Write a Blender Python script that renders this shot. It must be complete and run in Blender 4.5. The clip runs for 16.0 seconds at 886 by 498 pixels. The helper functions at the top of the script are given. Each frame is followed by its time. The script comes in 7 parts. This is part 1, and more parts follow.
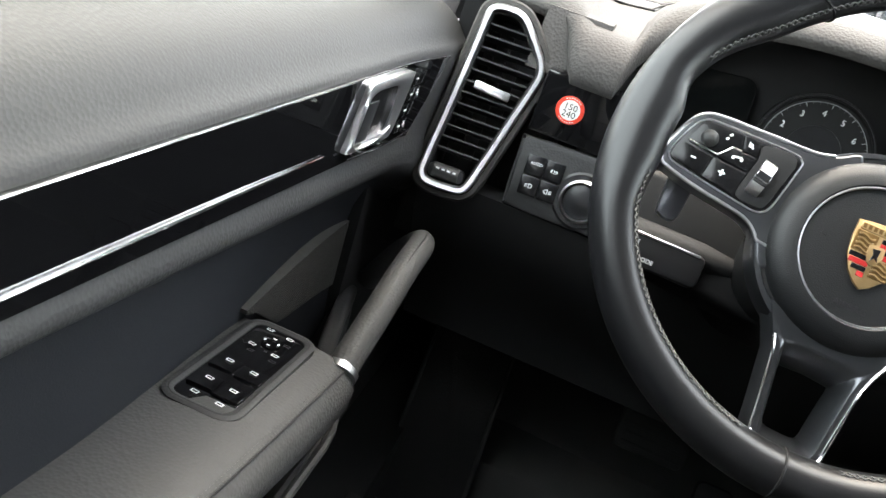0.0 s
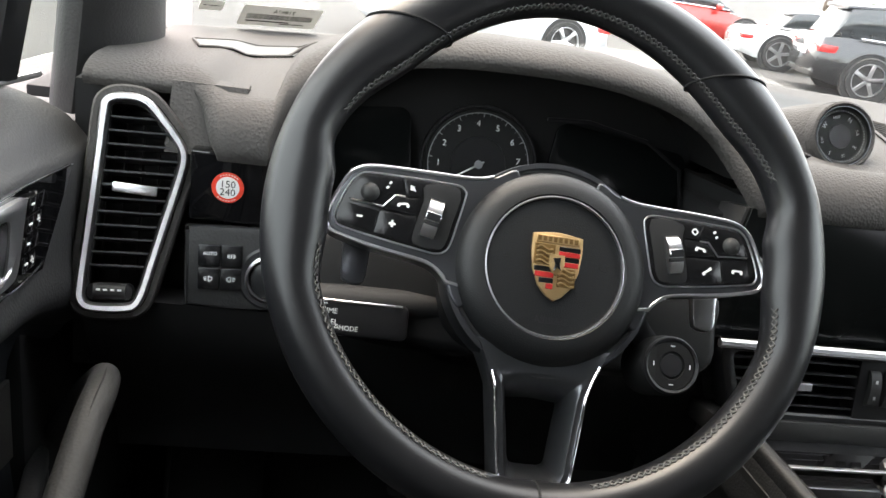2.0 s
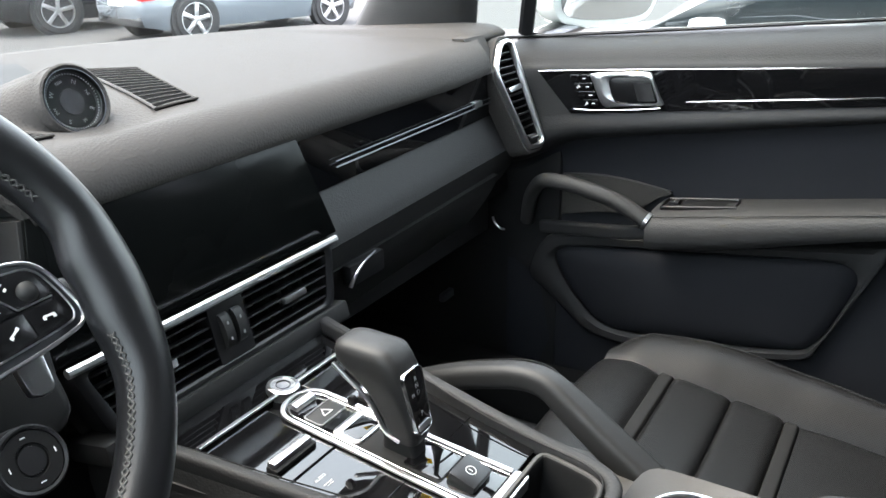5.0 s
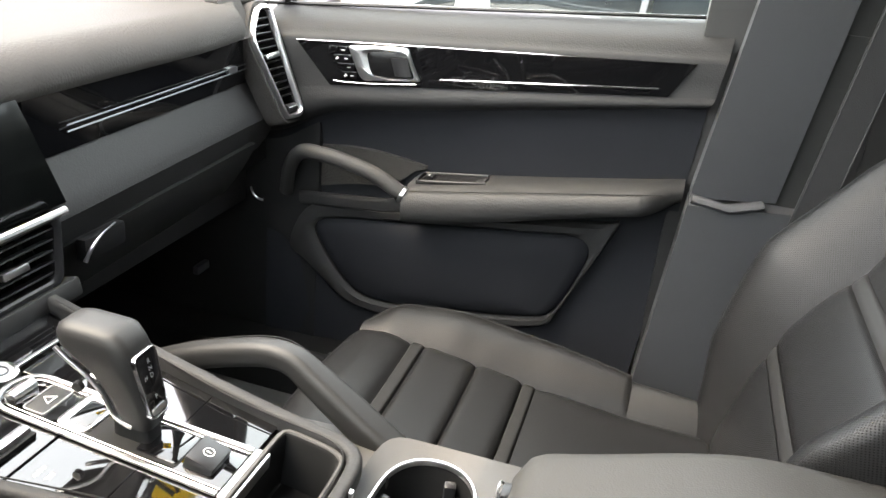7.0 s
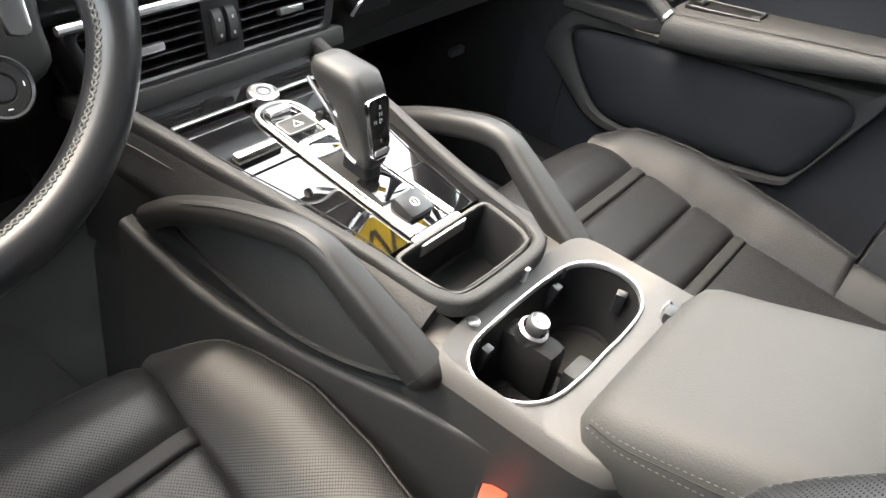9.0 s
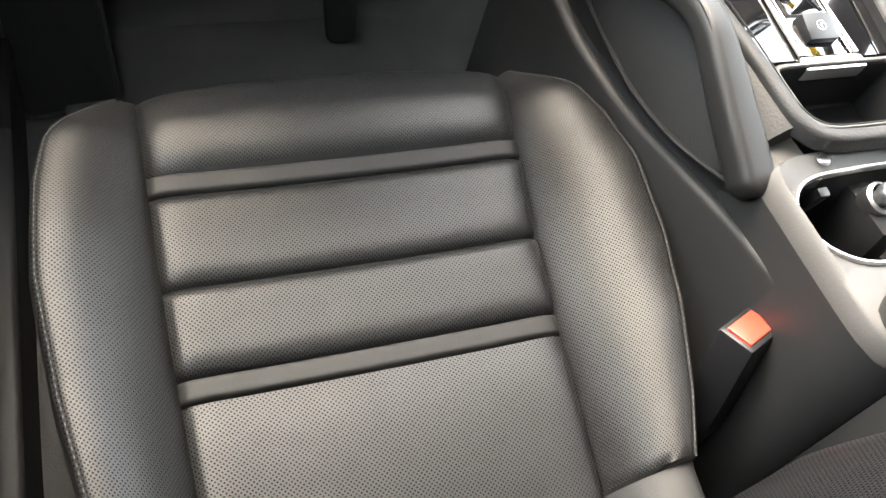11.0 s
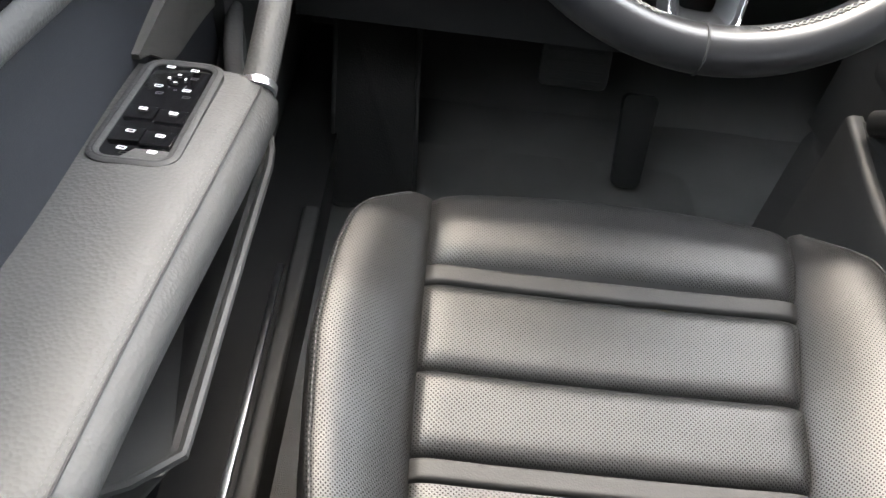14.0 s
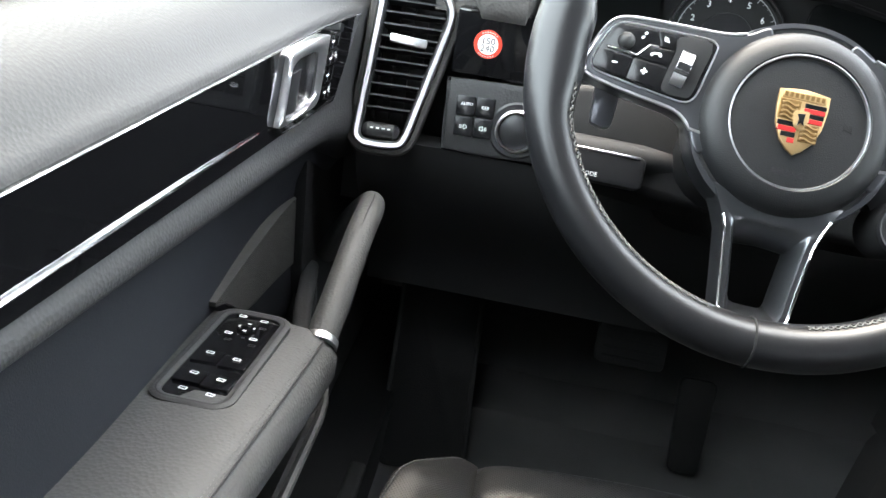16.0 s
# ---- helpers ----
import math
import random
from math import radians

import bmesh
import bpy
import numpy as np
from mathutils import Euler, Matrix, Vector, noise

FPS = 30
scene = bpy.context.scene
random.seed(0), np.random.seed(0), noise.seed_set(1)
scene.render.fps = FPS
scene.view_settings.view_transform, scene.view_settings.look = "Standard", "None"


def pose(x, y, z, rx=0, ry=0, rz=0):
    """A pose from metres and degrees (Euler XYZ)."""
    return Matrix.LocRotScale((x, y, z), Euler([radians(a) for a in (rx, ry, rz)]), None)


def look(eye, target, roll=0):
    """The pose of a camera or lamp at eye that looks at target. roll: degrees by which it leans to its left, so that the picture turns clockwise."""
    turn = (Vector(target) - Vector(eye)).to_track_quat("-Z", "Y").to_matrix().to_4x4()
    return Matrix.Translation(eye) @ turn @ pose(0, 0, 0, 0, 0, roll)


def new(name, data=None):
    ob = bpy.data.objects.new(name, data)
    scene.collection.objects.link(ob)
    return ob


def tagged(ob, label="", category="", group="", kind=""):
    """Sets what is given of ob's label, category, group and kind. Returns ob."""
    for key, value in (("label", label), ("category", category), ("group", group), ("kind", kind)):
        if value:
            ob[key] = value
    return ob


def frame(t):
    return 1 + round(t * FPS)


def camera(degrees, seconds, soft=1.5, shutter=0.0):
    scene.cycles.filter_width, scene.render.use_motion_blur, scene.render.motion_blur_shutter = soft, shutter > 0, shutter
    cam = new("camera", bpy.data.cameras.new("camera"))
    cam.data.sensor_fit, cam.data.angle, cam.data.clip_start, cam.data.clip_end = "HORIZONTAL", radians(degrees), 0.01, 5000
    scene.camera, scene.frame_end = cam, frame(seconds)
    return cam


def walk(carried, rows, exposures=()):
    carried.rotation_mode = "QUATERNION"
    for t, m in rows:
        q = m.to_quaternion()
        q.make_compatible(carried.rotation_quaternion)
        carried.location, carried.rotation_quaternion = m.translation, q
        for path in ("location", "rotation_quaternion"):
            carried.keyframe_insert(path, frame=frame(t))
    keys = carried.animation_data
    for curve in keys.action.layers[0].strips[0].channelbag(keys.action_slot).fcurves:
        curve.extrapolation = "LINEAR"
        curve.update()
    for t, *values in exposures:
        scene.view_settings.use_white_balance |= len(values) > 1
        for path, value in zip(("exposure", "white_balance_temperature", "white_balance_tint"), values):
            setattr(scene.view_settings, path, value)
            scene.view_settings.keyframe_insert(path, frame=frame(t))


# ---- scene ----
cam = camera(56.98, 16.0)
PATH = [
    (0, (-0.5402, -0.5363, 0.8760), (-0.8377, 1.2193, -0.0346), 18.45),
    (0.5, (-0.5336, -0.5249, 0.8766), (-0.8125, 1.2508, -0.0004), 16.61),
    (1, (-0.5290, -0.5071, 0.8764), (-0.6173, 1.3122, 0.0504), 15.56),
    (1.5, (-0.5277, -0.4920, 0.8840), (-0.4456, 1.3512, 0.1122), 12.57),
    (2, (-0.5170, -0.4685, 0.8951), (-0.2133, 1.3773, 0.1874), 8.94),
    (2.5, (-0.5093, -0.4492, 0.9079), (0.0058, 1.3573, 0.2215), 5.19),
    (3, (-0.5008, -0.4252, 0.9116), (0.2677, 1.2896, 0.2269), 2.60),
    (3.5, (-0.4932, -0.4085, 0.9145), (0.5164, 1.1729, 0.2216), -0.54),
    (4, (-0.4833, -0.3993, 0.9210), (0.7384, 1.0101, 0.1994), -0.97),
    (4.5, (-0.4782, -0.3898, 0.9139), (0.9609, 0.7899, 0.1808), -0.38),
    (5, (-0.4724, -0.3917, 0.9129), (1.1105, 0.5815, 0.1731), -1.22),
    (5.2, (-0.4730, -0.3956, 0.9130), (1.1727, 0.4641, 0.1695), -0.47),
    (7.3, (-0.4565, -0.4215, 0.9214), (1.3065, -0.0323, 0.0610), 7.69),
    (7.5, (-0.4560, -0.4285, 0.9185), (1.2391, -0.0209, -0.0616), 8.80),
    (8, (-0.4609, -0.4414, 0.9128), (1.1163, 0.1034, -0.1898), 9.98),
    (8.5, (-0.4692, -0.4543, 0.9097), (0.9953, 0.2355, -0.2647), 11.52),
    (9, (-0.4798, -0.4593, 0.9133), (0.8615, 0.3762, -0.3126), 10.89),
    (9.5, (-0.4940, -0.4725, 0.9135), (0.6467, 0.5809, -0.3471), 9.61),
    (10, (-0.5148, -0.4953, 0.8900), (0.4060, 0.7087, -0.4148), 10.94),
    (10.2, (-0.5186, -0.5019, 0.8844), (0.3401, 0.6766, -0.4845), 12.96),
    (12.3, (-0.5320, -0.5243, 0.8500), (-0.0966, 0.4707, -0.8294), 16.52),
    (12.5, (-0.5324, -0.5265, 0.8485), (-0.1130, 0.5102, -0.8097), 15.74),
    (13, (-0.5362, -0.5339, 0.8513), (-0.2343, 0.5917, -0.7741), 12.72),
    (13.5, (-0.5403, -0.5387, 0.8556), (-0.3562, 0.6862, -0.7146), 10.35),
    (14, (-0.5450, -0.5420, 0.8568), (-0.4629, 0.8423, -0.5844), 8.64),
    (14.5, (-0.5443, -0.5460, 0.8559), (-0.5447, 0.9643, -0.4551), 7.90),
    (15, (-0.5421, -0.5482, 0.8559), (-0.5944, 1.0569, -0.3361), 8.08),
    (15.5, (-0.5377, -0.5493, 0.8602), (-0.6552, 1.1353, -0.2115), 7.32),
    (16, (-0.5380, -0.5509, 0.8686), (-0.6999, 1.1966, -0.0905), 8.44),
]
walk(cam, [(t, look(eye, target, roll)) for t, eye, target, roll in PATH],
     [(0.0, 3.95, 7300, 14), (2.5, 3.15, 7400, 16), (3.5, 3.4, 7200, 15), (5.0, 3.3, 6800, 13), (7.5, 4.05, 7600, 16), (9.0, 4.3, 7500, 16), (10.0, 4.6, 7700, 16), (12.5, 4.6, 7000, 17), (14.0, 5.15, 7200, 17), (15.0, 5.15, 7300, 16), (16.0, 4.5, 7000, 14)])

# ---- light ----
world = bpy.data.worlds.new("sky")
scene.world = world
world.use_nodes = True
wn, wl = world.node_tree.nodes, world.node_tree.links
sky = wn.new("ShaderNodeTexSky")
sky.sky_type, sky.sun_disc = "NISHITA", False
sky.sun_elevation, sky.sun_rotation = radians(62), radians(-18)
sky.air_density, sky.dust_density = 1.0, 5.0
cloud = wn.new("ShaderNodeMix")  # thin even cloud over the clear sky
cloud.data_type = "RGBA"
cloud.inputs[0].default_value = 0.65
cloud.inputs[7].default_value = (4.35, 4.72, 5.15, 1)
wl.new(sky.outputs["Color"], cloud.inputs[6])
wl.new(cloud.outputs[2], wn["Background"].inputs["Color"])
wn["Background"].inputs["Strength"].default_value = 0.23
sun = new("sun", bpy.data.lights.new("sun", "SUN"))
sun.data.energy, sun.data.angle, sun.data.color = 0.26, radians(45), (1.0, 0.90, 0.78)
sun.matrix_world = look((0, 0, 0), (0.14, -0.44, -0.87))

# ---- materials ----
MATS = {}


def nodes_of(name):
    m = bpy.data.materials.new(name)
    m.use_nodes = True
    MATS[name] = m
    t = m.node_tree
    return m, t.nodes, t.links, t.nodes["Principled BSDF"]


def mat(name, color, rough=0.5, metal=0.0, grain=0.0, scale=900.0, spread=0.25, coat=0.0, patchy=6.0, spec=0.5, style="noise"):
    """A surface with colour and gloss varied at two scales, and a fine relief of the given depth in millimetres."""
    m, n, l, b = nodes_of(name)
    tc = n.new("ShaderNodeTexCoord")
    big = n.new("ShaderNodeTexNoise")
    big.inputs["Scale"].default_value, big.inputs["Detail"].default_value = patchy, 4
    fine = n.new("ShaderNodeTexNoise" if style == "noise" else "ShaderNodeTexVoronoi")
    fine.inputs["Scale"].default_value = scale
    for tex in (big, fine):
        l.new(tc.outputs["Object"], tex.inputs["Vector"])
    val = n.new("ShaderNodeMapRange")
    val.inputs["To Min"].default_value, val.inputs["To Max"].default_value = 1 - spread, 1 + spread
    l.new(big.outputs["Fac"], val.inputs["Value"])
    mul = n.new("ShaderNodeVectorMath")
    mul.operation = "SCALE"
    mul.inputs[0].default_value = color
    l.new(val.outputs["Result"], mul.inputs["Scale"])
    l.new(mul.outputs["Vector"], b.inputs["Base Color"])
    rr = n.new("ShaderNodeMapRange")
    rr.inputs["To Min"].default_value, rr.inputs["To Max"].default_value = max(rough * (1 - spread * 0.6), 0.015), min(rough * (1 + spread * 0.6), 1)
    l.new(big.outputs["Fac"], rr.inputs["Value"])
    l.new(rr.outputs["Result"], b.inputs["Roughness"])
    b.inputs["Metallic"].default_value, b.inputs["Coat Weight"].default_value = metal, coat
    b.inputs["Coat Roughness"].default_value, b.inputs["Specular IOR Level"].default_value = 0.03, spec
    if grain:
        bump = n.new("ShaderNodeBump")
        bump.inputs["Strength"].default_value, bump.inputs["Distance"].default_value = 1.0, grain / 1000
        l.new(fine.outputs["Fac" if style == "noise" else "Distance"], bump.inputs["Height"])
        l.new(bump.outputs["Normal"], b.inputs["Normal"])
    return m


def dotted(name, color, rough, pitch, radius, dark=0.25, depth=0.5, spread=0.2):
    """Leather or mesh with staggered holes, laid out by the UV map, which is in metres."""
    m, n, l, b = nodes_of(name)
    uv = n.new("ShaderNodeUVMap")
    sep = n.new("ShaderNodeSeparateXYZ")
    l.new(uv.outputs["UV"], sep.inputs[0])

    def op(kind, a, c):
        q = n.new("ShaderNodeMath")
        q.operation = kind
        for i, v in enumerate((a, c)):
            if isinstance(v, (int, float)):
                q.inputs[i].default_value = v
            elif v is not None:
                l.new(v, q.inputs[i])
        return q.outputs[0]

    s = op("DIVIDE", op("ADD", sep.outputs[0], sep.outputs[1]), pitch)
    d = op("DIVIDE", op("SUBTRACT", sep.outputs[0], sep.outputs[1]), pitch)
    fs, fd = (op("SUBTRACT", op("FRACT", op("ADD", k, 100.0), None), 0.5) for k in (s, d))
    dist = op("SQRT", op("ADD", op("MULTIPLY", fs, fs), op("MULTIPLY", fd, fd)), None)
    hole = n.new("ShaderNodeMapRange")
    hole.interpolation_type = "SMOOTHSTEP"
    hole.inputs["From Min"].default_value, hole.inputs["From Max"].default_value = radius * 0.7, radius * 1.3
    l.new(dist, hole.inputs["Value"])
    tc = n.new("ShaderNodeTexCoord")
    big, fine = n.new("ShaderNodeTexNoise"), n.new("ShaderNodeTexVoronoi")
    big.inputs["Scale"].default_value, fine.inputs["Scale"].default_value = 7, 750
    for tex in (big, fine):
        l.new(tc.outputs["Object"], tex.inputs["Vector"])
    var = n.new("ShaderNodeMapRange")
    var.inputs["To Min"].default_value, var.inputs["To Max"].default_value = 1 - spread, 1 + spread
    l.new(big.outputs["Fac"], var.inputs["Value"])
    fac = op("MULTIPLY", var.outputs["Result"], op("ADD", op("MULTIPLY", hole.outputs["Result"], 1 - dark), dark))
    mul = n.new("ShaderNodeVectorMath")
    mul.operation = "SCALE"
    mul.inputs[0].default_value = color
    l.new(fac, mul.inputs["Scale"])
    l.new(mul.outputs["Vector"], b.inputs["Base Color"])
    b.inputs["Roughness"].default_value = rough
    l.new(op("ADD", op("MULTIPLY", hole.outputs["Result"], 0.26), 0.03), b.inputs["Specular IOR Level"])
    bump = n.new("ShaderNodeBump")
    bump.inputs["Strength"].default_value, bump.inputs["Distance"].default_value = 1.0, depth / 1000
    crease = n.new("ShaderNodeTexNoise")
    crease.inputs["Scale"].default_value, crease.inputs["Detail"].default_value, crease.inputs["Distortion"].default_value = 16, 3, 0.6
    l.new(tc.outputs["Object"], crease.inputs["Vector"])
    l.new(op("ADD", op("ADD", hole.outputs["Result"], op("MULTIPLY", fine.outputs["Distance"], 0.25)), op("MULTIPLY", crease.outputs["Fac"], 5.0)), bump.inputs["Height"])
    l.new(bump.outputs["Normal"], b.inputs["Normal"])
    return m


def glass(name, tint, gloss=1.0):
    """A thin pane: light goes straight through, and its faces mirror by Fresnel."""
    m, n, l, b = nodes_of(name)
    n.remove(b)
    tr, gl, mix, lw, pw = (n.new("ShaderNode" + k) for k in ("BsdfTransparent", "BsdfGlossy", "MixShader", "LayerWeight", "Math"))
    tr.inputs["Color"].default_value = (*tint, 1)
    gl.inputs["Roughness"].default_value, lw.inputs["Blend"].default_value = 0.01, 0.5
    pw.operation = "POWER"
    pw.inputs[1].default_value = 5.0 / gloss
    l.new(lw.outputs["Facing"], pw.inputs[0]), l.new(pw.outputs[0], mix.inputs[0])
    l.new(tr.outputs[0], mix.inputs[1]), l.new(gl.outputs[0], mix.inputs[2])
    l.new(mix.outputs[0], n["Material Output"].inputs["Surface"])
    return m


LEATHER = mat("black leather", (0.034, 0.0336, 0.0332), 0.62, grain=0.30, scale=380, style="voronoi", spec=0.3)
SOFT = mat("grained soft-touch dash skin", (0.049, 0.046, 0.044), 0.70, grain=0.55, scale=360, style="voronoi", spread=0.12, spec=0.10)
DOORSKIN = mat("grained door skin", (0.025, 0.025, 0.0255), 0.58, grain=0.22, scale=420, style="voronoi", spread=0.15, spec=0.2)
SMOOTH = mat("smooth black leather", (0.0135, 0.0134, 0.0134), 0.50, grain=0.10, scale=700, spread=0.18, spec=0.32)
STRIP = mat("matt leather seat strip", (0.011, 0.0109, 0.0109), 0.60, grain=0.12, scale=700, spread=0.18, spec=0.2)
PILLARSKIN = mat("grey pillar plastic", (0.058, 0.060, 0.064), 0.55, grain=0.12, scale=700, spread=0.1, spec=0.4)
LID = mat("armrest leather", (0.030, 0.0295, 0.028), 0.64, grain=0.12, scale=600, style="voronoi", spread=0.15, spec=0.3)
DECK = mat("fine grained console skin", (0.046, 0.044, 0.042), 0.55, grain=0.07, scale=700, style="voronoi", spread=0.12, spec=0.4)
RIMLEATHER = mat("steering wheel leather", (0.0070, 0.0071, 0.0080), 0.33, grain=0.05, scale=1300, spread=0.2, spec=0.38)
PERF = dotted("perforated black leather", (0.0088, 0.0088, 0.0092), 0.42, 0.0034, 0.25, dark=0.25, depth=0.2)
MESH = dotted("speaker mesh", (0.05, 0.048, 0.045), 0.5, 0.0022, 0.30, dark=0.1)
PIANO = mat("piano black lacquer", (0.004, 0.004, 0.0045), 0.03, coat=0.35, spec=0.5, spread=0.1, patchy=3)
PLASTIC = mat("matte black plastic", (0.020, 0.020, 0.020), 0.55, grain=0.08, scale=1500, spread=0.2, spec=0.3)
DARK = mat("deep black plastic", (0.016, 0.016, 0.0163), 0.6, grain=0.05, scale=1200, spec=0.1)
BLACK = mat("dead black mesh cloth", (0.004, 0.004, 0.004), 0.95, spec=0.02)
COLUMNBLACK = mat("black steering column plastic", (0.007, 0.007, 0.0072), 0.6, grain=0.05, scale=1200, spec=0.15)
SATIN = mat("satin black plastic", (0.011, 0.011, 0.012), 0.34, spread=0.15, spec=0.35)
HUBSKIN = mat("airbag cover skin", (0.0068, 0.0072, 0.0078), 0.46, grain=0.10, scale=1300, style="voronoi", spread=0.12, spec=0.26)
ALU = mat("satin aluminium", (0.62, 0.62, 0.63), 0.30, metal=1.0, spread=0.12, patchy=20)
CHROME = mat("bright chrome trim", (0.78, 0.78, 0.79), 0.13, metal=1.0, spread=0.1, patchy=15)
DARKMETAL = mat("dark galvanised trim", (0.10, 0.105, 0.115), 0.33, metal=0.9, spread=0.15, patchy=20)
CARPET = mat("black velour carpet", (0.075, 0.075, 0.074), 0.95, grain=1.2, scale=900, spread=0.35, patchy=9, spec=0.1)
RUBBER = mat("black rubber", (0.010, 0.010, 0.010), 0.75, grain=0.3, scale=500, spec=0.15)
HEADLINER = mat("black headliner cloth", (0.03, 0.03, 0.03), 0.9, grain=0.3, scale=900, spec=0.2)
SCREEN = mat("dark screen glass", (0.004, 0.0045, 0.0045), 0.14, spread=0.3, patchy=14, spec=0.12)
WHITE = mat("white marking ink", (0.75, 0.75, 0.74), 0.5, spread=0.06, patchy=200)
GREYINK = mat("grey marking ink", (0.30, 0.30, 0.30), 0.5, spread=0.06, patchy=200)
RED = mat("red sticker print", (0.72, 0.05, 0.025), 0.45, spread=0.08, patchy=60)
REDPLASTIC = mat("red buckle plastic", (0.75, 0.05, 0.03), 0.35, spread=0.1, patchy=60)
PAPER = mat("white paper", (0.75, 0.75, 0.73), 0.6, spread=0.05, patchy=40)
SPOKEMETAL = mat("galvanised grey spoke metal", (0.095, 0.098, 0.105), 0.30, metal=0.9, spread=0.12, patchy=20)
GOLD = mat("gold enamel", (0.46, 0.31, 0.15), 0.36, metal=0.85, spread=0.15, patchy=120)
OLDGOLD = mat("brown gold enamel", (0.20, 0.115, 0.04), 0.4, metal=0.7, spread=0.2, patchy=150)
ENAMELRED = mat("red enamel", (0.32, 0.02, 0.02), 0.2, coat=0.5, spread=0.1)
ENAMELBLACK = mat("black enamel", (0.006, 0.006, 0.006), 0.15, coat=0.5)
KEYBLACK = mat("gloss black key plastic", (0.006, 0.006, 0.0065), 0.22, spread=0.1, spec=0.35)
RIMTHREAD = mat("dark grey rim thread", (0.040, 0.0395, 0.038), 0.7, spread=0.2, patchy=200)
INSERT = mat("dark door insert cloth", (0.0165, 0.0175, 0.0205), 0.66, grain=0.15, scale=900, spread=0.2, spec=0.1)
BELT = mat("black belt webbing", (0.022, 0.022, 0.023), 0.6, grain=0.4, scale=800)
def label(name, low, high, share):
    """Thin printed paper that lets daylight glow through; colours vary between low and high."""
    m, n, l, b = nodes_of(name)
    tr, mix, noise = (n.new("ShaderNode" + k) for k in ("BsdfTranslucent", "MixShader", "TexNoise"))
    noise.inputs["Scale"].default_value = 60
    ramp = n.new("ShaderNodeMix")
    ramp.data_type = "RGBA"
    ramp.inputs[6].default_value, ramp.inputs[7].default_value = (*low, 1), (*high, 1)
    l.new(noise.outputs["Fac"], ramp.inputs[0])
    l.new(ramp.outputs[2], tr.inputs["Color"]), l.new(ramp.outputs[2], b.inputs["Base Color"])
    mix.inputs[0].default_value = share
    l.new(b.outputs[0], mix.inputs[1]), l.new(tr.outputs[0], mix.inputs[2]), l.new(mix.outputs[0], n["Material Output"].inputs["Surface"])
    return m


LABEL = label("thin white label paper", (0.34, 0.34, 0.33), (0.42, 0.42, 0.40), 0.5)
YELLOW = label("yellow sticker film", (0.66, 0.52, 0.02), (0.80, 0.64, 0.04), 0.7)
WINDOW = glass("window glass", (0.86, 0.90, 0.88))
WINDSCREEN = glass("windscreen glass", (0.90, 0.93, 0.92), 1.6)
# unseen roof and rear panes: the deep tint stands in for shade on the seats
ROOFGLASS = glass("roof glass darkened to dim the seats", (0.06, 0.062, 0.062))
DIMGLASS = glass("rear glass darkened to dim the cabin", (0.075, 0.077, 0.077))
CLEAR = glass("instrument glass", (0.97, 0.97, 0.97), 0.4)

# ---- builders ----
PLACED = {}


def thing(name, label, category, group="", kind="", at=(0, 0, 0)):
    ob = new(name)
    ob.empty_display_size = 0.05
    ob.location = at
    PLACED[ob.name] = Matrix.Translation(at)
    return tagged(ob, label, category, group, kind)


def mesh_of(bm, name, material, smooth=True, angle=40):
    bmesh.ops.recalc_face_normals(bm, faces=bm.faces)
    me = bpy.data.meshes.new(name)
    bm.to_mesh(me)
    bm.free()
    me.materials.append(material)
    if smooth:
        me.shade_smooth()
        me.set_sharp_from_angle(angle=radians(angle))
    return me


def part(name, bm, material, parent=None, label="", smooth=True, angle=40, m=None):
    """Links a bmesh (or a ready mesh) in world space as one mesh object under parent."""
    me = bm if isinstance(bm, bpy.types.Mesh) else mesh_of(bm, name, material, smooth, angle)
    ob = new(name, me)
    if m is not None:
        ob.matrix_basis = m
    PLACED[ob.name] = ob.matrix_basis.copy()
    if parent is not None:
        ob.parent = parent
        ob.matrix_parent_inverse = PLACED[parent.name].inverted()
    if label:
        ob["label"] = label
    return ob


def setting(name, bm, material, label="", category="", smooth=True, angle=40):
    ob = part(name, bm, material, None, "", smooth, angle)
    return tagged(ob, label or name.replace("_", " "), category or name.split("_")[0], kind="structure")


def ease(a, b, x):
    t = min(max((x - a) / (b - a), 0.0), 1.0)
    return t * t * (3 - 2 * t)


def lerp(table, x):
    """Piecewise smooth interpolation in a table of (x, value)."""
    if x <= table[0][0]:
        return table[0][1]
    for (a, va), (b, vb) in zip(table, table[1:]):
        if x <= b:
            return va + (vb - va) * (x - a) / (b - a)
    return table[-1][1]


def spline(pts, n, closed=False):
    """Points of a Catmull-Rom curve through pts."""
    p = [Vector(v) for v in pts]
    k = len(p)
    out = []
    for i in range(k if closed else k - 1):
        a, b, c, d = (p[(i + j) % k] if closed else p[min(max(i + j, 0), k - 1)] for j in (-1, 0, 1, 2))
        for s in range(n):
            t = s / n
            out.append(0.5 * (2 * b + (c - a) * t + (2 * a - 5 * b + 4 * c - d) * t * t + (3 * b - a - 3 * c + d) * t ** 3))
    if not closed:
        out.append(p[-1])
    return out


def loft(rings, closed=True, caps=True, loop=False, uv=False):
    """A skin over rings of equal length; closed: each ring is a loop; loop: the last ring joins the first."""
    bm = bmesh.new()
    layer = bm.loops.layers.uv.new("UVMap") if uv else None
    vs = [[bm.verts.new(v) for v in r] for r in rings]
    k = len(rings[0])
    for i in range(len(rings) if loop else len(rings) - 1):
        a, b = vs[i], vs[(i + 1) % len(rings)]
        for j in range(k if closed else k - 1):
            bm.faces.new((a[j], a[(j + 1) % k], b[(j + 1) % k], b[j]))
    if caps and closed and not loop:
        bm.faces.new(vs[0]), bm.faces.new(vs[-1])
    return bm


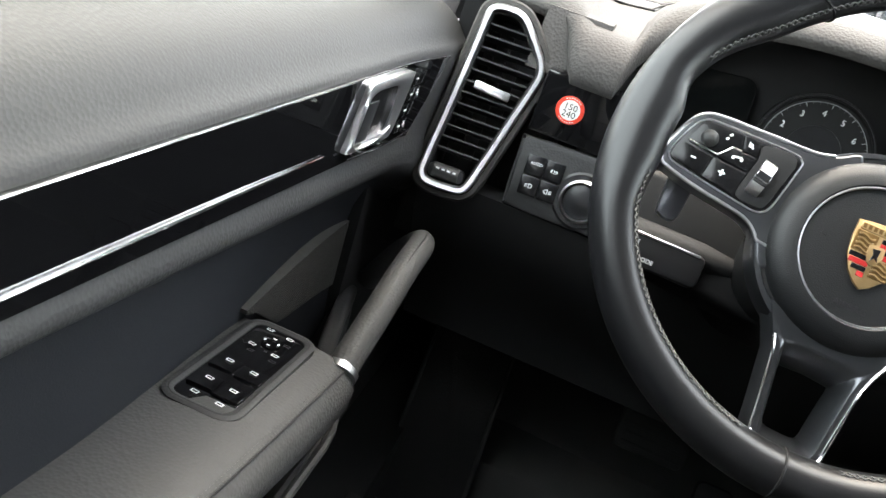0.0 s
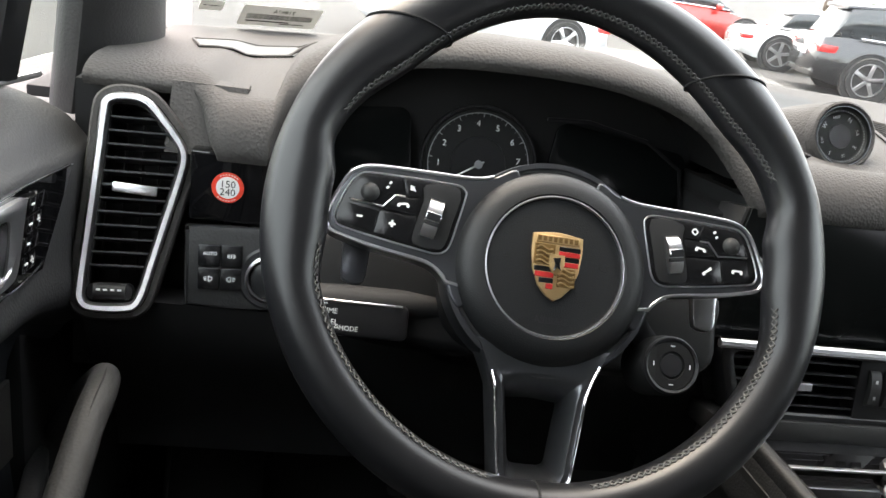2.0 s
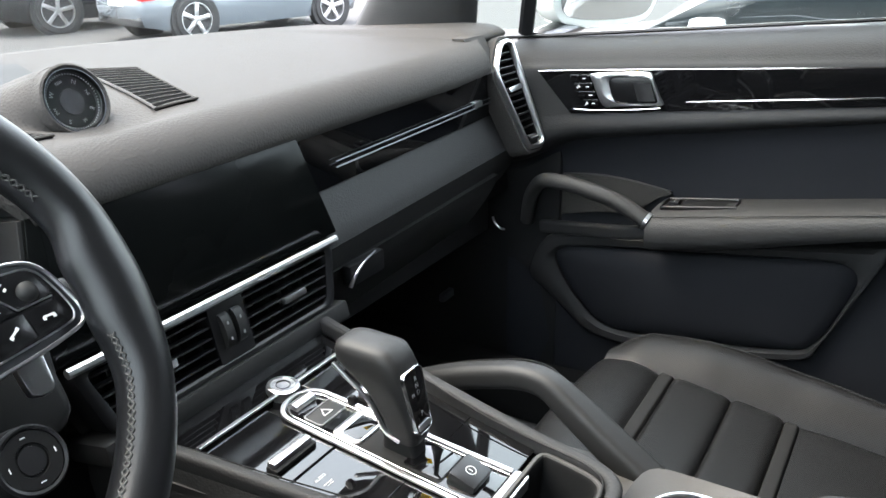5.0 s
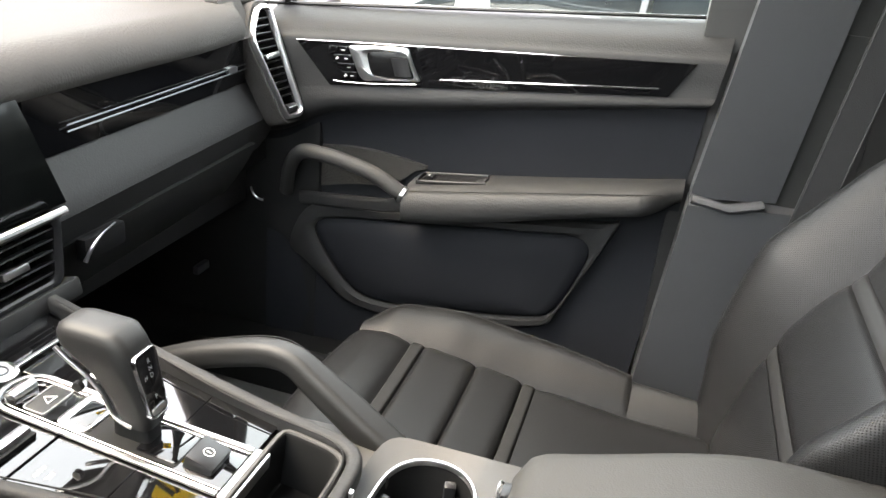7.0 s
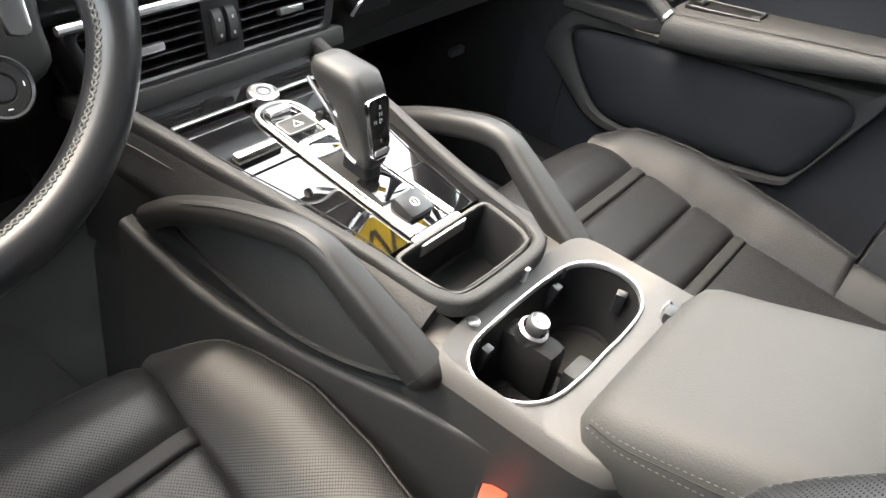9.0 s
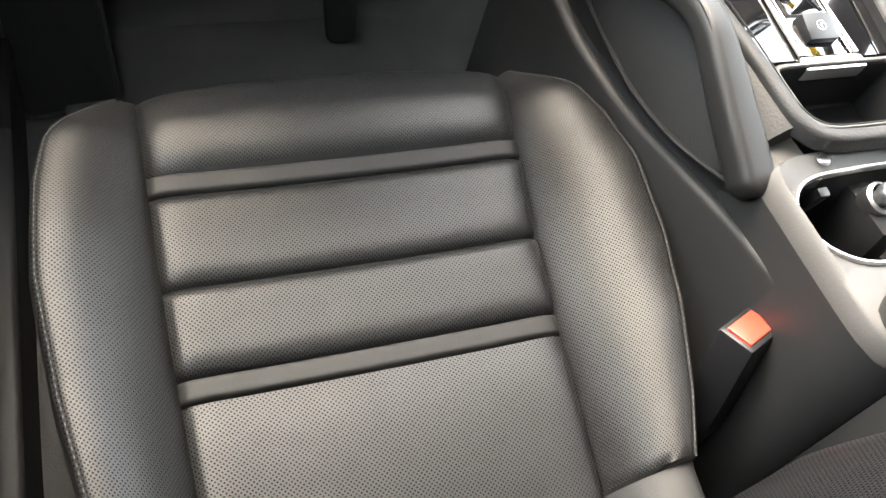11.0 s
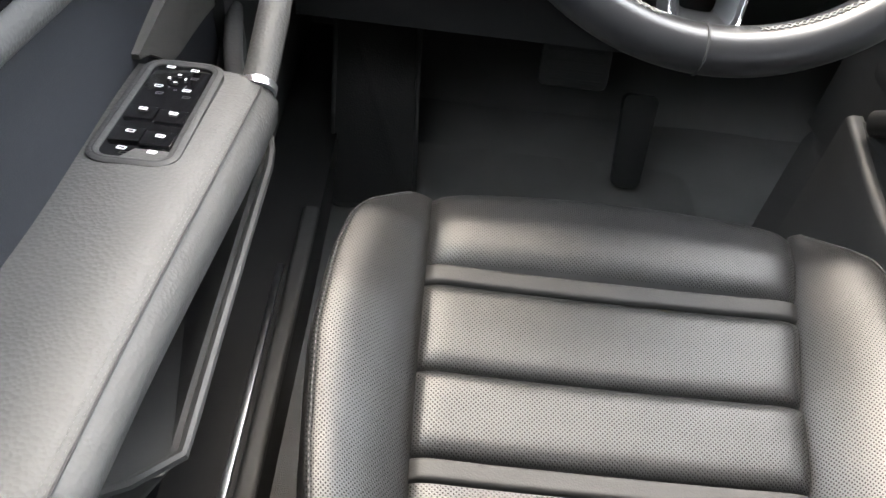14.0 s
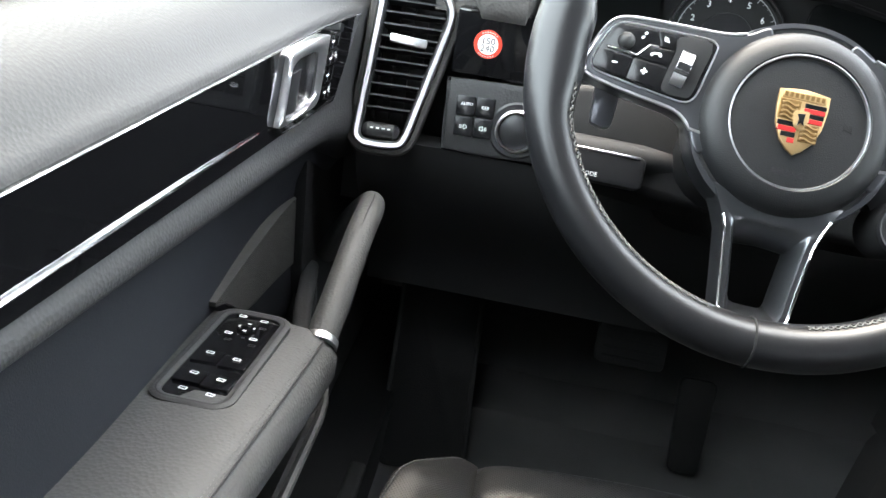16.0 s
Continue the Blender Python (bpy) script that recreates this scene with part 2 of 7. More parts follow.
def sheet(fn, nu, nv, back, uvfn=None):
    """A surface fn(u, v), u and v from 0 to 1, with its edges turned back by the vector back, so that it has depth."""
    bm = bmesh.new()
    layer = bm.loops.layers.uv.new("UVMap")
    back = Vector(back)
    pos = [[Vector(fn(i / nu, j / nv)) for j in range(nv + 1)] for i in range(nu + 1)]
    vs = [[bm.verts.new(q) for q in row] for row in pos]
    su = [[0.0] * (nv + 1) for _ in range(nu + 1)]
    if uvfn is None:
        mid = nv // 2
        for i in range(1, nu + 1):
            step = (pos[i][mid] - pos[i - 1][mid]).length
            for j in range(nv + 1):
                su[i][j] = su[i - 1][j] + step
        sv = [[0.0] * (nv + 1) for _ in range(nu + 1)]
        midu = nu // 2
        for j in range(1, nv + 1):
            step = (pos[midu][j] - pos[midu][j - 1]).length
            for i in range(nu + 1):
                sv[i][j] = sv[i][j - 1] + step
    for i in range(nu):
        for j in range(nv):
            f = bm.faces.new((vs[i][j], vs[i + 1][j], vs[i + 1][j + 1], vs[i][j + 1]))
            for lp, (a, b) in zip(f.loops, ((i, j), (i + 1, j), (i + 1, j + 1), (i, j + 1))):
                lp[layer].uv = (su[a][b], sv[a][b]) if uvfn is None else uvfn(pos[a][b])
    rim = [vs[i][0] for i in range(nu + 1)] + [vs[nu][j] for j in range(1, nv + 1)]
    rim += [vs[i][nv] for i in range(nu - 1, -1, -1)] + [vs[0][j] for j in range(nv - 1, 0, -1)]
    low = [bm.verts.new(v.co + back) for v in rim]
    for a in range(len(rim)):
        b = (a + 1) % len(rim)
        bm.faces.new((rim[a], low[a], low[b], rim[b]))
    if nu * nv > 40:
        hub = bm.verts.new(sum((v.co for v in low), Vector()) / len(low) + back * 0.2)
        for a in range(len(low)):
            bm.faces.new((low[a], low[(a + 1) % len(low)], hub))
    else:
        bm.faces.new(low)
    return bm


def pane(fn, nu, nv, thick):
    """A curved pane: two like surfaces apart by thick, closed round the edge."""
    bm = bmesh.new()
    thick = Vector(thick)
    grids = [[[bm.verts.new(Vector(fn(i / nu, j / nv)) + k * thick) for j in range(nv + 1)] for i in range(nu + 1)] for k in (0, 1)]
    for g in grids:
        for i in range(nu):
            for j in range(nv):
                bm.faces.new((g[i][j], g[i + 1][j], g[i + 1][j + 1], g[i][j + 1]))
    a, b = grids
    ring = lambda g: [g[i][0] for i in range(nu + 1)] + [g[nu][j] for j in range(1, nv + 1)] + [g[i][nv] for i in range(nu - 1, -1, -1)] + [g[0][j] for j in range(nv - 1, 0, -1)]
    ra, rb = ring(a), ring(b)
    for i in range(len(ra)):
        k = (i + 1) % len(ra)
        bm.faces.new((ra[i], rb[i], rb[k], ra[k]))
    return bm


def tube(pts, radius, sides=10, squash=1.0, loop=False, caps=True, up=(0, 0, 1)):
    """A round bar along pts; radius may be a function of the share of its length."""
    pts = [Vector(p) for p in pts]
    rings = []
    k = len(pts)
    for i, p in enumerate(pts):
        d = (pts[(i + 1) % k] - pts[i - 1]) if loop else (pts[min(i + 1, k - 1)] - pts[max(i - 1, 0)])
        d.normalize()
        s = d.cross(Vector(up)).normalized()
        w = s.cross(d)
        r = radius(i / (k - 1)) if callable(radius) else radius
        rings.append([p + (s * math.cos(a) + w * math.sin(a) * squash) * r for a in (2 * math.pi * j / sides for j in range(sides))])
    return loft(rings, True, caps, loop)


def rounded(w, h, r, n=5, cx=0.0, cy=0.0, taper=0.0):
    """The outline of a rounded rectangle, as (x, y); taper narrows its lower edge."""
    out = []
    for qx, qy, a0 in ((1, 1, 0), (-1, 1, 90), (-1, -1, 180), (1, -1, 270)):
        for i in range(n + 1):
            a = radians(a0 + 90 * i / n)
            y = qy * (h / 2 - r) + r * math.sin(a)
            x = qx * (w / 2 - r) + r * math.cos(a)
            out.append((cx + x * (1 + taper * (y / h - 0.5)), cy + y))
    return out


def smooth_outline(pts, n=4):
    return [(v.x, v.y) for v in spline([(x, y, 0) for x, y in pts], n, True)]


def inset(outline, d):
    """The outline moved inwards by d (counter-clockwise outlines)."""
    out = []
    k = len(outline)
    for i in range(k):
        a, b, c = (Vector(outline[j % k]) for j in (i - 1, i, i + 1))
        t = (c - a).normalized()
        out.append(tuple(b + Vector((-t.y, t.x)) * d))
    return out


def slab(outline, low, high, m, edge=0.0015, steps=2):
    """A plate with the given outline from low to high along local z, its upper edge rounded, placed by m."""
    area = sum(a[0] * b[1] - b[0] * a[1] for a, b in zip(outline, outline[1:] + outline[:1]))
    if area < 0:
        outline = outline[::-1]
    levels = [(0, low)] + [(edge * (1 - math.cos(a)), high - edge + edge * math.sin(a)) for a in (math.pi / 2 * i / steps for i in range(steps + 1))]
    return loft([[m @ Vector((*p, z)) for p in (inset(outline, d) if d else outline)] for d, z in levels])


def bezel(outer, inner, low, high, m, edge=0.001):
    """A frame between two outlines with equal numbers of points."""
    def pts(o, z):
        return [m @ Vector((*p, z)) for p in o]
    mix = [tuple(Vector(a).lerp(Vector(b), 0.25)) for a, b in zip(outer, inner)]
    mix2 = [tuple(Vector(a).lerp(Vector(b), 0.75)) for a, b in zip(outer, inner)]
    return loft([pts(outer, low), pts(outer, high - edge), pts(mix, high), pts(mix2, high), pts(inner, high - edge), pts(inner, low)], True, False, True)


def box(x0, x1, y0, y1, z0, z1, bevel=0.002, m=None, segs=2):
    bm = bmesh.new()
    bmesh.ops.create_cube(bm, size=1, matrix=Matrix.LocRotScale(((x0 + x1) / 2, (y0 + y1) / 2, (z0 + z1) / 2), None, (x1 - x0, y1 - y0, z1 - z0)))
    if bevel:
        bmesh.ops.bevel(bm, geom=bm.edges[:], offset=bevel, segments=segs, affect="EDGES", profile=0.6)
    if m is not None:
        bm.transform(m)
    return bm


def bar(pts, hw, hh, r, up=(0, 0, 1)):
    """A bar of rounded oblong section along pts; hw and hh (half width and height) may be functions of the share of its length."""
    pts = [Vector(p) for p in pts]
    k = len(pts)
    rings = []
    for i, p in enumerate(pts):
        d = (pts[min(i + 1, k - 1)] - pts[max(i - 1, 0)]).normalized()
        side = d.cross(Vector(up)).normalized()
        top = side.cross(d)
        t = i / (k - 1)
        w, h = (f(t) if callable(f) else f for f in (hw, hh))
        rings.append([p + side * x + top * z for x, z in rounded(2 * w, 2 * h, min(r, 0.98 * w, 0.98 * h), 5)])
    return loft(rings)


def lathe(profile, m, sides=32, caps=True):
    """A turned form: profile of (radius, height) about local z."""
    return loft([[m @ Vector((r * math.cos(a), r * math.sin(a), z)) for a in (2 * math.pi * j / sides for j in range(sides))] for r, z in profile], True, caps)


def frame_at(origin, xdir, ydir):
    """The pose whose x and y run along the given directions; z is what faces out."""
    x = Vector(xdir).normalized()
    z = x.cross(Vector(ydir)).normalized()
    y = z.cross(x)
    r = Matrix((x, y, z)).transposed().to_4x4()
    return Matrix.Translation(origin) @ r


def lettering(text, size, m, material, parent, name="lettering", label="", depth=0.0003, align="CENTER"):
    cu = bpy.data.curves.new(name, "FONT")
    cu.body, cu.size, cu.align_x, cu.align_y, cu.extrude, cu.resolution_u = text, size, align, "CENTER", depth, 2
    tmp = bpy.data.objects.new(name, cu)
    me = bpy.data.meshes.new_from_object(tmp)
    bpy.data.objects.remove(tmp)
    bpy.data.curves.remove(cu)
    me.transform(m)
    me.materials.clear()
    me.materials.append(material)
    return part(name, me, material, parent, label)


def bars(items, m, material, parent, name="marking", label="", high=0.0006):
    """Small raised marks: (x, y, width, height, turn in degrees) on the local plane, joined into one mesh."""
    bm = bmesh.new()
    for x, y, w, h, a in items:
        bmesh.ops.create_cube(bm, size=1, matrix=m @ Matrix.Translation((x, y, high / 2)) @ Matrix.Rotation(radians(a), 4, "Z") @ Matrix.Diagonal((w, h, high, 1)))
    return part(name, bm, material, parent, label, smooth=False)


def stitches(pts, length, gap, radius, material, parent, name="stitching", up=(0, 0, 1), slant=0.0):
    """A row of short thread loops along a curve, in one mesh."""
    pts = [Vector(p) for p in pts]
    bm = bmesh.new()
    travel, nxt = 0.0, 0.0
    for a, b in zip(pts, pts[1:]):
        d = b - a
        ln = d.length
        if ln < 1e-9:
            continue
        while nxt <= travel + ln:
            c = a + d * ((nxt - travel) / ln)
            x = d.normalized()
            z = Vector(up)
            y = z.cross(x).normalized()
            z = x.cross(y)
            q = Matrix.Translation(c) @ Matrix((x, y, z)).transposed().to_4x4() @ Matrix.Rotation(slant, 4, "Z") @ Matrix.Diagonal((length / 2, radius, radius, 1))
            bmesh.ops.create_icosphere(bm, subdivisions=1, radius=1.0, matrix=q)
            nxt += length + gap
        travel += ln
    return part(name, bm, material, parent)

# ---- the cabin shell ----
SLOPE = 0.09  # the belt line rises to the rear


def end_y(x):
    return 0.825 - 0.45 * min(abs(x), 0.75) ** 2


def shell():
    floor = sheet(lambda u, v: (-0.70 + 1.40 * u, -1.75 + 2.45 * v, 0.09 + 0.004 * math.sin(40 * u) * math.sin(31 * v)), 24, 40, (0, 0, -0.05))
    setting("floor", floor, CARPET, "black carpeted cabin floor", "floor")
    setting("wall_front", sheet(lambda u, v: (-0.80 + 1.60 * u, 0.50 + 0.25 * ease(0, 0.5, v), 0.04 + 0.68 * v), 8, 12, (0, 0.05, 0)), CARPET, "black carpeted firewall of the footwell", "firewall")
    setting("wall_rear", sheet(lambda u, v: (-0.74 + 1.48 * u, -1.70 - 0.15 * v, 0.05 + 0.72 * v), 4, 6, (0, -0.05, 0)), CARPET, "black rear bulkhead behind the seats", "bulkhead")
    for s in (-1, 1):
        side = "left" if s < 0 else "right"
        setting("sill_" + side, box(min(s * 0.655, s * 0.79), max(s * 0.655, s * 0.79), -1.7, 0.62, -0.02, 0.165, 0.012), DARK, "black plastic door sill", "sill")
        setting("trim_sill_" + side, box(min(s * 0.682, s * 0.690), max(s * 0.682, s * 0.690), -0.235, 0.07, 0.163, 0.170, 0.002), DARKMETAL, "brushed metal sill strip", "sill strip")
        setting("wall_foot_" + side, box(min(s * 0.735, s * 0.80), max(s * 0.735, s * 0.80), 0.12, 0.80, 0.0, 0.655, 0.004), DARK, "black side wall of the footwell", "side wall")
        # rear side wall below the rear window, closing the cabin
        setting("wall_" + side, sheet(lambda u, v: (s * (0.76 - 0.02 * v), -0.60 - 1.15 * u, 0.10 + 0.70 * v), 8, 8, (s * 0.05, 0, 0)), PLASTIC, "dark rear side panel", "side panel")
        setting("trim_sill_lip_" + side, bar([(s * 0.666, 0.16 - 0.66 * t, 0.168) for t in (i / 10 for i in range(11))], 0.010, 0.007, 0.006), PLASTIC, "rounded black sill lip", "sill lip")
    setting("cowl", box(-0.80, 0.80, 0.335, 0.83, 0.700, 0.711, 0.002), DARK, "black cowl under the windscreen", "cowl")
    # roof: glass in a dark frame
    def roof_pt(x, y):
        return (x, y, 1.405 - 0.16 * (x / 0.62) ** 2 * 0.6 - 0.10 * max(0, -y - 0.7) ** 1.5)
    for nm, (xa, xb, ya, yb), mt in (("ceiling_front", (-0.60, 0.60, -0.20, -0.05), HEADLINER), ("ceiling_left", (-0.60, -0.46, -1.75, -0.20), HEADLINER), ("ceiling_right", (0.46, 0.60, -1.75, -0.20), HEADLINER),
                                     ("ceiling_rear", (-0.46, 0.46, -1.75, -1.30), HEADLINER)):
        setting(nm, sheet(lambda u, v: roof_pt(xa + (xb - xa) * u, ya + (yb - ya) * v), 8, 8, (0, 0, 0.03)), mt, "black cloth headliner", "headliner")
    setting("ceiling_window", pane(lambda u, v: roof_pt(-0.46 + 0.92 * u, -1.30 + 1.10 * v), 8, 8, (0, 0, 0.005)), ROOFGLASS, "unseen glass roof, darkened to dim the seats", "roof glass")
    # windscreen
    setting("window_1", pane(lambda u, v: ((-0.70 + 1.40 * u) * (1 - 0.16 * v), (end_y(-0.70 + 1.40 * u) + 0.02) * (1 - v) + (-0.05 + 0.02 * math.cos(math.pi * (u - 0.5))) * v, 0.742 + (1.362 - 0.742) * v + 0.02 * math.sin(math.pi * v)), 24, 8, (0, 0.004, 0.005)), WINDSCREEN, "clear laminated windscreen", "windscreen")
    for s in (-1, 1):
        side = "left" if s < 0 else "right"
        # A-pillar, from the dash corner to the roof
        base, top = Vector((s * 0.745, 0.425, 0.70)), Vector((s * 0.600, -0.07, 1.355))
        rings = []
        for t in (i / 14 for i in range(15)):
            mid = base.lerp(top, t) + Vector((s * 0.012, 0.05, 0.02)) * math.sin(math.pi * t)
            ry, rx = 0.045 + 0.095 * (1 - t) ** 3, 0.034 + 0.012 * (1 - t) ** 3
            rings.append([mid + Vector((rx * math.cos(a), ry * math.sin(a), 0)) for a in (2 * math.pi * j / 20 for j in range(20))])
        setting("pillar_front_" + side, loft(rings), DOORSKIN, "dark trimmed windscreen pillar", "pillar")
        setting("window_side_" + side, pane(lambda u, v: (s * (0.775 - 0.155 * v - 0.02 * v * (1 - v)), 0.36 - 0.90 * u - 0.36 * v * (1 - u), 0.741 + 0.05 * u + 0.599 * v), 8, 6, (s * 0.004, 0, 0)), WINDOW, "clear door window", "window")
        setting("window_rear_" + side, pane(lambda u, v: (s * (0.775 - 0.155 * v), -0.66 - 0.95 * u, 0.80 + 0.535 * v), 4, 4, (s * 0.004, 0, 0)), DIMGLASS, "dark tinted rear door window", "window")
        # quarter window bar
        setting("trim_window_" + side, tube([(s * (0.772 - 0.155 * t), 0.205 - 0.13 * t, 0.745 + 0.56 * t) for t in (i / 8 for i in range(9))], 0.013, 8, 0.7), SATIN, "black quarter window bar", "window bar")
        setting("rail_roof_" + side, tube([(s * 0.615, -0.04 - 1.75 * t, 1.362 + 0.02 * math.sin(math.pi * t) - 0.12 * max(0, t - 0.5)) for t in (i / 10 for i in range(11))], 0.045, 10), HEADLINER, "black roof rail lining", "roof rail")
    setting("window_back", pane(lambda u, v: (-0.55 + 1.10 * u, -1.85 + 0.35 * v, 0.80 + 0.40 * v), 4, 4, (0, -0.004, 0)), DIMGLASS, "dark tinted rear window", "window")


shell()

# ---- steering wheel ----
TILT = radians(31.8)
WHEEL = frame_at((-0.369, 0.0, 0.72), (1, 0, 0), (0, math.sin(TILT), math.cos(TILT))) @ Matrix.Translation((0, -0.009, 0)) @ Matrix.Rotation(radians(-2.6), 4, "Z") @ Matrix.Translation((0, 0.009, 0))


RIM_UP = 0.0115  # the rim's centre lies above the wheel's axis


def steering_wheel():
    w = thing("steering_wheel", "black leather sports steering wheel with three spokes", "steering wheel", at=WHEEL.translation)
    M = WHEEL
    n, k = 180, 20
    outer = 0.1845

    def inner(a):
        """Inner radius: bulging thumb grips at ten and two o'clock, cut away above the side spokes."""
        d = math.degrees(a) % 360
        d = d if d < 90 else 180 - d if d < 270 else d - 360
        grip = 0.0112 * math.exp(-((d - 43) / (33 if d > 43 else 15)) ** 2) if d > -10 else 0.0
        root = 0.0080 * (1 - ease(6, 16, d)) * ease(-22, -5, d)
        return 0.1520 - grip - root

    def on_rim(a, b, grow=0.0):
        """A point of the rim at angle a round the wheel and b round its own section."""
        ri = inner(a)
        mid, half = (outer + ri) / 2, (outer - ri) / 2 + grow
        rr = mid + math.cos(b) * half
        return M @ Vector((math.cos(a) * rr, RIM_UP + math.sin(a) * rr, math.sin(b) * (0.0168 + grow)))
    rim = part("rim", loft([[on_rim(2 * math.pi * i / n, 2 * math.pi * j / k) for j in range(k)] for i in range(n)], True, False, True), RIMLEATHER, w, "smooth black leather rim")
    for a, slant in ((131.5, 6.5), (48.5, -6.5), (270, 0)):
        pts = [on_rim(radians(a + slant * math.cos(b)), b, 0.0003) for b in (2 * math.pi * j / 48 for j in range(48))]
        part("rim_seam", tube(pts, 0.0009, 6, 1.0, True), DARK, rim)
    # cross stitching along the inside of the rim
    bm = bmesh.new()
    cnt = 210
    for i in range(cnt):
        a = 2 * math.pi * i / cnt
        deg = math.degrees(a)
        if 258 < deg < 282 or deg < 21 or deg > 349 or 159 < deg < 191:
            continue
        c, e = on_rim(a, radians(148), 0.0002), on_rim(a + 0.01, radians(148), 0.0002)
        x = (e - c).normalized()
        z = (c - M @ Vector((math.cos(a) * 0.169, RIM_UP + math.sin(a) * 0.169, 0))).normalized()
        y = z.cross(x).normalized()
        for sgn in (-1, 1):
            q = Matrix.Translation(c) @ Matrix((x, y, x.cross(y))).transposed().to_4x4() @ Matrix.Rotation(sgn * 0.75, 4, "Z") @ Matrix.Diagonal((0.0042, 0.0009, 0.0008, 1))
            bmesh.ops.create_icosphere(bm, subdivisions=1, radius=1.0, matrix=q)
    tagged(part("rim_stitching", bm, RIMTHREAD, rim, "grey cross stitching", smooth=False), kind="stuff")
    # hub: dark galvanised bezel and airbag cover
    C = M @ Matrix.Translation((0, -0.009, 0))
    part("hub_bezel", lathe([(0.0690, -0.035), (0.0705, -0.010), (0.0693, -0.0055), (0.0660, -0.0052), (0.0640, -0.008)], C, 64, False), SPOKEMETAL, w, "dark metal hub ring")
    dome = [(0.0640, -0.020), (0.0636, -0.008), (0.0618, -0.003), (0.058, 0.0015), (0.052, 0.0045), (0.0462, 0.0052), (0.0450, 0.0040), (0.0435, 0.0022), (0.040, 0.0026), (0.02, 0.0032), (0.0001, 0.0034)]
    part("hub_gap", lathe([(0.0660, -0.020), (0.0658, -0.0062), (0.0630, -0.0062)], C, 64, False), DARK, w)
    cover = part("airbag_cover", lathe([(0.064, -0.03)] + dome, C, 64), HUBSKIN, w, "grained black airbag cover")
    part("chrome_ring", lathe([(0.0455, 0.0022), (0.0453, 0.0046), (0.0443, 0.0048), (0.0438, 0.0022)], C, 64, False), ALU, cover, "thin chrome ring")
    # horn marks and raised word
    for sx in (-0.031, 0.031):
        bars([(sx - 0.002, 0.003, 0.0006, 0.005, 0), (sx, 0.003, 0.005, 0.0006, 14), (sx, 0.0015, 0.005, 0.0006, -14), (sx + 0.003, 0.0022, 0.0006, 0.004, 0)], C @ Matrix.Translation((0, 0, 0.0026)), DARK, cover, "horn_mark")
    lettering("AIRBAG", 0.0062, C @ Matrix.Translation((0, -0.0345, 0.0026)), SATIN, cover, "airbag_word", depth=0.0003)

    # crest: a shield of enamel fields
    B = C @ Matrix.Translation((0.0, 0.001, 0.0035))
    shield = [(-0.0163, 0.0185), (-0.006, 0.0200), (0, 0.0205), (0.006, 0.0200), (0.0163, 0.0185), (0.0165, 0.008), (0.0150, -0.004), (0.0105, -0.0145), (0.005, -0.0205), (0, -0.0235), (-0.005, -0.0205), (-0.0105, -0.0145), (-0.0150, -0.004), (-0.0165, 0.008)]
    crest = part("crest", slab(shield[::-1], -0.001, 0.0018, B, 0.0007), GOLD, w, "gold shield crest with red and black fields")
    def field(x0, x1, y0, y1, mt, nm="enamel_field"):
        part(nm, box(x0, x1, y0, y1, 0.0, 0.0021, 0.0002, B, 1), mt, crest)
    for i, mt in enumerate((ENAMELBLACK, ENAMELRED, ENAMELBLACK, ENAMELRED)):
        y = 0.0118 - i * 0.0033
        field(0.0012, 0.0152 - 0.0003 * i, y - 0.0031, y, mt)
        z = -0.0020 - i * 0.0036
        field(-0.0143 + 0.0021 * i * i * 0.45, -0.0012, z - 0.0033, z, mt)
    part("inner_shield", slab([(-0.005, 0.006), (0.005, 0.006), (0.0052, 0.0), (0.003, -0.0055), (0, -0.0075), (-0.003, -0.0055), (-0.0052, 0.0)][::-1], 0.0, 0.0030, B, 0.0004), GOLD, crest)
    part("inner_mark", slab([(-0.0026, 0.0035), (0.0024, 0.0042), (0.0020, -0.001), (0.0028, -0.004), (0.0002, -0.002), (-0.002, -0.005), (-0.0012, 0.0)][::-1], 0.0, 0.0034, B, 0.0002), ENAMELBLACK, crest)
    part("top_band", box(-0.0140, 0.0140, 0.0128, 0.0180, 0, 0.0022, 0.0004, B, 1), GOLD, crest)
    bars([(-0.0120 + 0.0034 * i, 0.0154, 0.0021, 0.0030, 0) for i in range(8)], B @ Matrix.Translation((0, 0, 0.0021)), OLDGOLD, crest, "raised_mark", high=0.0002)
    field(-0.0150, -0.0012, -0.0012, 0.0122, OLDGOLD)
    field(0.0012, 0.0128, -0.0140, -0.0020, OLDGOLD)
    for qx, qy in ((-0.0082, 0.0050), (0.0068, -0.0080)):
        for i in range(4):
            part("antler", tube([B @ Vector((qx - 0.0052 + 0.0104 * t, qy + 0.0045 - 0.0030 * i + 0.0010 * math.sin(6 * t), 0.0024)) for t in (j / 8 for j in range(9))], 0.0008, 5), GOLD, crest)

    # side spokes: a metal frame with a bright edge round a black key panel
    for s in (-1, 1):
        def mx(pts):
            o = [(s * x, y) for x, y in pts]
            return o if s > 0 else o[::-1]
        F = M
        arm = smooth_outline(mx([(0.0240, 0.0300), (0.0260, 0.0500), (0.0310, 0.0520), (0.0400, 0.0465), (0.0500, 0.0428), (0.0620, 0.0416), (0.0900, 0.0412), (0.1180, 0.0402), (0.1300, 0.0368), (0.1370, 0.0285), (0.1430, 0.0140), (0.1455, 0.0050), (0.1440, -0.0020), (0.1380, -0.0060), (0.1150, -0.0112), (0.0900, -0.0148), (0.0800, -0.0168), (0.0730, -0.0205), (0.0670, -0.0270), (0.0620, -0.0380), (0.0560, -0.0420), (0.0450, -0.0300), (0.0300, 0.0)]), 3)
        arm = arm[::-1]
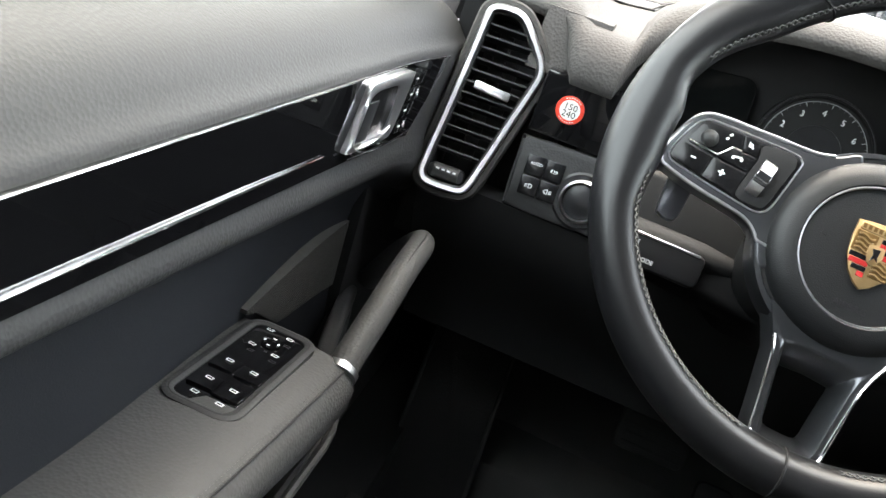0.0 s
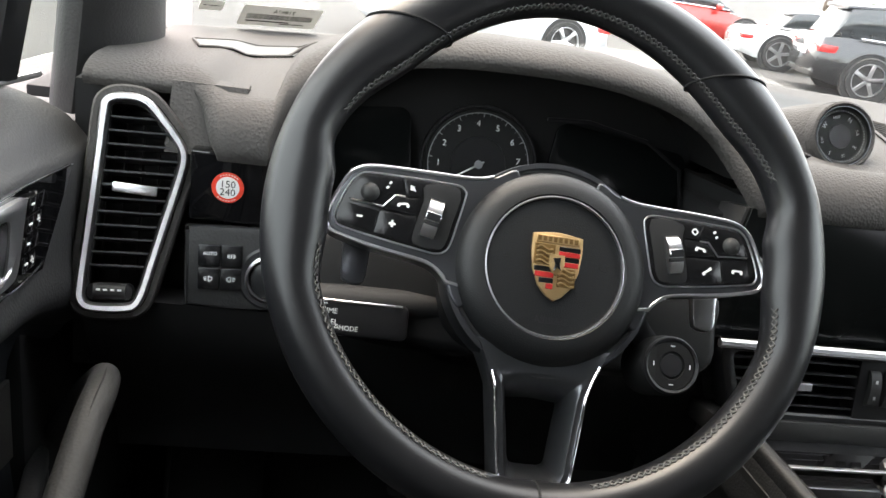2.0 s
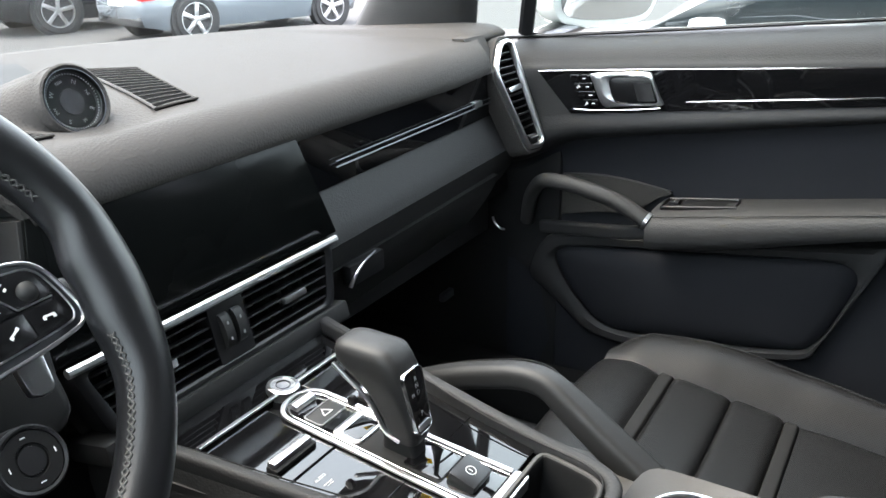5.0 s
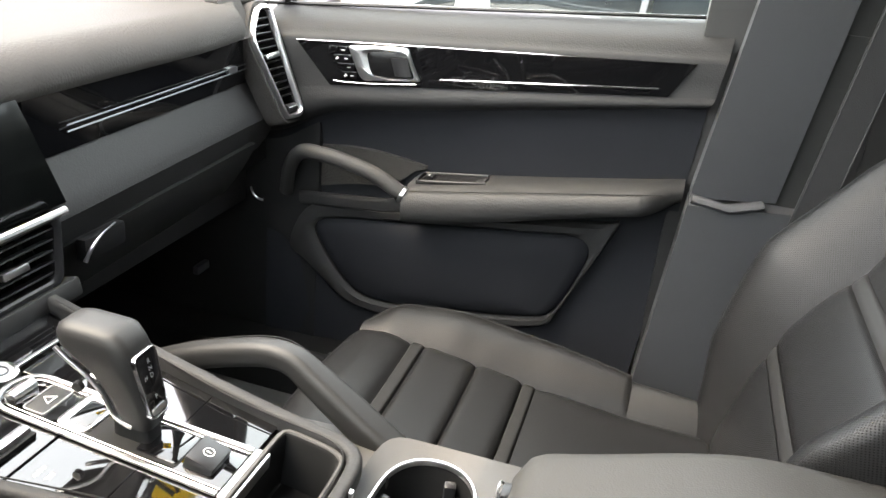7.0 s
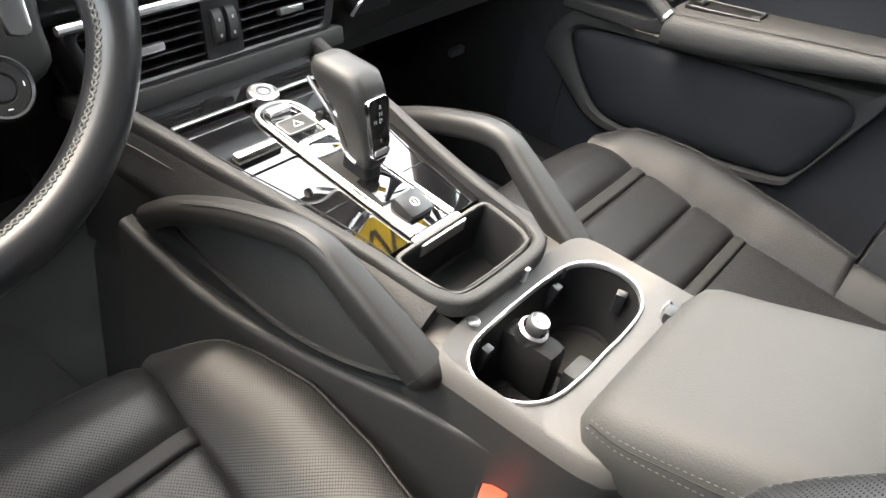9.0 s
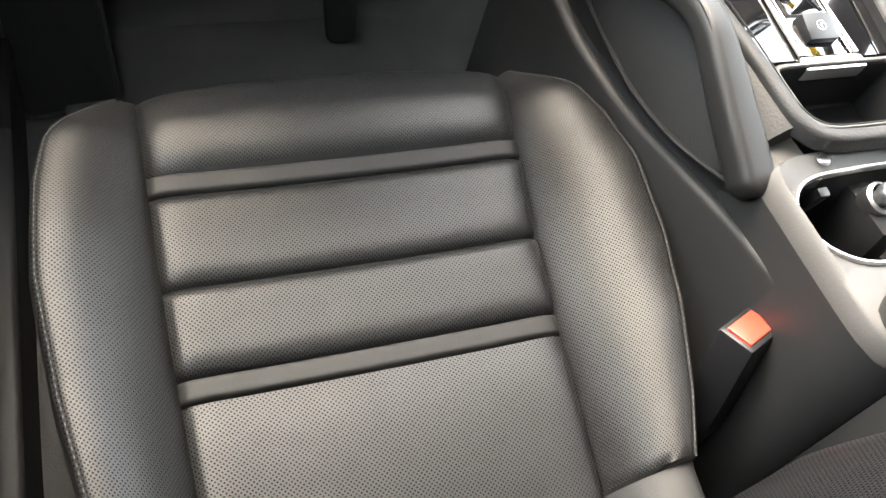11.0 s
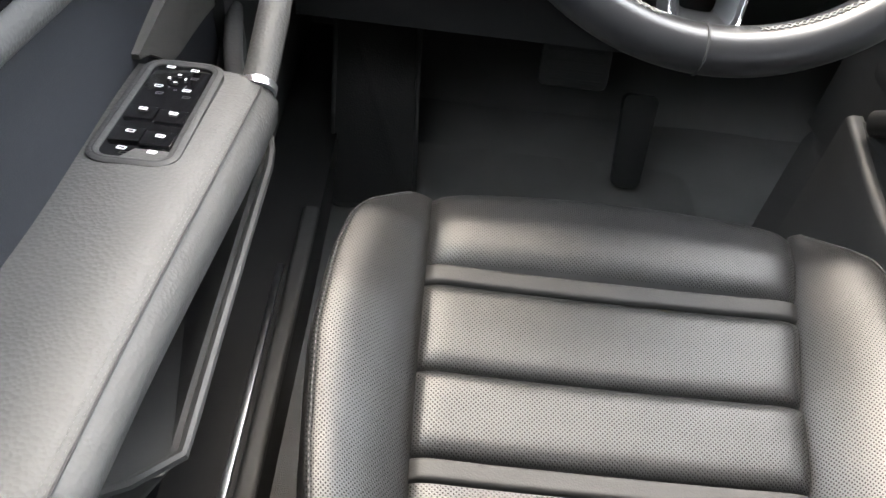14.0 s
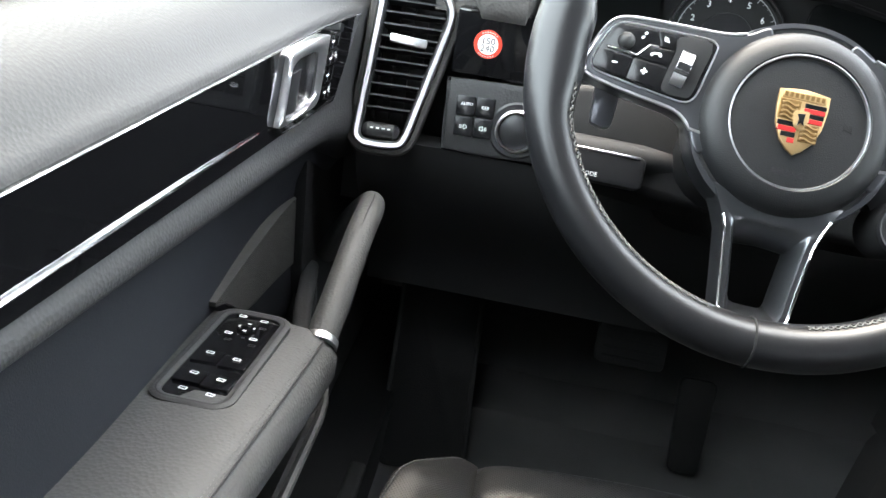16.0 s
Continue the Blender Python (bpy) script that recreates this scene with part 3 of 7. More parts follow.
        sp = part("side_spoke", slab(arm, -0.024, -0.0045, F, 0.0022, 4), SPOKEMETAL, w, "grey metal spoke with multifunction keys")
        pod_o = smooth_outline(mx([(0.0655, 0.0347), (0.0612, 0.0322), (0.0606, 0.0285), (0.0640, 0.0110), (0.0672, -0.0030), (0.0705, -0.0080), (0.0755, -0.0096), (0.0830, -0.0090), (0.1100, -0.0052), (0.1340, -0.0010), (0.1388, 0.0018), (0.1395, 0.0065), (0.1365, 0.0170), (0.1320, 0.0275), (0.1280, 0.0322), (0.1220, 0.0345), (0.1000, 0.0350), (0.0800, 0.0350)]), 3)
        if sum(a[0] * b[1] - b[0] * a[1] for a, b in zip(pod_o, pod_o[1:] + pod_o[:1])) < 0:
            pod_o = pod_o[::-1]
        pod = part("key_pod", slab(pod_o, -0.02, -0.0038, F, 0.0008), KEYBLACK, sp, "black key panel")
        part("pod_groove", bezel(inset(pod_o, -0.0012), inset(pod_o, -0.0001), -0.012, -0.0036, F, 0.0003), ALU, sp)
        # bright outer edge of the frame: its bevel's highlight, laid on as aluminium
        k = len(arm)
        ring = [F @ Vector((x, y, -0.0052)) for x, y in inset(arm if s < 0 else arm, 0.0004)]
        far = [p for p, (x, y) in zip(ring, arm) if abs(x) > 0.040 and not (y < -0.030)]
        cut = max(range(len(far)), key=lambda q: (far[q] - far[q - 1]).length)
        part("bright_line", tube(far[cut:] + far[:cut], 0.0014, 6), ALU, sp, "thin bright edge")
        K = F @ Matrix.Translation((0, 0, -0.0040))

        def key(pts):
            o = [(s * x, y) for x, y in pts]
            if s < 0:
                o = o[::-1]
            return part("key", slab(o[::-1], 0.0, 0.0014, K, 0.0004), KEYBLACK, sp)
        key([(0.0895, 0.0335), (0.0880, 0.0230), (0.0975, 0.0230), (0.1005, 0.0335)])
        key([(0.0880, 0.0220), (0.0900, 0.0112), (0.1105, 0.0128), (0.1040, 0.0220)])
        key([(0.1015, 0.0335), (0.0990, 0.0232), (0.1045, 0.0230), (0.1115, 0.0148), (0.1330, 0.0168), (0.1285, 0.0290), (0.1240, 0.0330)])
        key([(0.0900, 0.0100), (0.0940, -0.0060), (0.1150, -0.0030), (0.1130, 0.0115)])
        key([(0.1140, 0.0116), (0.1160, -0.0028), (0.1335, 0.0002), (0.1375, 0.0040), (0.1345, 0.0140)])
        part("roller_ball", lathe([(0.0060 * math.cos(a), 0.0012 + 0.0046 * math.sin(a)) for a in (radians(90 * i / 6) for i in range(6))] + [(0.0002, 0.0058)], K @ Matrix.Translation((s * 0.1205, 0.0222, 0)), 18), PLASTIC, sp, "ribbed round roller")
        # thumb wheel in a deep dark well
        well = smooth_outline([(s * x, y) for x, y in ((0.0640, 0.0325), (0.0860, 0.0325), (0.0865, 0.0220), (0.0900, 0.0050), (0.0900, -0.0060), (0.0760, -0.0078), (0.0705, -0.0050), (0.0670, 0.0100))], 3)
        part("scroll_well", slab(well, -0.002, 0.0012, K, 0.0004), DARK, sp)
        sw = K @ Matrix.Translation((s * 0.0800, 0.0110, 0.0005)) @ Matrix.Rotation(s * radians(-11), 4, "Z").inverted()
        rl = [[sw @ Vector((x, 0.0125 * math.cos(a), 0.0070 * math.sin(a))) for a in (math.pi * j / 14 for j in range(15))] for x in (-0.0045, -0.0038, 0.0038, 0.0045)]
        part("scroll_wheel", loft(rl, True, True), ALU, sp, "silver thumb wheel")
        part("scroll_band", box(-0.0048, 0.0048, -0.0026, 0.0026, 0.0055, 0.0078, 0.0004, sw, 1), CHROME, sp)
        part("scroll_gap", box(-0.0047, 0.0047, -0.0055, -0.0030, 0.0040, 0.0072, 0.0003, sw, 1), DARK, sp)
        mk = K @ Matrix.Translation((0, 0, 0.0014))
        arrows = [(s * 0.1085, 0.0300, 0.0020, 0.0014, 45), (s * 0.1100, 0.0268, 0.0020, 0.0014, 45)]
        phone = [(s * 0.0990, 0.0178, 0.0060, 0.0012, -s * 8), (s * 0.0962, 0.0168, 0.0018, 0.0018, 0), (s * 0.1018, 0.0166, 0.0018, 0.0018, 0)]
        if s < 0:
            items = [(-0.1250, 0.0062, 0.0036, 0.0011, 0), (-0.1045, 0.0042, 0.0044, 0.0013, 0), (-0.1045, 0.0042, 0.0013, 0.0044, 0), (-0.0940, 0.0285, 0.0050, 0.0008, -45), (-0.0945, 0.0285, 0.0026, 0.0026, 0)]
        else:
            items = [(0.0935, 0.0296, 0.0030, 0.0009, 45), (0.0957, 0.0296, 0.0030, 0.0009, -45), (0.0935, 0.0274, 0.0030, 0.0009, -45), (0.0957, 0.0274, 0.0030, 0.0009, 45), (0.1045, 0.0035, 0.0060, 0.0013, 35), (0.1022, 0.0014, 0.0018, 0.0020, 35), (0.1066, 0.0052, 0.0018, 0.0020, 35), (0.1255, 0.0062, 0.0066, 0.0013, 0), (0.1226, 0.0052, 0.0018, 0.0020, 0), (0.1284, 0.0052, 0.0018, 0.0020, 0)]
        bars(items + arrows + phone, mk, WHITE, sp, "key_symbol", "white key symbols", 0.00025)
        for a, b in (((0.1115, 0.0142), (0.1320, 0.0160)), ((0.0985, 0.0226), (0.1045, 0.0226)), ((0.1045, 0.0226), (0.1115, 0.0142))):
            part("key_divider", tube([K @ Vector((s * x, y, 0.0014)) for x, y in (a, b)], 0.0006, 5), ALU, sp)
        # shift paddle behind the spoke, with an alu tip above and below
        pd = M @ Matrix.Translation((s * 0.122, 0, -0.040))
        part("shift_paddle", slab(smooth_outline([(-0.011, 0.046), (0.010, 0.046), (0.011, 0.03), (0.008, -0.012), (0.007, -0.027), (0.003, -0.031), (-0.005, -0.030), (-0.009, -0.022), (-0.011, 0.03)], 3), -0.003, 0.003, pd, 0.0015), ALU if s > 0 else DARKMETAL, w, "silver shift paddle" if s > 0 else "dark metal shift paddle")
    # lower spoke: a trapezoid loop of dark metal with a bright edge and a recessed hole
    half = [(0.0450, -0.0560), (0.0360, -0.0740), (0.0315, -0.0850), (0.0270, -0.1180), (0.0245, -0.1390), (0.0215, -0.1455), (0.0150, -0.1483)]
    o = [(-x, y) for x, y in half] + [(0, -0.1490)] + half[::-1] + [(0.0, -0.0600)]
    half = [(0.0240, -0.0800), (0.0238, -0.0860), (0.0225, -0.0950), (0.0195, -0.1200), (0.0180, -0.1345), (0.0160, -0.1395), (0.0115, -0.1412)]
    i_ = [(-x, y) for x, y in half] + [(0, -0.1415)] + half[::-1] + [(0.0, -0.0780)]
    i2 = [(x * 0.72, -0.0905 + (y + 0.0780) * 0.66) for x, y in i_]
    dense = lambda q: [tuple(Vector(a).lerp(Vector(b), t)) for a, b in zip(q, q[1:] + q[:1]) for t in (0, 0.34, 0.67)]
    o, i_, i2 = dense(o), dense(i_), dense(i2)
    lv = lambda q, z: [M @ Vector((x, y, z)) for x, y in q]
    ls = part("lower_spoke", loft([lv(o, -0.030), lv(o, -0.007), lv([tuple(Vector(a).lerp(Vector(b), 0.2)) for a, b in zip(o, i_)], -0.0045), lv([tuple(Vector(a).lerp(Vector(b), 0.85)) for a, b in zip(o, i_)], -0.0045), lv(i_, -0.006), lv(i2, -0.024), lv(i2, -0.030)], True, False, True), SPOKEMETAL, w, "grey metal lower spoke with an open window")
    part("bright_line", tube([M @ Vector((x, y, -0.0042)) for x, y in [tuple(Vector(a).lerp(Vector(b), 0.28)) for a, b in zip(o, i_)][3:42]], 0.0011, 6), CHROME, ls, "thin bright edge")
    part("rim_clasp", box(-0.021, 0.021, -0.151, -0.140, -0.014, -0.0055, 0.003, M), SPOKEMETAL, ls)
    # boss behind the hub
    part("boss", lathe([(0.05, -0.13), (0.055, -0.06), (0.062, -0.03)], C, 32), PLASTIC, w)
    return w


steering_wheel()


def column():
    c = thing("steering_column_cover", "black plastic steering column cover with stalks", "column cover", at=(-0.37, 0.1, 0.65))
    up = [[WHEEL @ Vector((x * wd, y * ht - 0.004, z)) for x, y in rounded(2, 2, 0.7, 5)] for z, wd, ht in ((-0.045, 0.046, 0.050), (-0.09, 0.056, 0.056), (-0.16, 0.062, 0.060), (-0.30, 0.062, 0.060))]
    n = len(up[0])
    centre = [sum(r, Vector()) / n for r in up]
    def half(sign):
        axis = WHEEL.to_3x3() @ Vector((0, 1, 0))
        return [[p if (p - c0).dot(axis) * sign > 0 else p - axis * ((p - c0).dot(axis) - sign * 0.0008) for p in r] for r, c0 in zip(up, centre)]
    part("upper_shroud", loft(half(1)), COLUMNBLACK, c, "black upper shroud of the steering column")
    part("lower_shroud", loft(half(-1)), COLUMNBLACK, c, "black lower shroud of the steering column")
    wide = smooth_outline([(-0.150, 0.012), (-0.10, 0.020), (0.10, 0.020), (0.165, 0.010), (0.168, -0.020), (0.160, -0.052), (0.10, -0.062), (-0.09, -0.060), (-0.145, -0.045), (-0.155, -0.020)], 4)
    part("collar", slab(wide, -0.16, -0.105, WHEEL, 0.008, 4), COLUMNBLACK, c, "black collar behind the steering wheel")
    # left stalk with its control box
    st = thing("cruise_stalk", "black steering column stalk with white lettering", "stalk", at=(-0.48, 0.05, 0.62))
    part("arm", tube([(-0.42, 0.085, 0.636), (-0.46, 0.078, 0.638), (-0.52, 0.068, 0.640)], lambda t: 0.014 + 0.002 * t, 12, 0.8), DARK, st)
    Q = frame_at((-0.503, 0.052, 0.6365), (1, 0.0, -0.02), (0, 0.45, 0.9))
    part("switch_box", slab(rounded(0.086, 0.025, 0.005, 5, 0.012), -0.016, 0.002, Q, 0.002), SATIN, st)
    part("bright_edge", box(-0.03, 0.050, 0.0105, 0.0125, -0.004, 0.003, 0.0005, Q, 1), ALU, st)
    lettering("RESUME", 0.0054, Q @ Matrix.Translation((-0.005, 0.0042, 0.0022)), WHITE, st)
    lettering("CANCEL", 0.0054, Q @ Matrix.Translation((-0.005, -0.0035, 0.0022)), WHITE, st)
    lettering("MODE", 0.0048, Q @ Matrix.Translation((0.013, -0.0072, 0.0022)), WHITE, st)
    bars([(-0.005, 0.0092, 0.003, 0.0006, 0), (-0.0062, 0.0098, 0.0022, 0.0005, 45), (-0.0038, 0.0098, 0.0022, 0.0005, -45), (-0.006, -0.0082, 0.002, 0.0005, -45), (-0.0046, -0.0082, 0.002, 0.0005, 45), (0.0045, -0.0072, 0.003, 0.0005, 0), (0.0038, -0.0062, 0.002, 0.0005, 60), (0.0052, -0.0062, 0.002, 0.0005, -60)], Q @ Matrix.Translation((0, 0, 0.002)), WHITE, st, "arrow_mark")
    rs = thing("wiper_stalk", "slim black column wiper stalk", "stalk", at=(-0.27, 0.06, 0.7))
    part("arm", tube([(-0.31, 0.09, 0.665), (-0.26, 0.075, 0.678), (-0.205, 0.065, 0.692)], lambda t: 0.013 - 0.001 * t, 12, 0.7), PLASTIC, rs)
    Q = frame_at((-0.222, 0.052, 0.703), (1, 0, 0.2), (0, 0.7, 0.7))
    part("switch_face", slab(rounded(0.055, 0.016, 0.006), -0.008, 0.001, Q, 0.002), SATIN, rs)
    bars([(-0.016 + 0.010 * i, 0.0, 0.006, 0.0008, 0) for i in range(4)] + [(-0.016 + 0.010 * i, 0.003, 0.004, 0.0008, 20) for i in range(4)], Q @ Matrix.Translation((0, 0, 0.001)), WHITE, rs, "wiper_mark")
    # round driving mode dial under the right spoke
    dk = thing("drive_mode_dial", "black round rotary dial on the steering wheel", "dial", at=(-0.281, -0.011, 0.655))
    D = WHEEL @ Matrix.Translation((0.087, -0.060, -0.012)) @ Matrix.Scale(0.92, 4)
    part("body", lathe([(0.021, -0.030), (0.0215, -0.006), (0.0195, -0.002), (0.018, 0.0)], D @ Matrix.Rotation(radians(12), 4, "Y"), 32), COLUMNBLACK, dk)
    part("knurled_ring", lathe([(0.0200, -0.006), (0.0205, 0.002), (0.0192, 0.0038), (0.0175, 0.003)], D, 40, False), SATIN, dk)
    part("face", lathe([(0.018, 0.0), (0.017, 0.0025), (0.010, 0.0025), (0.0095, 0.001), (0.0001, 0.001)], D, 32), COLUMNBLACK, dk)
    part("push_button", lathe([(0.0085, 0.0), (0.008, 0.0022), (0.0001, 0.0026)], D, 24), SATIN, dk)
    bars([(0.0135 * math.cos(radians(a)), 0.0135 * math.sin(radians(a)), 0.003, 0.0006, a + 90) for a in (0, 90, 180, 270)], D @ Matrix.Translation((0, 0, 0.0026)), WHITE, dk, "mode_mark")
    part("arm", box(-0.014, 0.05, -0.010, 0.010, -0.03, -0.012, 0.004, D @ Matrix.Rotation(radians(130), 4, "Z")), SATIN, dk)


column()

# ---- dashboard ----


def hood(x):
    """Height of the arch over the instruments above the plain dash edge, 0 to 1."""
    t = (x + 0.355) / 0.205
    return math.sqrt(max(0.0, 1 - abs(t) ** 2.6)) if abs(t) < 1 else 0.0


def lip(x):
    """The lower front edge of the dash pad at x: its y and z."""
    h = hood(x)
    z = 0.712 + 0.090 * h
    y = 0.165 + 0.050 * ease(0.0, 0.5, h)
    if x > 0.45:
        y += 0.02 * ease(0.45, 0.7, x)
    e = ease(0.600, 0.628, abs(x))
    y += (0.214 - y) * e
    z += (0.750 - z) * e
    return y, z


def dash_top(x, t):
    """A point of the pad: t from 0 at the front edge to 1 at the windscreen."""
    y0, z0 = lip(x)
    h = hood(x)
    ye, ze = end_y(x), 0.748
    crest = z0 + 0.040 - 0.022 * h - 0.026 * ease(0.600, 0.628, abs(x))
    if t < 0.25:
        a = t / 0.25 * math.pi / 2
        return Vector((x, y0 + 0.045 * (1 - math.cos(a)), z0 + (crest - z0) * math.sin(a)))
    q = (t - 0.25) / 0.75
    y = y0 + 0.045 + (ye - y0 - 0.045) * q
    z = crest + (ze - crest) * ease(0, 1, q) if h < 0.02 else crest + (ze - crest) * ease(0, 0.9, q)
    # a shallow flat before the clock
    z -= 0.012 * math.exp(-(x / 0.055) ** 2) * ease(0.21, 0.245, y) * (1 - ease(0.36, 0.46, y))
    return Vector((x, y, z))


def dashboard():
    d = thing("dashboard", "dark grained leather-look dashboard", "dashboard", at=(0, 0.3, 0.5))
    part("top_pad", pane(lambda u, v: dash_top(-0.715 + 1.43 * u, v), 150, 44, (0, 0.004, -0.006)), SOFT, d, "grained soft dash top", angle=60)
    # sensor strip under the windscreen and its bright frame
    def laid(x, y, up):
        y0 = lip(x)[0] + 0.045
        return dash_top(x, 0.25 + 0.75 * (y - y0) / (end_y(x) - y0)) + Vector((0, 0, up))
    part("middle_panel", sheet(lambda u, v: laid(0.005 + 0.107 * u + 0.104 * v - 0.042 * u * v, 0.477 + 0.043 * u + 0.252 * v - 0.109 * u * v, 0.003), 10, 10, (0, 0, -0.01)), DARK, d, "dark speaker panel under the windscreen")
    def slot(u, v):
        x, y = -0.648 + 0.108 * u - 0.018 * v - 0.006 * u * v, 0.362 + 0.105 * u + 0.072 * v - 0.02 * u * v
        y0 = lip(x)[0] + 0.045
        return dash_top(x, 0.25 + 0.75 * (y - y0) / (end_y(x) - y0)) + Vector((0, 0, 0.0015))
    part("defroster_slot", sheet(slot, 10, 5, (0, 0, -0.01)), PLASTIC, d, "dark defroster slot")
    part("slot_frame", tube([slot(*p) for p in ([(0, k / 4) for k in range(5)] + [(k / 8, 1) for k in range(1, 9)] + [(1, 1 - k / 4) for k in range(1, 5)] + [(1 - k / 8, 0) for k in range(1, 8)])], 0.0022, 6, 0.6, True), SOFT, d)
    # face below the pad, driver side around the instruments
    part("instrument_wall", sheet(lambda u, v: (-0.60 + 0.50 * u, 0.285 + 0.01 * v, 0.58 + (lip(-0.60 + 0.50 * u)[1] - 0.585) * v), 30, 4, (0, 0.02, 0)), DARK, d)
    rings = []
    for i in range(49):
        x = -0.555 + 0.40 * i / 48
        y0, z0 = lip(x)
        rings.append([Vector((x, y0 + 0.002, z0 - 0.001)), Vector((x, y0 + 0.03, z0 - 0.006)), Vector((x, 0.30, z0 - 0.012)), Vector((x, 0.30, z0 + 0.004)), Vector((x, y0 + 0.03, z0 + 0.004))])
    part("hood_lining", loft(rings), DARK, d)
    for x0, x1 in ((-0.575, -0.545), (-0.165, -0.125)):
        part("instrument_cheek", sheet(lambda u, v: (x0 + (x1 - x0) * u, 0.175 + (0.11 * u if x0 < -0.4 else 0.11 * (1 - u)), 0.58 + 0.135 * v), 4, 4, (0, 0.03, 0)), DARK, d)
    part("core", box(-0.70, 0.70, 0.305, 0.62, 0.42, 0.700, 0.01), DARK, d)
    part("core_middle", box(-0.165, 0.165, 0.20, 0.31, 0.42, 0.70, 0.005), DARK, d)
    part("core_side", box(0.16, 0.70, 0.235, 0.31, 0.42, 0.70, 0.005), DARK, d)
    # lower panels
    part("knee_panel", sheet(lambda u, v: (-0.70 + 0.56 * u, 0.155 + 0.12 * ease(0, 1, 1 - v), 0.36 + 0.225 * v), 10, 10, (0, 0.03, 0)), DARK, d)
    part("passenger_panel", sheet(lambda u, v: (0.165 + 0.535 * u, lerp(((0, 0.275), (0.25, 0.225), (0.55, 0.170), (0.72, 0.151), (0.95, 0.185), (1, 0.20)), v) + 0.025 * u, 0.40 + 0.255 * v), 20, 24, (0, 0.04, 0)), DOORSKIN, d, "soft grey lower dash panel")
    gl = part("glovebox_lid", sheet(lambda u, v: (0.19 + 0.44 * u, 0.165 + 0.015 * u + 0.085 * (1 - v) ** 1.3, 0.42 + 0.125 * v), 12, 8, (0, 0.02, 0)), PLASTIC, d)
    part("latch", tube(spline([(0.206, 0.152, 0.524), (0.214, 0.149, 0.538), (0.232, 0.150, 0.547), (0.262, 0.155, 0.550)], 5), lambda t: 0.0026 - 0.0018 * t, 8), ALU, gl, "silver glovebox latch")
    part("latch_plate", box(0.207, 0.275, 0.151, 0.165, 0.522, 0.549, 0.004), SATIN, gl)
    # piano black strip in front of the passenger, with a bright line
    strip = part("trim_strip", sheet(lambda u, v: (0.168 + 0.506 * u, 0.180 + 0.02 * u - 0.004 * v, 0.638 - 0.002 * u + 0.073 * v), 20, 4, (0, 0.015, 0)), PIANO, d, "glossy black trim strip")
    ln = [(0.225 + 0.44 * t, 0.176 + 0.019 * t, 0.660 - 0.002 * t) for t in (i / 12 for i in range(13))]
    part("trim_line", tube(ln, 0.0011, 6), DARKMETAL, strip, "slim chrome line")
    part("trim_line", tube([(x, y, z + 0.007) for x, y, z in ln], 0.0008, 6), DARKMETAL, strip)
    part("strip_badge", box(0.572, 0.596, 0.190, 0.198, 0.659, 0.667, 0.001), ALU, strip)
    # ends of the dash
    for s in (-1, 1):
        part("end_cheek", sheet(lambda u, v: (s * (0.60 + 0.125 * u), 0.232 - 0.02 * (1 - v), 0.49 + 0.255 * v), 8, 10, (0, 0.06, 0)), DARK, d)
        part("vent_cheek", sheet(lambda u, v: (s * (0.585 + 0.060 * u), 0.186 + 0.030 * v, 0.704 + 0.052 * v), 6, 6, (0, 0.02, 0)), SOFT, d)
    # driver side panels left of the wheel
    part("gloss_panel", box(-0.622, -0.545, 0.172, 0.19, 0.654, 0.712, 0.003), PIANO, d, "glossy black panel beside the instruments")
    lp = frame_at((-0.585, 0.158, 0.621), (1, -0.02, 0.05), (0, 0.25, 0.97))
    pan = part("switch_panel", slab(smooth_outline([(-0.036, 0.026), (-0.030, 0.032), (0.05, 0.031), (0.06, 0.02), (0.06, -0.03), (0.03, -0.035), (-0.028, -0.033), (-0.036, -0.026)], 4), -0.02, 0.0, lp, 0.003), DOORSKIN, d, "grey light switch panel")
    for i, (x, y) in enumerate(((-0.017, 0.009), (0.001, 0.009), (-0.017, -0.010), (0.001, -0.010))):
        kb = part("light_button", slab(rounded(0.0172, 0.0178, 0.001, 2, x, y), -0.004, 0.002, lp, 0.0006), KEYBLACK, pan, "square black light button")
        q = lp @ Matrix.Translation((x, y, 0.002))
        if i == 0:
            lettering("AUTO", 0.0040, q @ Matrix.Translation((0.001, 0.0015, 0.0)), WHITE, kb)
        elif i == 1:
            bars([(-0.003, 0.0015, 0.003, 0.0006, 25), (-0.003, -0.0015, 0.003, 0.0006, -25), (0.003, 0.0015, 0.003, 0.0006, -25), (0.003, -0.0015, 0.003, 0.0006, 25), (0, 0, 0.0008, 0.004, 0), (-0.003, 0, 0.003, 0.0006, 0), (0.003, 0, 0.003, 0.0006, 0)], q @ Matrix.Diagonal((0.72, 0.72, 1, 1)), WHITE, kb, "light_mark")
        else:
            sg = 1 if i == 2 else -1
            bars([(sg * -0.0032, 0.0016 - 0.0016 * j, 0.003, 0.0006, 0) for j in range(3)] + [(0.0002 * sg, 0, 0.0007, 0.0050, 0), (0.0022 * sg, 0.0022, 0.004, 0.0007, -25 * sg), (0.0022 * sg, -0.0022, 0.004, 0.0007, 25 * sg), (0.0042 * sg, 0, 0.0007, 0.003, 0)], q @ Matrix.Diagonal((0.72, 0.72, 1, 1)), WHITE, kb, "light_mark")
    part("ignition_ring", lathe([(0.019, -0.004), (0.0195, 0.006), (0.0175, 0.008), (0.0165, 0.004)], lp @ Matrix.Translation((0.032, -0.008, 0)), 32, False), ALU, pan, "silver ring of the ignition switch")
    part("ignition_knob", lathe([(0.0162, -0.004), (0.016, 0.004), (0.012, 0.006), (0.0001, 0.0062)], lp @ Matrix.Translation((0.032, -0.008, 0)), 32), SATIN, pan)
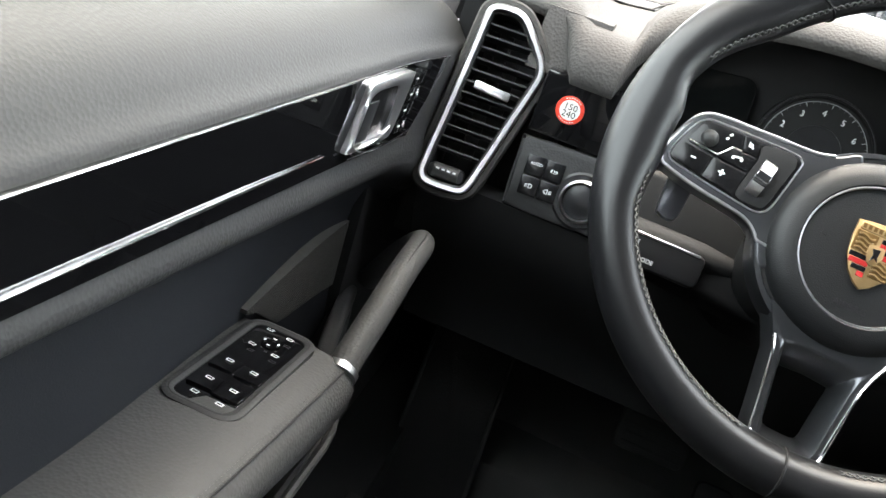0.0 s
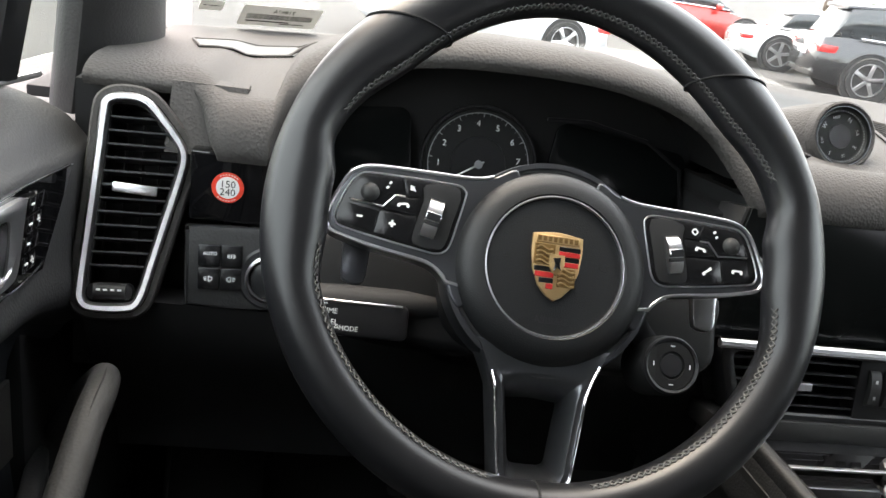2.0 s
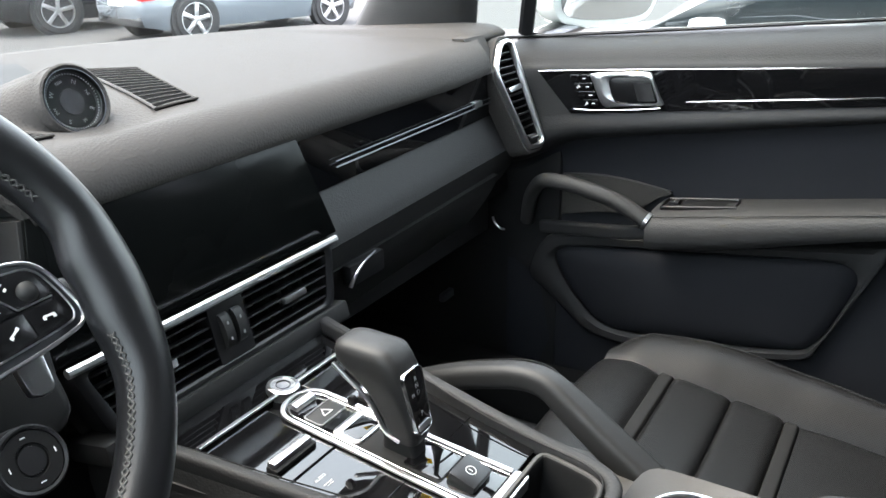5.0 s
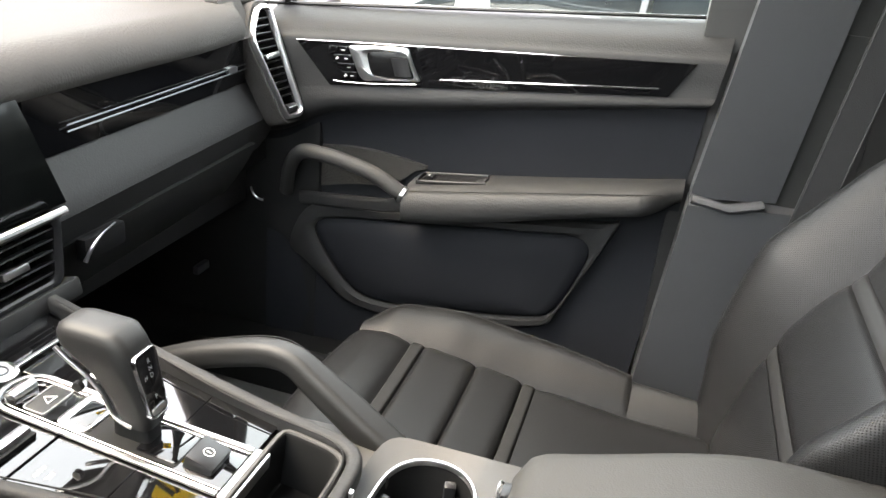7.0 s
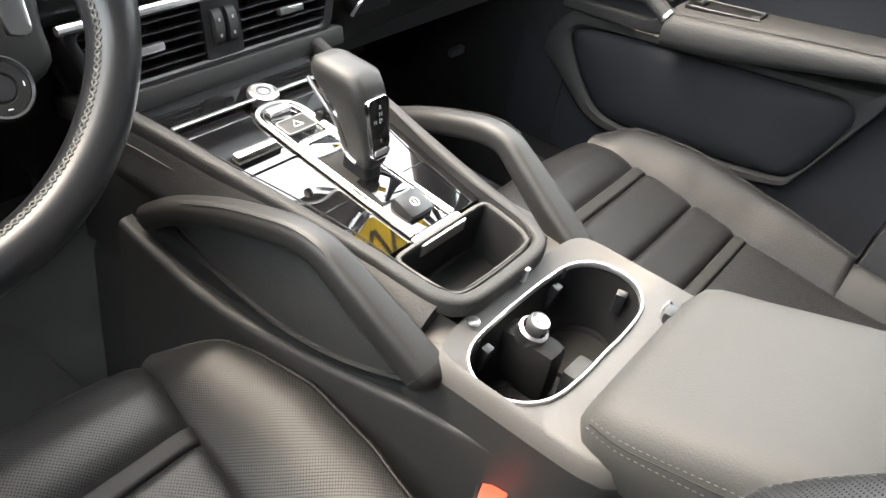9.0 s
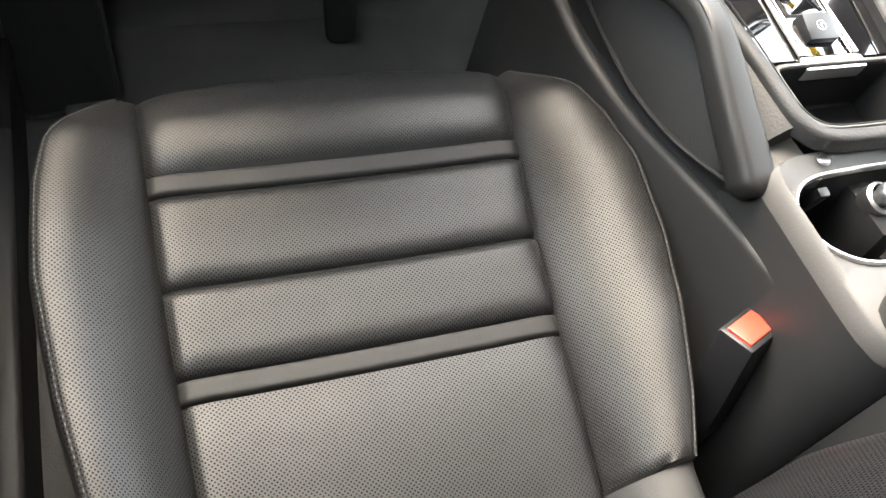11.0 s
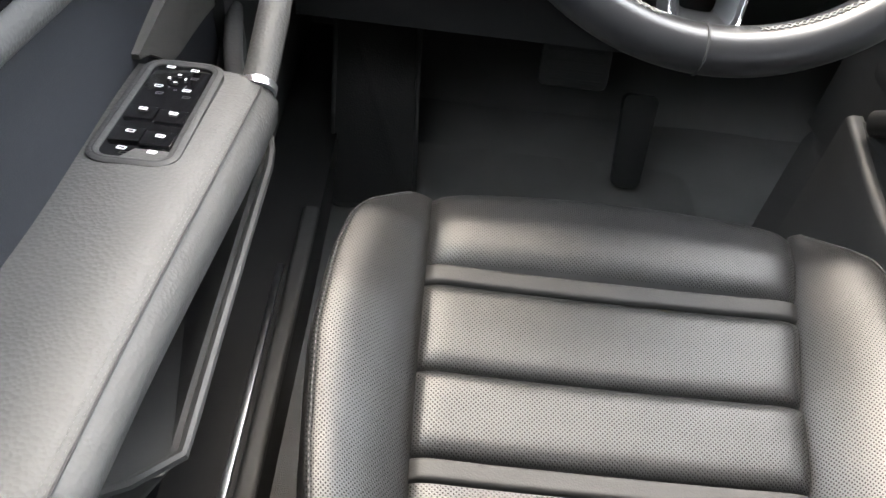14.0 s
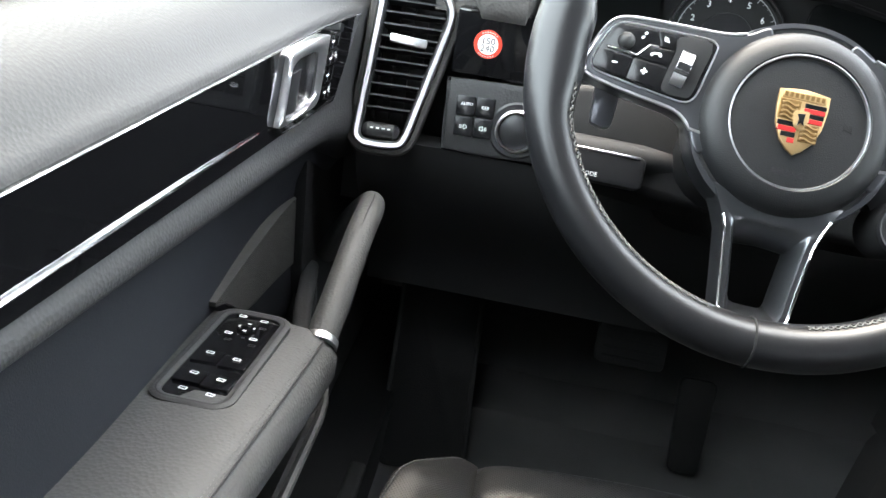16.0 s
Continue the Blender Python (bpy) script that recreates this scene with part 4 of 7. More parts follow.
    part("ignition_recess", lathe([(0.026, 0.0), (0.024, 0.0015), (0.020, 0.001)], lp @ Matrix.Translation((0.032, -0.008, 0)), 32, False), SATIN, pan)


dashboard()


def speed_sticker():
    s = thing("speed_sticker", "round red and white speed sticker on the glossy panel", "sticker", at=(-0.592, 0.171, 0.684))
    q = frame_at((-0.592, 0.1715, 0.684), (1, 0, 0), (0, 0, 1))
    part("red_disc", lathe([(0.0128, 0.0), (0.0126, 0.0005), (0.0001, 0.0006)], q, 40), RED, s)
    part("white_disc", lathe([(0.0092, 0.0006), (0.0090, 0.0009), (0.0001, 0.0009)], q, 40), PAPER, s)
    lettering("150", 0.0084, q @ Matrix.Translation((0, 0.0028, 0.0009)), DARK, s, depth=0.0002)
    lettering("240", 0.0084, q @ Matrix.Translation((0, -0.0038, 0.0009)), DARK, s, depth=0.0002)
    bars([(0.0110 * math.cos(radians(a)), 0.0110 * math.sin(radians(a)), 0.0013, 0.0008, a + 90) for a in list(range(50, 131, 12)) + list(range(230, 311, 12))], q @ Matrix.Translation((0, 0, 0.0006)), PAPER, s, "tiny_print", high=0.0002)


speed_sticker()


def side_vent(s):
    v = thing("side_air_vent", "tall air vent with black slats in a silver frame", "air vent", "side air vents", at=(s * 0.655, 0.15, 0.66))
    q = frame_at((s * 0.662, 0.170, 0.662), (0.99, -s * 0.10, 0), (0, 0.34, 0.94))
    def mx(p):
        return [(-s * x, y) for x, y in p]
    o = smooth_outline(mx([(-0.0305, 0.076), (-0.0285, 0.088), (-0.021, 0.0945), (-0.010, 0.0960), (0.001, 0.0945), (0.010, 0.0885), (0.022, 0.073), (0.033, 0.057), (0.0375, 0.045), (0.0370, 0.030), (0.028, -0.006), (0.017, -0.050), (0.011, -0.073), (0.005, -0.0825), (-0.005, -0.0855), (-0.025, -0.0860), (-0.035, -0.0835), (-0.0405, -0.0755), (-0.0405, -0.062), (-0.037, -0.020), (-0.034, 0.020), (-0.032, 0.050)]), 4)
    o = [(x, y if y < 0.03 else 0.03 + 0.88 * (y - 0.03)) for x, y in o]
    if sum(a[0] * b[1] - b[0] * a[1] for a, b in zip(o, o[1:] + o[:1])) < 0:
        o = o[::-1]
    i = inset(o, 0.0072)
    part("silver_frame", bezel(o, i, -0.008, 0.008, q, 0.003), ALU, v, "satin silver frame")
    part("surround", bezel(inset(o, -0.007), inset(o, 0.001), -0.03, 0.001, q, 0.003), SOFT, v)
    part("duct", slab(inset(o, 0.006), -0.045, -0.040, q, 0.001), DARK, v)
    part("duct_wall", bezel(inset(o, 0.005), inset(o, 0.0085), -0.042, 0.0, q, 0.001), DARK, v)
    k = len(i)

    def span(y):
        xs = []
        for a, b in zip(i, i[1:] + i[:1]):
            if (a[1] - y) * (b[1] - y) <= 0 and abs(a[1] - b[1]) > 1e-9:
                xs.append(a[0] + (b[0] - a[0]) * (y - a[1]) / (b[1] - a[1]))
        return min(xs), max(xs)
    for n in range(12):
        y = 0.0675 - 0.0107 * n
        x0, x1 = span(y)
        part("slat", box(x0 + 0.0008, x1 - 0.0008, -0.008, 0.008, -0.0011, 0.0011, 0.0006, q @ Matrix.Translation((0, y, -0.007)) @ Matrix.Rotation(radians(82), 4, "X"), 1), SATIN, v)
    for n in range(5):
        x = -s * (-0.026 + 0.013 * n)
        part("fin", box(x - 0.0006, x + 0.0006, -0.06 if n < 3 else -0.01, 0.066 if n < 3 else 0.042, -0.032, -0.020, 0.0, q), DARK, v)
    part("slider", box(-0.017, 0.017, -0.004, 0.004, -0.002, 0.004, 0.002, q @ Matrix.Translation((-s * -0.001, 0.0125, 0.0035)) @ Matrix.Rotation(radians(s * 4), 4, "Z")), ALU, v, "ribbed silver vent slider")
    # thumb wheel at the foot
    part("wheel_box", slab(rounded(0.034, 0.013, 0.005, 4, s * 0.016, -0.070), -0.012, 0.001, q, 0.001), SATIN, v)
    part("thumb_wheel", loft([[q @ Vector((x, -0.070 + 0.007 * math.cos(a), -0.003 + 0.009 * math.sin(a))) for a in (math.pi * j / 8 for j in range(9))] for x in (s * 0.016 - 0.012, s * 0.016 + 0.012)]), PLASTIC, v)
    bars([(s * 0.016 - 0.008 + 0.0053 * j, -0.068, 0.003, 0.0016, 0) for j in range(4)], q @ Matrix.Translation((0, 0, 0.0055)), WHITE, v, "wheel_mark")


side_vent(-1)
side_vent(1)


def instruments():
    c = thing("instrument_cluster", "dark instrument cluster with a round rev counter", "instrument cluster", at=(-0.36, 0.27, 0.7))
    q = frame_at((-0.374, 0.272, 0.700), (1, 0, 0), (0, 0.22, 0.97))
    part("dial", lathe([(0.056, -0.012), (0.056, 0.0), (0.053, 0.001), (0.0515, -0.002), (0.0001, -0.002)], q, 64), DARK, c, "black rev counter dial")
    part("dial_ring", lathe([(0.0560, 0.0), (0.0556, 0.002), (0.0545, 0.002), (0.0542, 0.0)], q, 64, False), SATIN, c)
    part("scale_arc", tube([q @ Vector((0.0485 * math.cos(radians(a)), 0.0485 * math.sin(radians(a)), -0.0016)) for a in range(-25, 206, 5)], 0.00035, 5), GREYINK, c)
    bars([(0.0465 * math.cos(radians(a)), 0.0465 * math.sin(radians(a)), 0.004, 0.0006, a) for a in (205 - 28.75 * k for k in range(9))] + [(0.0475 * math.cos(radians(a)), 0.0475 * math.sin(radians(a)), 0.002, 0.0003, a) for a in (205 - 7.19 * k for k in range(33))], q @ Matrix.Translation((0, 0, -0.002)), GREYINK, c, "scale_mark")
    for k in range(8):
        a = radians(212 - 28.9 * k)
        lettering(str(k), 0.0082, q @ Matrix.Translation((0.0385 * math.cos(a), 0.0385 * math.sin(a), -0.0019)), WHITE, c, "dial_number", depth=0.0001)
    lettering("1/min x 1000", 0.0040, q @ Matrix.Translation((0, 0.020, -0.0019)), GREYINK, c, "dial_word", depth=0.0001)
    part("inner_dial", lathe([(0.0265, -0.002), (0.0262, -0.0012), (0.0001, -0.0010)], q, 48), SATIN, c)
    part("needle", box(-0.0008, 0.0008, -0.006, 0.045, 0.0, 0.001, 0.0003, q @ Matrix.Rotation(radians(122), 4, "Z"), 1), WHITE, c, "pale rev counter needle")
    part("needle_cap", lathe([(0.004, -0.001), (0.0038, 0.002), (0.0001, 0.0022)], q, 20), ALU, c)
    # screens either side of the dial, dark
    for x, wd, a in ((0.135, 0.135, -8), (-0.115, 0.10, 6)):
        part("side_screen", slab(rounded(wd, 0.078, 0.012), -0.006, -0.002, q @ Matrix.Translation((x, 0.002, 0)) @ Matrix.Rotation(radians(a), 4, "Z"), 0.001), SCREEN, c, "unlit instrument screen")
    part("lower_frame", box(-0.19, 0.20, -0.075, -0.050, -0.008, 0.012, 0.004, q), SATIN, c)
    part("screen_rim", tube([q @ Vector(p) for p in ((0.060, 0.050, 0.004), (0.10, 0.052, 0.006), (0.16, 0.040, 0.006), (0.198, 0.016, 0.004), (0.206, -0.02, 0.0))], 0.002, 6), SATIN, c)


instruments()


def centre_stack():
    c = thing("centre_screen", "large black unlit touchscreen in the dashboard", "touchscreen", at=(0, 0.16, 0.65))
    q = frame_at((0.0, 0.156, 0.658), (1, 0, 0), (0, 0.20, 0.98))
    part("housing", slab([(-0.180, -0.058), (0.183, -0.058), (0.154, 0.060), (-0.154, 0.060)], -0.05, -0.004, q, 0.002), PLASTIC, c)
    part("glass", slab([(-0.177, -0.056), (0.179, -0.056), (0.150, 0.060), (-0.150, 0.060)], -0.004, 0.0, q, 0.0015), SCREEN, c, "glossy dark screen glass")
    part("active_area", slab([(-0.150, -0.048), (0.146, -0.048), (0.138, 0.052), (-0.14, 0.052)], -0.001, 0.0004, q, 0.0002), SCREEN, c)
    v = thing("centre_air_vents", "pair of centre air vents with silver sliders", "air vent", at=(0, 0.12, 0.58))
    q = frame_at((0.0, 0.130, 0.568), (1, 0, 0), (0, 0.22, 0.97))
    part("chrome_strip", tube([q @ Vector((-0.163 + 0.326 * t, 0.0345, 0.004)) for t in (i / 6 for i in range(7))], 0.0042, 8), ALU, v, "bright metal strip")
    part("duct", slab([(-0.150, -0.028), (0.150, -0.028), (0.168, 0.030), (-0.168, 0.030)], -0.05, -0.03, q, 0.001), DARK, v)
    fo, fi = rounded(0.320, 0.066, 0.012, 5, 0, 0, 0.12), rounded(0.296, 0.053, 0.008, 5, 0, 0.001, 0.12)
    part("frame", bezel(fo, fi, -0.03, 0.002, q, 0.002), SATIN, v)
    for x0, x1 in ((-0.147, -0.022), (0.022, 0.147)):
        for n in range(5):
            y = 0.0205 - 0.0102 * n
            k = 0.012 * (0.5 - (y + 0.03) / 0.06) + 0.004
            a, b = (x0 + (k if x0 < -0.1 else 0), x1 - (k if x1 > 0.1 else 0))
            part("slat", box(a, b, -0.008, 0.008, -0.001, 0.001, 0.0005, q @ Matrix.Translation((0, y, -0.009)) @ Matrix.Rotation(radians(80), 4, "X"), 1), SATIN, v)
        for j in range(7):
            x = x0 + 0.012 + 0.0165 * j
            part("fin", box(x - 0.0006, x + 0.0006, -0.024, 0.026, -0.03, -0.02, 0.0, q), DARK, v)
        xc = (x0 + x1) / 2 + (-0.008 if x0 < 0 else 0.008) * 0
        part("slider", box(xc - 0.016, xc + 0.016, -0.0038, 0.0038, -0.002, 0.005, 0.002, q @ Matrix.Translation((0, 0.0005, 0.001))), ALU, v, "ribbed silver vent slider")
    part("middle_block", box(-0.022, 0.022, -0.030, 0.029, -0.02, 0.001, 0.002, q), SATIN, v)
    for x in (-0.008, 0.008):
        part("thumb_wheel", loft([[q @ Vector((x + dx, 0.003 + 0.017 * math.cos(a), 0.001 + 0.007 * math.sin(a))) for a in (math.pi * j / 10 for j in range(11))] for dx in (-0.005, 0.005)]), PLASTIC, v, "black vent thumb wheel")
        bars([(x, 0.003 + 0.0075 * j, 0.002, 0.003, 0) for j in (-1, 0, 1)], q @ Matrix.Translation((0, 0, 0.0072)), GREYINK, v, "wheel_mark")
    # shelf between vents and console
    part("lower_ledge", box(-0.155, 0.155, -0.052, -0.032, -0.05, 0.006, 0.004, q), PLASTIC, v)


centre_stack()


def dash_clock():
    c = thing("dash_clock", "round compass clock in a sculpted dash pod", "clock", at=(0, 0.33, 0.74))
    q = frame_at((0.0, 0.306, 0.764), (1, 0, 0), (0, 0.34, 0.94))
    pod = [[q @ Vector((r * math.cos(a), r * math.sin(a), z)) for a in (2 * math.pi * j / 36 for j in range(36))] for r, z in ((0.0300, 0.002), (0.0312, 0.0085), (0.0330, 0.0100), (0.0350, 0.0085))]
    for i in range(13):
        t = i / 12
        rr = 0.0365 * (1 - 0.12 * t)
        ctr = q @ Vector((0, -0.002, 0.003)) + Vector((0, 0.20 * t, -0.030 * t * t - 0.008 * t))
        pod.append([ctr + Vector((rr * math.cos(a), 0.34 * rr * math.sin(a) * (1 - t), (0.94 * rr * math.sin(a)) * (1 - 0.75 * t))) for a in (2 * math.pi * j / 36 for j in range(36))])
    part("pod", loft(pod, True, False), SOFT, c, "grained pod of the clock")
    # concave flanks that run from the ring down into the dash top
    for side in (-1, 1):
        def flank(u, v):
            a = radians(-62 + 150 * u)
            ring = q @ Vector((side * 0.0362 * math.cos(a), 0.0362 * math.sin(a), -0.002 - 0.004 * u))
            x, y = side * (0.030 + 0.020 * ease(0, 0.2, u) + 0.055 * u), 0.272 + 0.25 * u
            y0 = lip(x)[0] + 0.045
            foot = dash_top(x, 0.25 + 0.75 * (y - y0) / (end_y(x) - y0)) - Vector((0, 0, 0.002))
            p = ring.lerp(foot, v)
            p.z = ring.z + (foot.z - ring.z) * (1 - (1 - v) ** 1.9)
            return p
        part("pod_flank", sheet(flank, 24, 12, (0, 0.01, -0.006)), SOFT, c, angle=60)
    part("case", lathe([(0.0308, -0.01), (0.0308, 0.004), (0.0304, 0.0075), (0.0294, 0.0080), (0.0284, 0.004), (0.0270, 0.0015)], q, 48, False), DARK, c)
    part("chrome_ring", lathe([(0.0306, 0.006), (0.0303, 0.0088), (0.0297, 0.0088), (0.0294, 0.006)], q, 48, False), DARKMETAL, c)
    part("scale_ring", lathe([(0.0300, 0.006), (0.0245, 0.001), (0.0242, 0.0)], q, 48, False), SATIN, c)
    part("face", lathe([(0.0285, -0.002), (0.0285, 0.001), (0.0001, 0.0012)], q, 48), DARK, c, "black clock face")
    bars([(0.0268 * math.cos(radians(a)), 0.0268 * math.sin(radians(a)), 0.0026, 0.0009, a) for a in range(0, 360, 6)], q @ Matrix.Translation((0, 0, 0.0028)) , GREYINK, c, "minute_mark", high=0.0004)
    for k, ch in enumerate(("N", "NE", "E", "SE", "S", "SW", "W", "NW")):
        a = radians(62 - 45 * k)
        lettering(ch, 0.0062 if len(ch) == 1 else 0.0045, q @ Matrix.Translation((0.0198 * math.cos(a), 0.0198 * math.sin(a), 0.0014)) @ Matrix.Rotation(a - math.pi / 2, 4, "Z"), GREYINK, c, "compass_letter", depth=0.0001)
    part("centre_disc", lathe([(0.0125, 0.0012), (0.0122, 0.002), (0.0001, 0.0022)], q, 32), SATIN, c)
    part("glass", lathe([(0.030, 0.0072), (0.0001, 0.0078)], q, 32), CLEAR, c)


dash_clock()


def dash_grille(s):
    g = thing("dash_grille", "slatted black loudspeaker grille in the dash top", "grille", "dash grilles", at=(s * 0.1, 0.33, 0.75))
    # a parallelogram that leans outwards to the front
    def at(u, v):
        y = 0.262 - 0.011 * u + 0.275 * v - 0.050 * u * v
        x = 0.0595 + 0.0435 * u + 0.114 * v
        if s < 0:
            y = 0.255 - 0.010 * u + 0.130 * v - 0.010 * u * v
            x = -(0.058 + 0.042 * u + 0.060 * v)
        return dash_top(x, 0.25 + 0.75 * (y - lip(x)[0] - 0.045) / (end_y(x) - lip(x)[0] - 0.045))
    part("base", sheet(lambda u, v: at(u, v) + Vector((0, 0, 0.0022)), 8, 30, (0, 0, -0.006)), BLACK, g)
    part("rim", tube([at(*p) + Vector((0, 0, 0.0025)) for p in ([(0, i / 10) for i in range(11)] + [(i / 4, 1) for i in range(1, 5)] + [(1, 1 - i / 10) for i in range(1, 11)] + [(1 - i / 4, 0) for i in range(1, 4)])], 0.0022, 6, 0.7, True), SOFT, g)
    for i in range(13):
        v = (i + 0.8) / 13.6
        part("slat", bar([at(u, v) + Vector((0, 0, 0.0028)) for u in (0.02, 0.5, 0.98)], 0.0009, 0.0006, 0.0003), SOFT, g)


dash_grille(1)
dash_grille(-1)

# ---- doors ----


def armz(y):
    return 0.502 + 0.165 * (-0.048 - y)


def door(s):
    d = thing("door_left" if s < 0 else "door_right", "black leather-trimmed car door with glossy black inlay" + (" and window switches" if s < 0 else " and armrest"), "door", kind="structure", at=(s * 0.75, -0.1, 0.2))
    prof = [(0.800, 0.7555), (0.785, 0.7545), (0.770, 0.7510), (0.755, 0.7460), (0.744, 0.7410), (0.736, 0.7360), (0.7295, 0.7300), (0.7215, 0.720), (0.7155, 0.715), (0.7135, 0.710), (0.7135, 0.650), (0.7115, 0.640), (0.7085, 0.625), (0.7085, 0.612), (0.712, 0.600), (0.720, 0.590), (0.731, 0.580), (0.742, 0.566), (0.749, 0.545), (0.752, 0.520), (0.752, 0.46), (0.748, 0.40), (0.742, 0.32), (0.740, 0.22), (0.742, 0.165)]
    fine = []
    for (xa, za), (xb, zb) in zip(prof, prof[1:]):
        for t in (0, 0.5):
            fine.append((xa + (xb - xa) * t, za + (zb - za) * t))
    fine.append(prof[-1])

    def level(z, y):
        """Heights of the profile carried along the door: belt line, inlay and roll rise to the rear at slopes of their own."""
        seam = 0.603 - 0.165 * y - 0.030 * ease(0.08, 0.20, y)
        return lerp(((0.165, 0.165), (0.44, 0.44), (0.580, seam), (0.650, 0.644 - 0.115 * y), (0.712, 0.7095 - 0.075 * y), (0.780, 0.780 - SLOPE * y)), z)

    def skin(u, v):
        x, z = fine[round(v * (len(fine) - 1))]
        y = 0.215 - (0.652 + 0.095 * (z - 0.27)) * u
        bow = 0.010 * ease(0.05, 0.21, y) + 0.011 * ease(-0.05, -0.28, y) * ease(0.42, 0.50, z) * (1 - ease(0.545, 0.585, z))
        return (s * (x - bow), y, level(z, y))
    cut = 32 / (len(fine) - 1)
    part("upper_panel", sheet(lambda u, v: skin(u, v * cut), 60, 32, (s * 0.03, 0, 0)), DOORSKIN, d, "grained black door skin", angle=70)
    part("lower_panel", sheet(lambda u, v: skin(u, cut + v * (1 - cut)), 60, len(fine) - 33, (s * 0.03, 0, 0)), INSERT, d, "smooth dark lower door panel", angle=70)

    # glossy inlay with a chrome line along its top
    def inlay(u, v):
        y = lerp(((0, 0.150 - 0.055 * (1 - v)), (1, -0.440 + 0.03 * (1 - v))), u)
        lo, hi = 0.645 - 0.115 * y, 0.7080 - 0.075 * y
        return (s * (0.7105 - 0.010 * ease(0.05, 0.21, y)), y, lo + (hi - lo) * v)
    trim = part("inlay", sheet(inlay, 40, 6, (s * 0.01, 0, 0)), PIANO, d, "glossy black inlay")
    part("bright_line", tube([inlay(t, 1.0) for t in (i / 20 for i in range(21))], 0.0007, 6), CHROME, trim)
    # the lower facet's highlight, drawn as a tapering chrome tube
    part("bright_line", tube([(inlay(t, 0.22)[0] - s * 0.001, *inlay(t, 0.22)[1:]) for t in (0.36 + 0.60 * i / 14 for i in range(15))], lambda t: 0.0004 + 0.0008 * ease(0, 0.35, t), 6), CHROME, trim, "highlight of the lower facet, as a bright line")

    # inner handle: a silver plate with an open window, and the memory buttons before it
    q = Matrix(((0, 0, -s, s * 0.7085), (-1, 0, 0, 0.018), (0.09, 1, 0, 0.676), (0, 0, 0, 1)))
    o = smooth_outline([(-0.046, 0.026), (-0.020, 0.0275), (0.020, 0.0275), (0.040, 0.0265), (0.0475, 0.023), (0.053, 0.010), (0.062, -0.010), (0.067, -0.0185), (0.064, -0.0225), (0.030, -0.0235), (-0.005, -0.0240), (-0.018, -0.0245), (-0.026, -0.020), (-0.033, -0.008), (-0.040, 0.008), (-0.046, 0.021)], 4)
    i = smooth_outline([(-0.0175, 0.0135), (-0.0125, 0.0185), (0.0, 0.0195), (0.015, 0.0197), (0.030, 0.0198), (0.0440, 0.0188), (0.0480, 0.0120), (0.0525, 0.0), (0.0585, -0.0140), (0.0595, -0.0190), (0.0550, -0.0203), (0.038, -0.0203), (0.020, -0.0203), (0.002, -0.0198), (-0.0065, -0.0165), (-0.0125, -0.0050)], 4)
    hb = part("door_handle", bezel(o[::-1], i[::-1], -0.002, 0.0036, q, 0.0016), ALU, d, "satin silver inner door handle")
    part("handle_recess", slab(i, -0.002, 0.0006, q, 0.0003), KEYBLACK, hb)
    part("handle_lever", sheet(lambda u, v: q @ Vector((0.020 + 0.026 * u + 0.009 * (1 - v), -0.0160 + 0.027 * v, 0.0010 + 0.0022 * math.sin(math.pi * u) * (1 - 0.6 * v))), 10, 6, q.to_3x3() @ Vector((0, 0, -0.001))), SATIN, hb, "black pull lever in the recess")
    for r in range(4):
        for c in range(2):
            x, y = -0.056 - 0.0165 * c + 0.0055 * r + (0.002 * r if c else 0), 0.0195 - 0.0128 * r
            part("memory_button", slab(rounded(0.0150, 0.0116, 0.0015, 3, x, y), 0.0, 0.0022, q, 0.0006), PIANO, d)
            if c == 0 or r in (1, 3):
                bars([(x, y, 0.0052, 0.0012, 0)] + ([(x, y + 0.002, 0.002, 0.0018, 0), (x - 0.0015, y - 0.002, 0.002, 0.0008, 0)] if c else []), q @ Matrix.Translation((0, 0, 0.0022)), WHITE, d, "button_mark")
    part("handle_line", tube([q @ Vector((x, y, 0.003)) for x, y in ((-0.070, -0.0270), (-0.05, -0.0288), (-0.02, -0.0292), (0.03, -0.0280), (0.064, -0.0262))], 0.0008, 6), CHROME, hb, "thin bright line under the handle")

    # armrest
    def ring(y):
        zt = armz(y)
        xin = 0.652 + 0.006 * ease(-0.05, -0.36, y) + 0.05 * ease(-0.40, -0.458, y)
        sc = 1 - 0.35 * ease(-0.10, -0.44, y) - 0.15 * ease(-0.43, -0.458, y)
        pts = [(0.752, zt + 0.001), (0.720, zt + 0.003), (0.700, zt + 0.003), (0.684, zt + 0.001), (0.6745, zt - 0.003), (0.667, zt - 0.010), (0.663, zt - 0.020), (0.664, zt - 0.038), (0.672, zt - 0.052), (0.690, zt - 0.060), (0.752, zt - 0.060)]
        return [Vector((s * (x + (xin - 0.662) * (1 - ease(0.69, 0.752, x))), y, zt + (z - zt) * sc)) for x, z in pts]
    arm = part("armrest", loft([ring(-0.052 - 0.406 * t) for t in (k / 40 for k in range(41))]), LEATHER, d, "padded leather armrest", angle=60)
    row = [Vector((s * (0.6635 + 0.006 * ease(-0.05, -0.36, y)), y, armz(y) - 0.0022)) for y in (-0.06 - 0.37 * k / 60 for k in range(61))]
    for off in (0.0, 0.0055):
        stitches([p + Vector((s * off * 0.6, 0, 0.0026 - 0.001 * (off > 0))) for p in row], 0.0024, 0.0014, 0.00028, RIMTHREAD, arm)
    part("seam", tube([p + Vector((-s * 0.0012, 0, 0.0005)) for p in row], 0.0007, 5), DARK, arm)
    # switch panel
    mid = Vector((s * 0.7165, -0.115, armz(-0.115) + 0.0035))
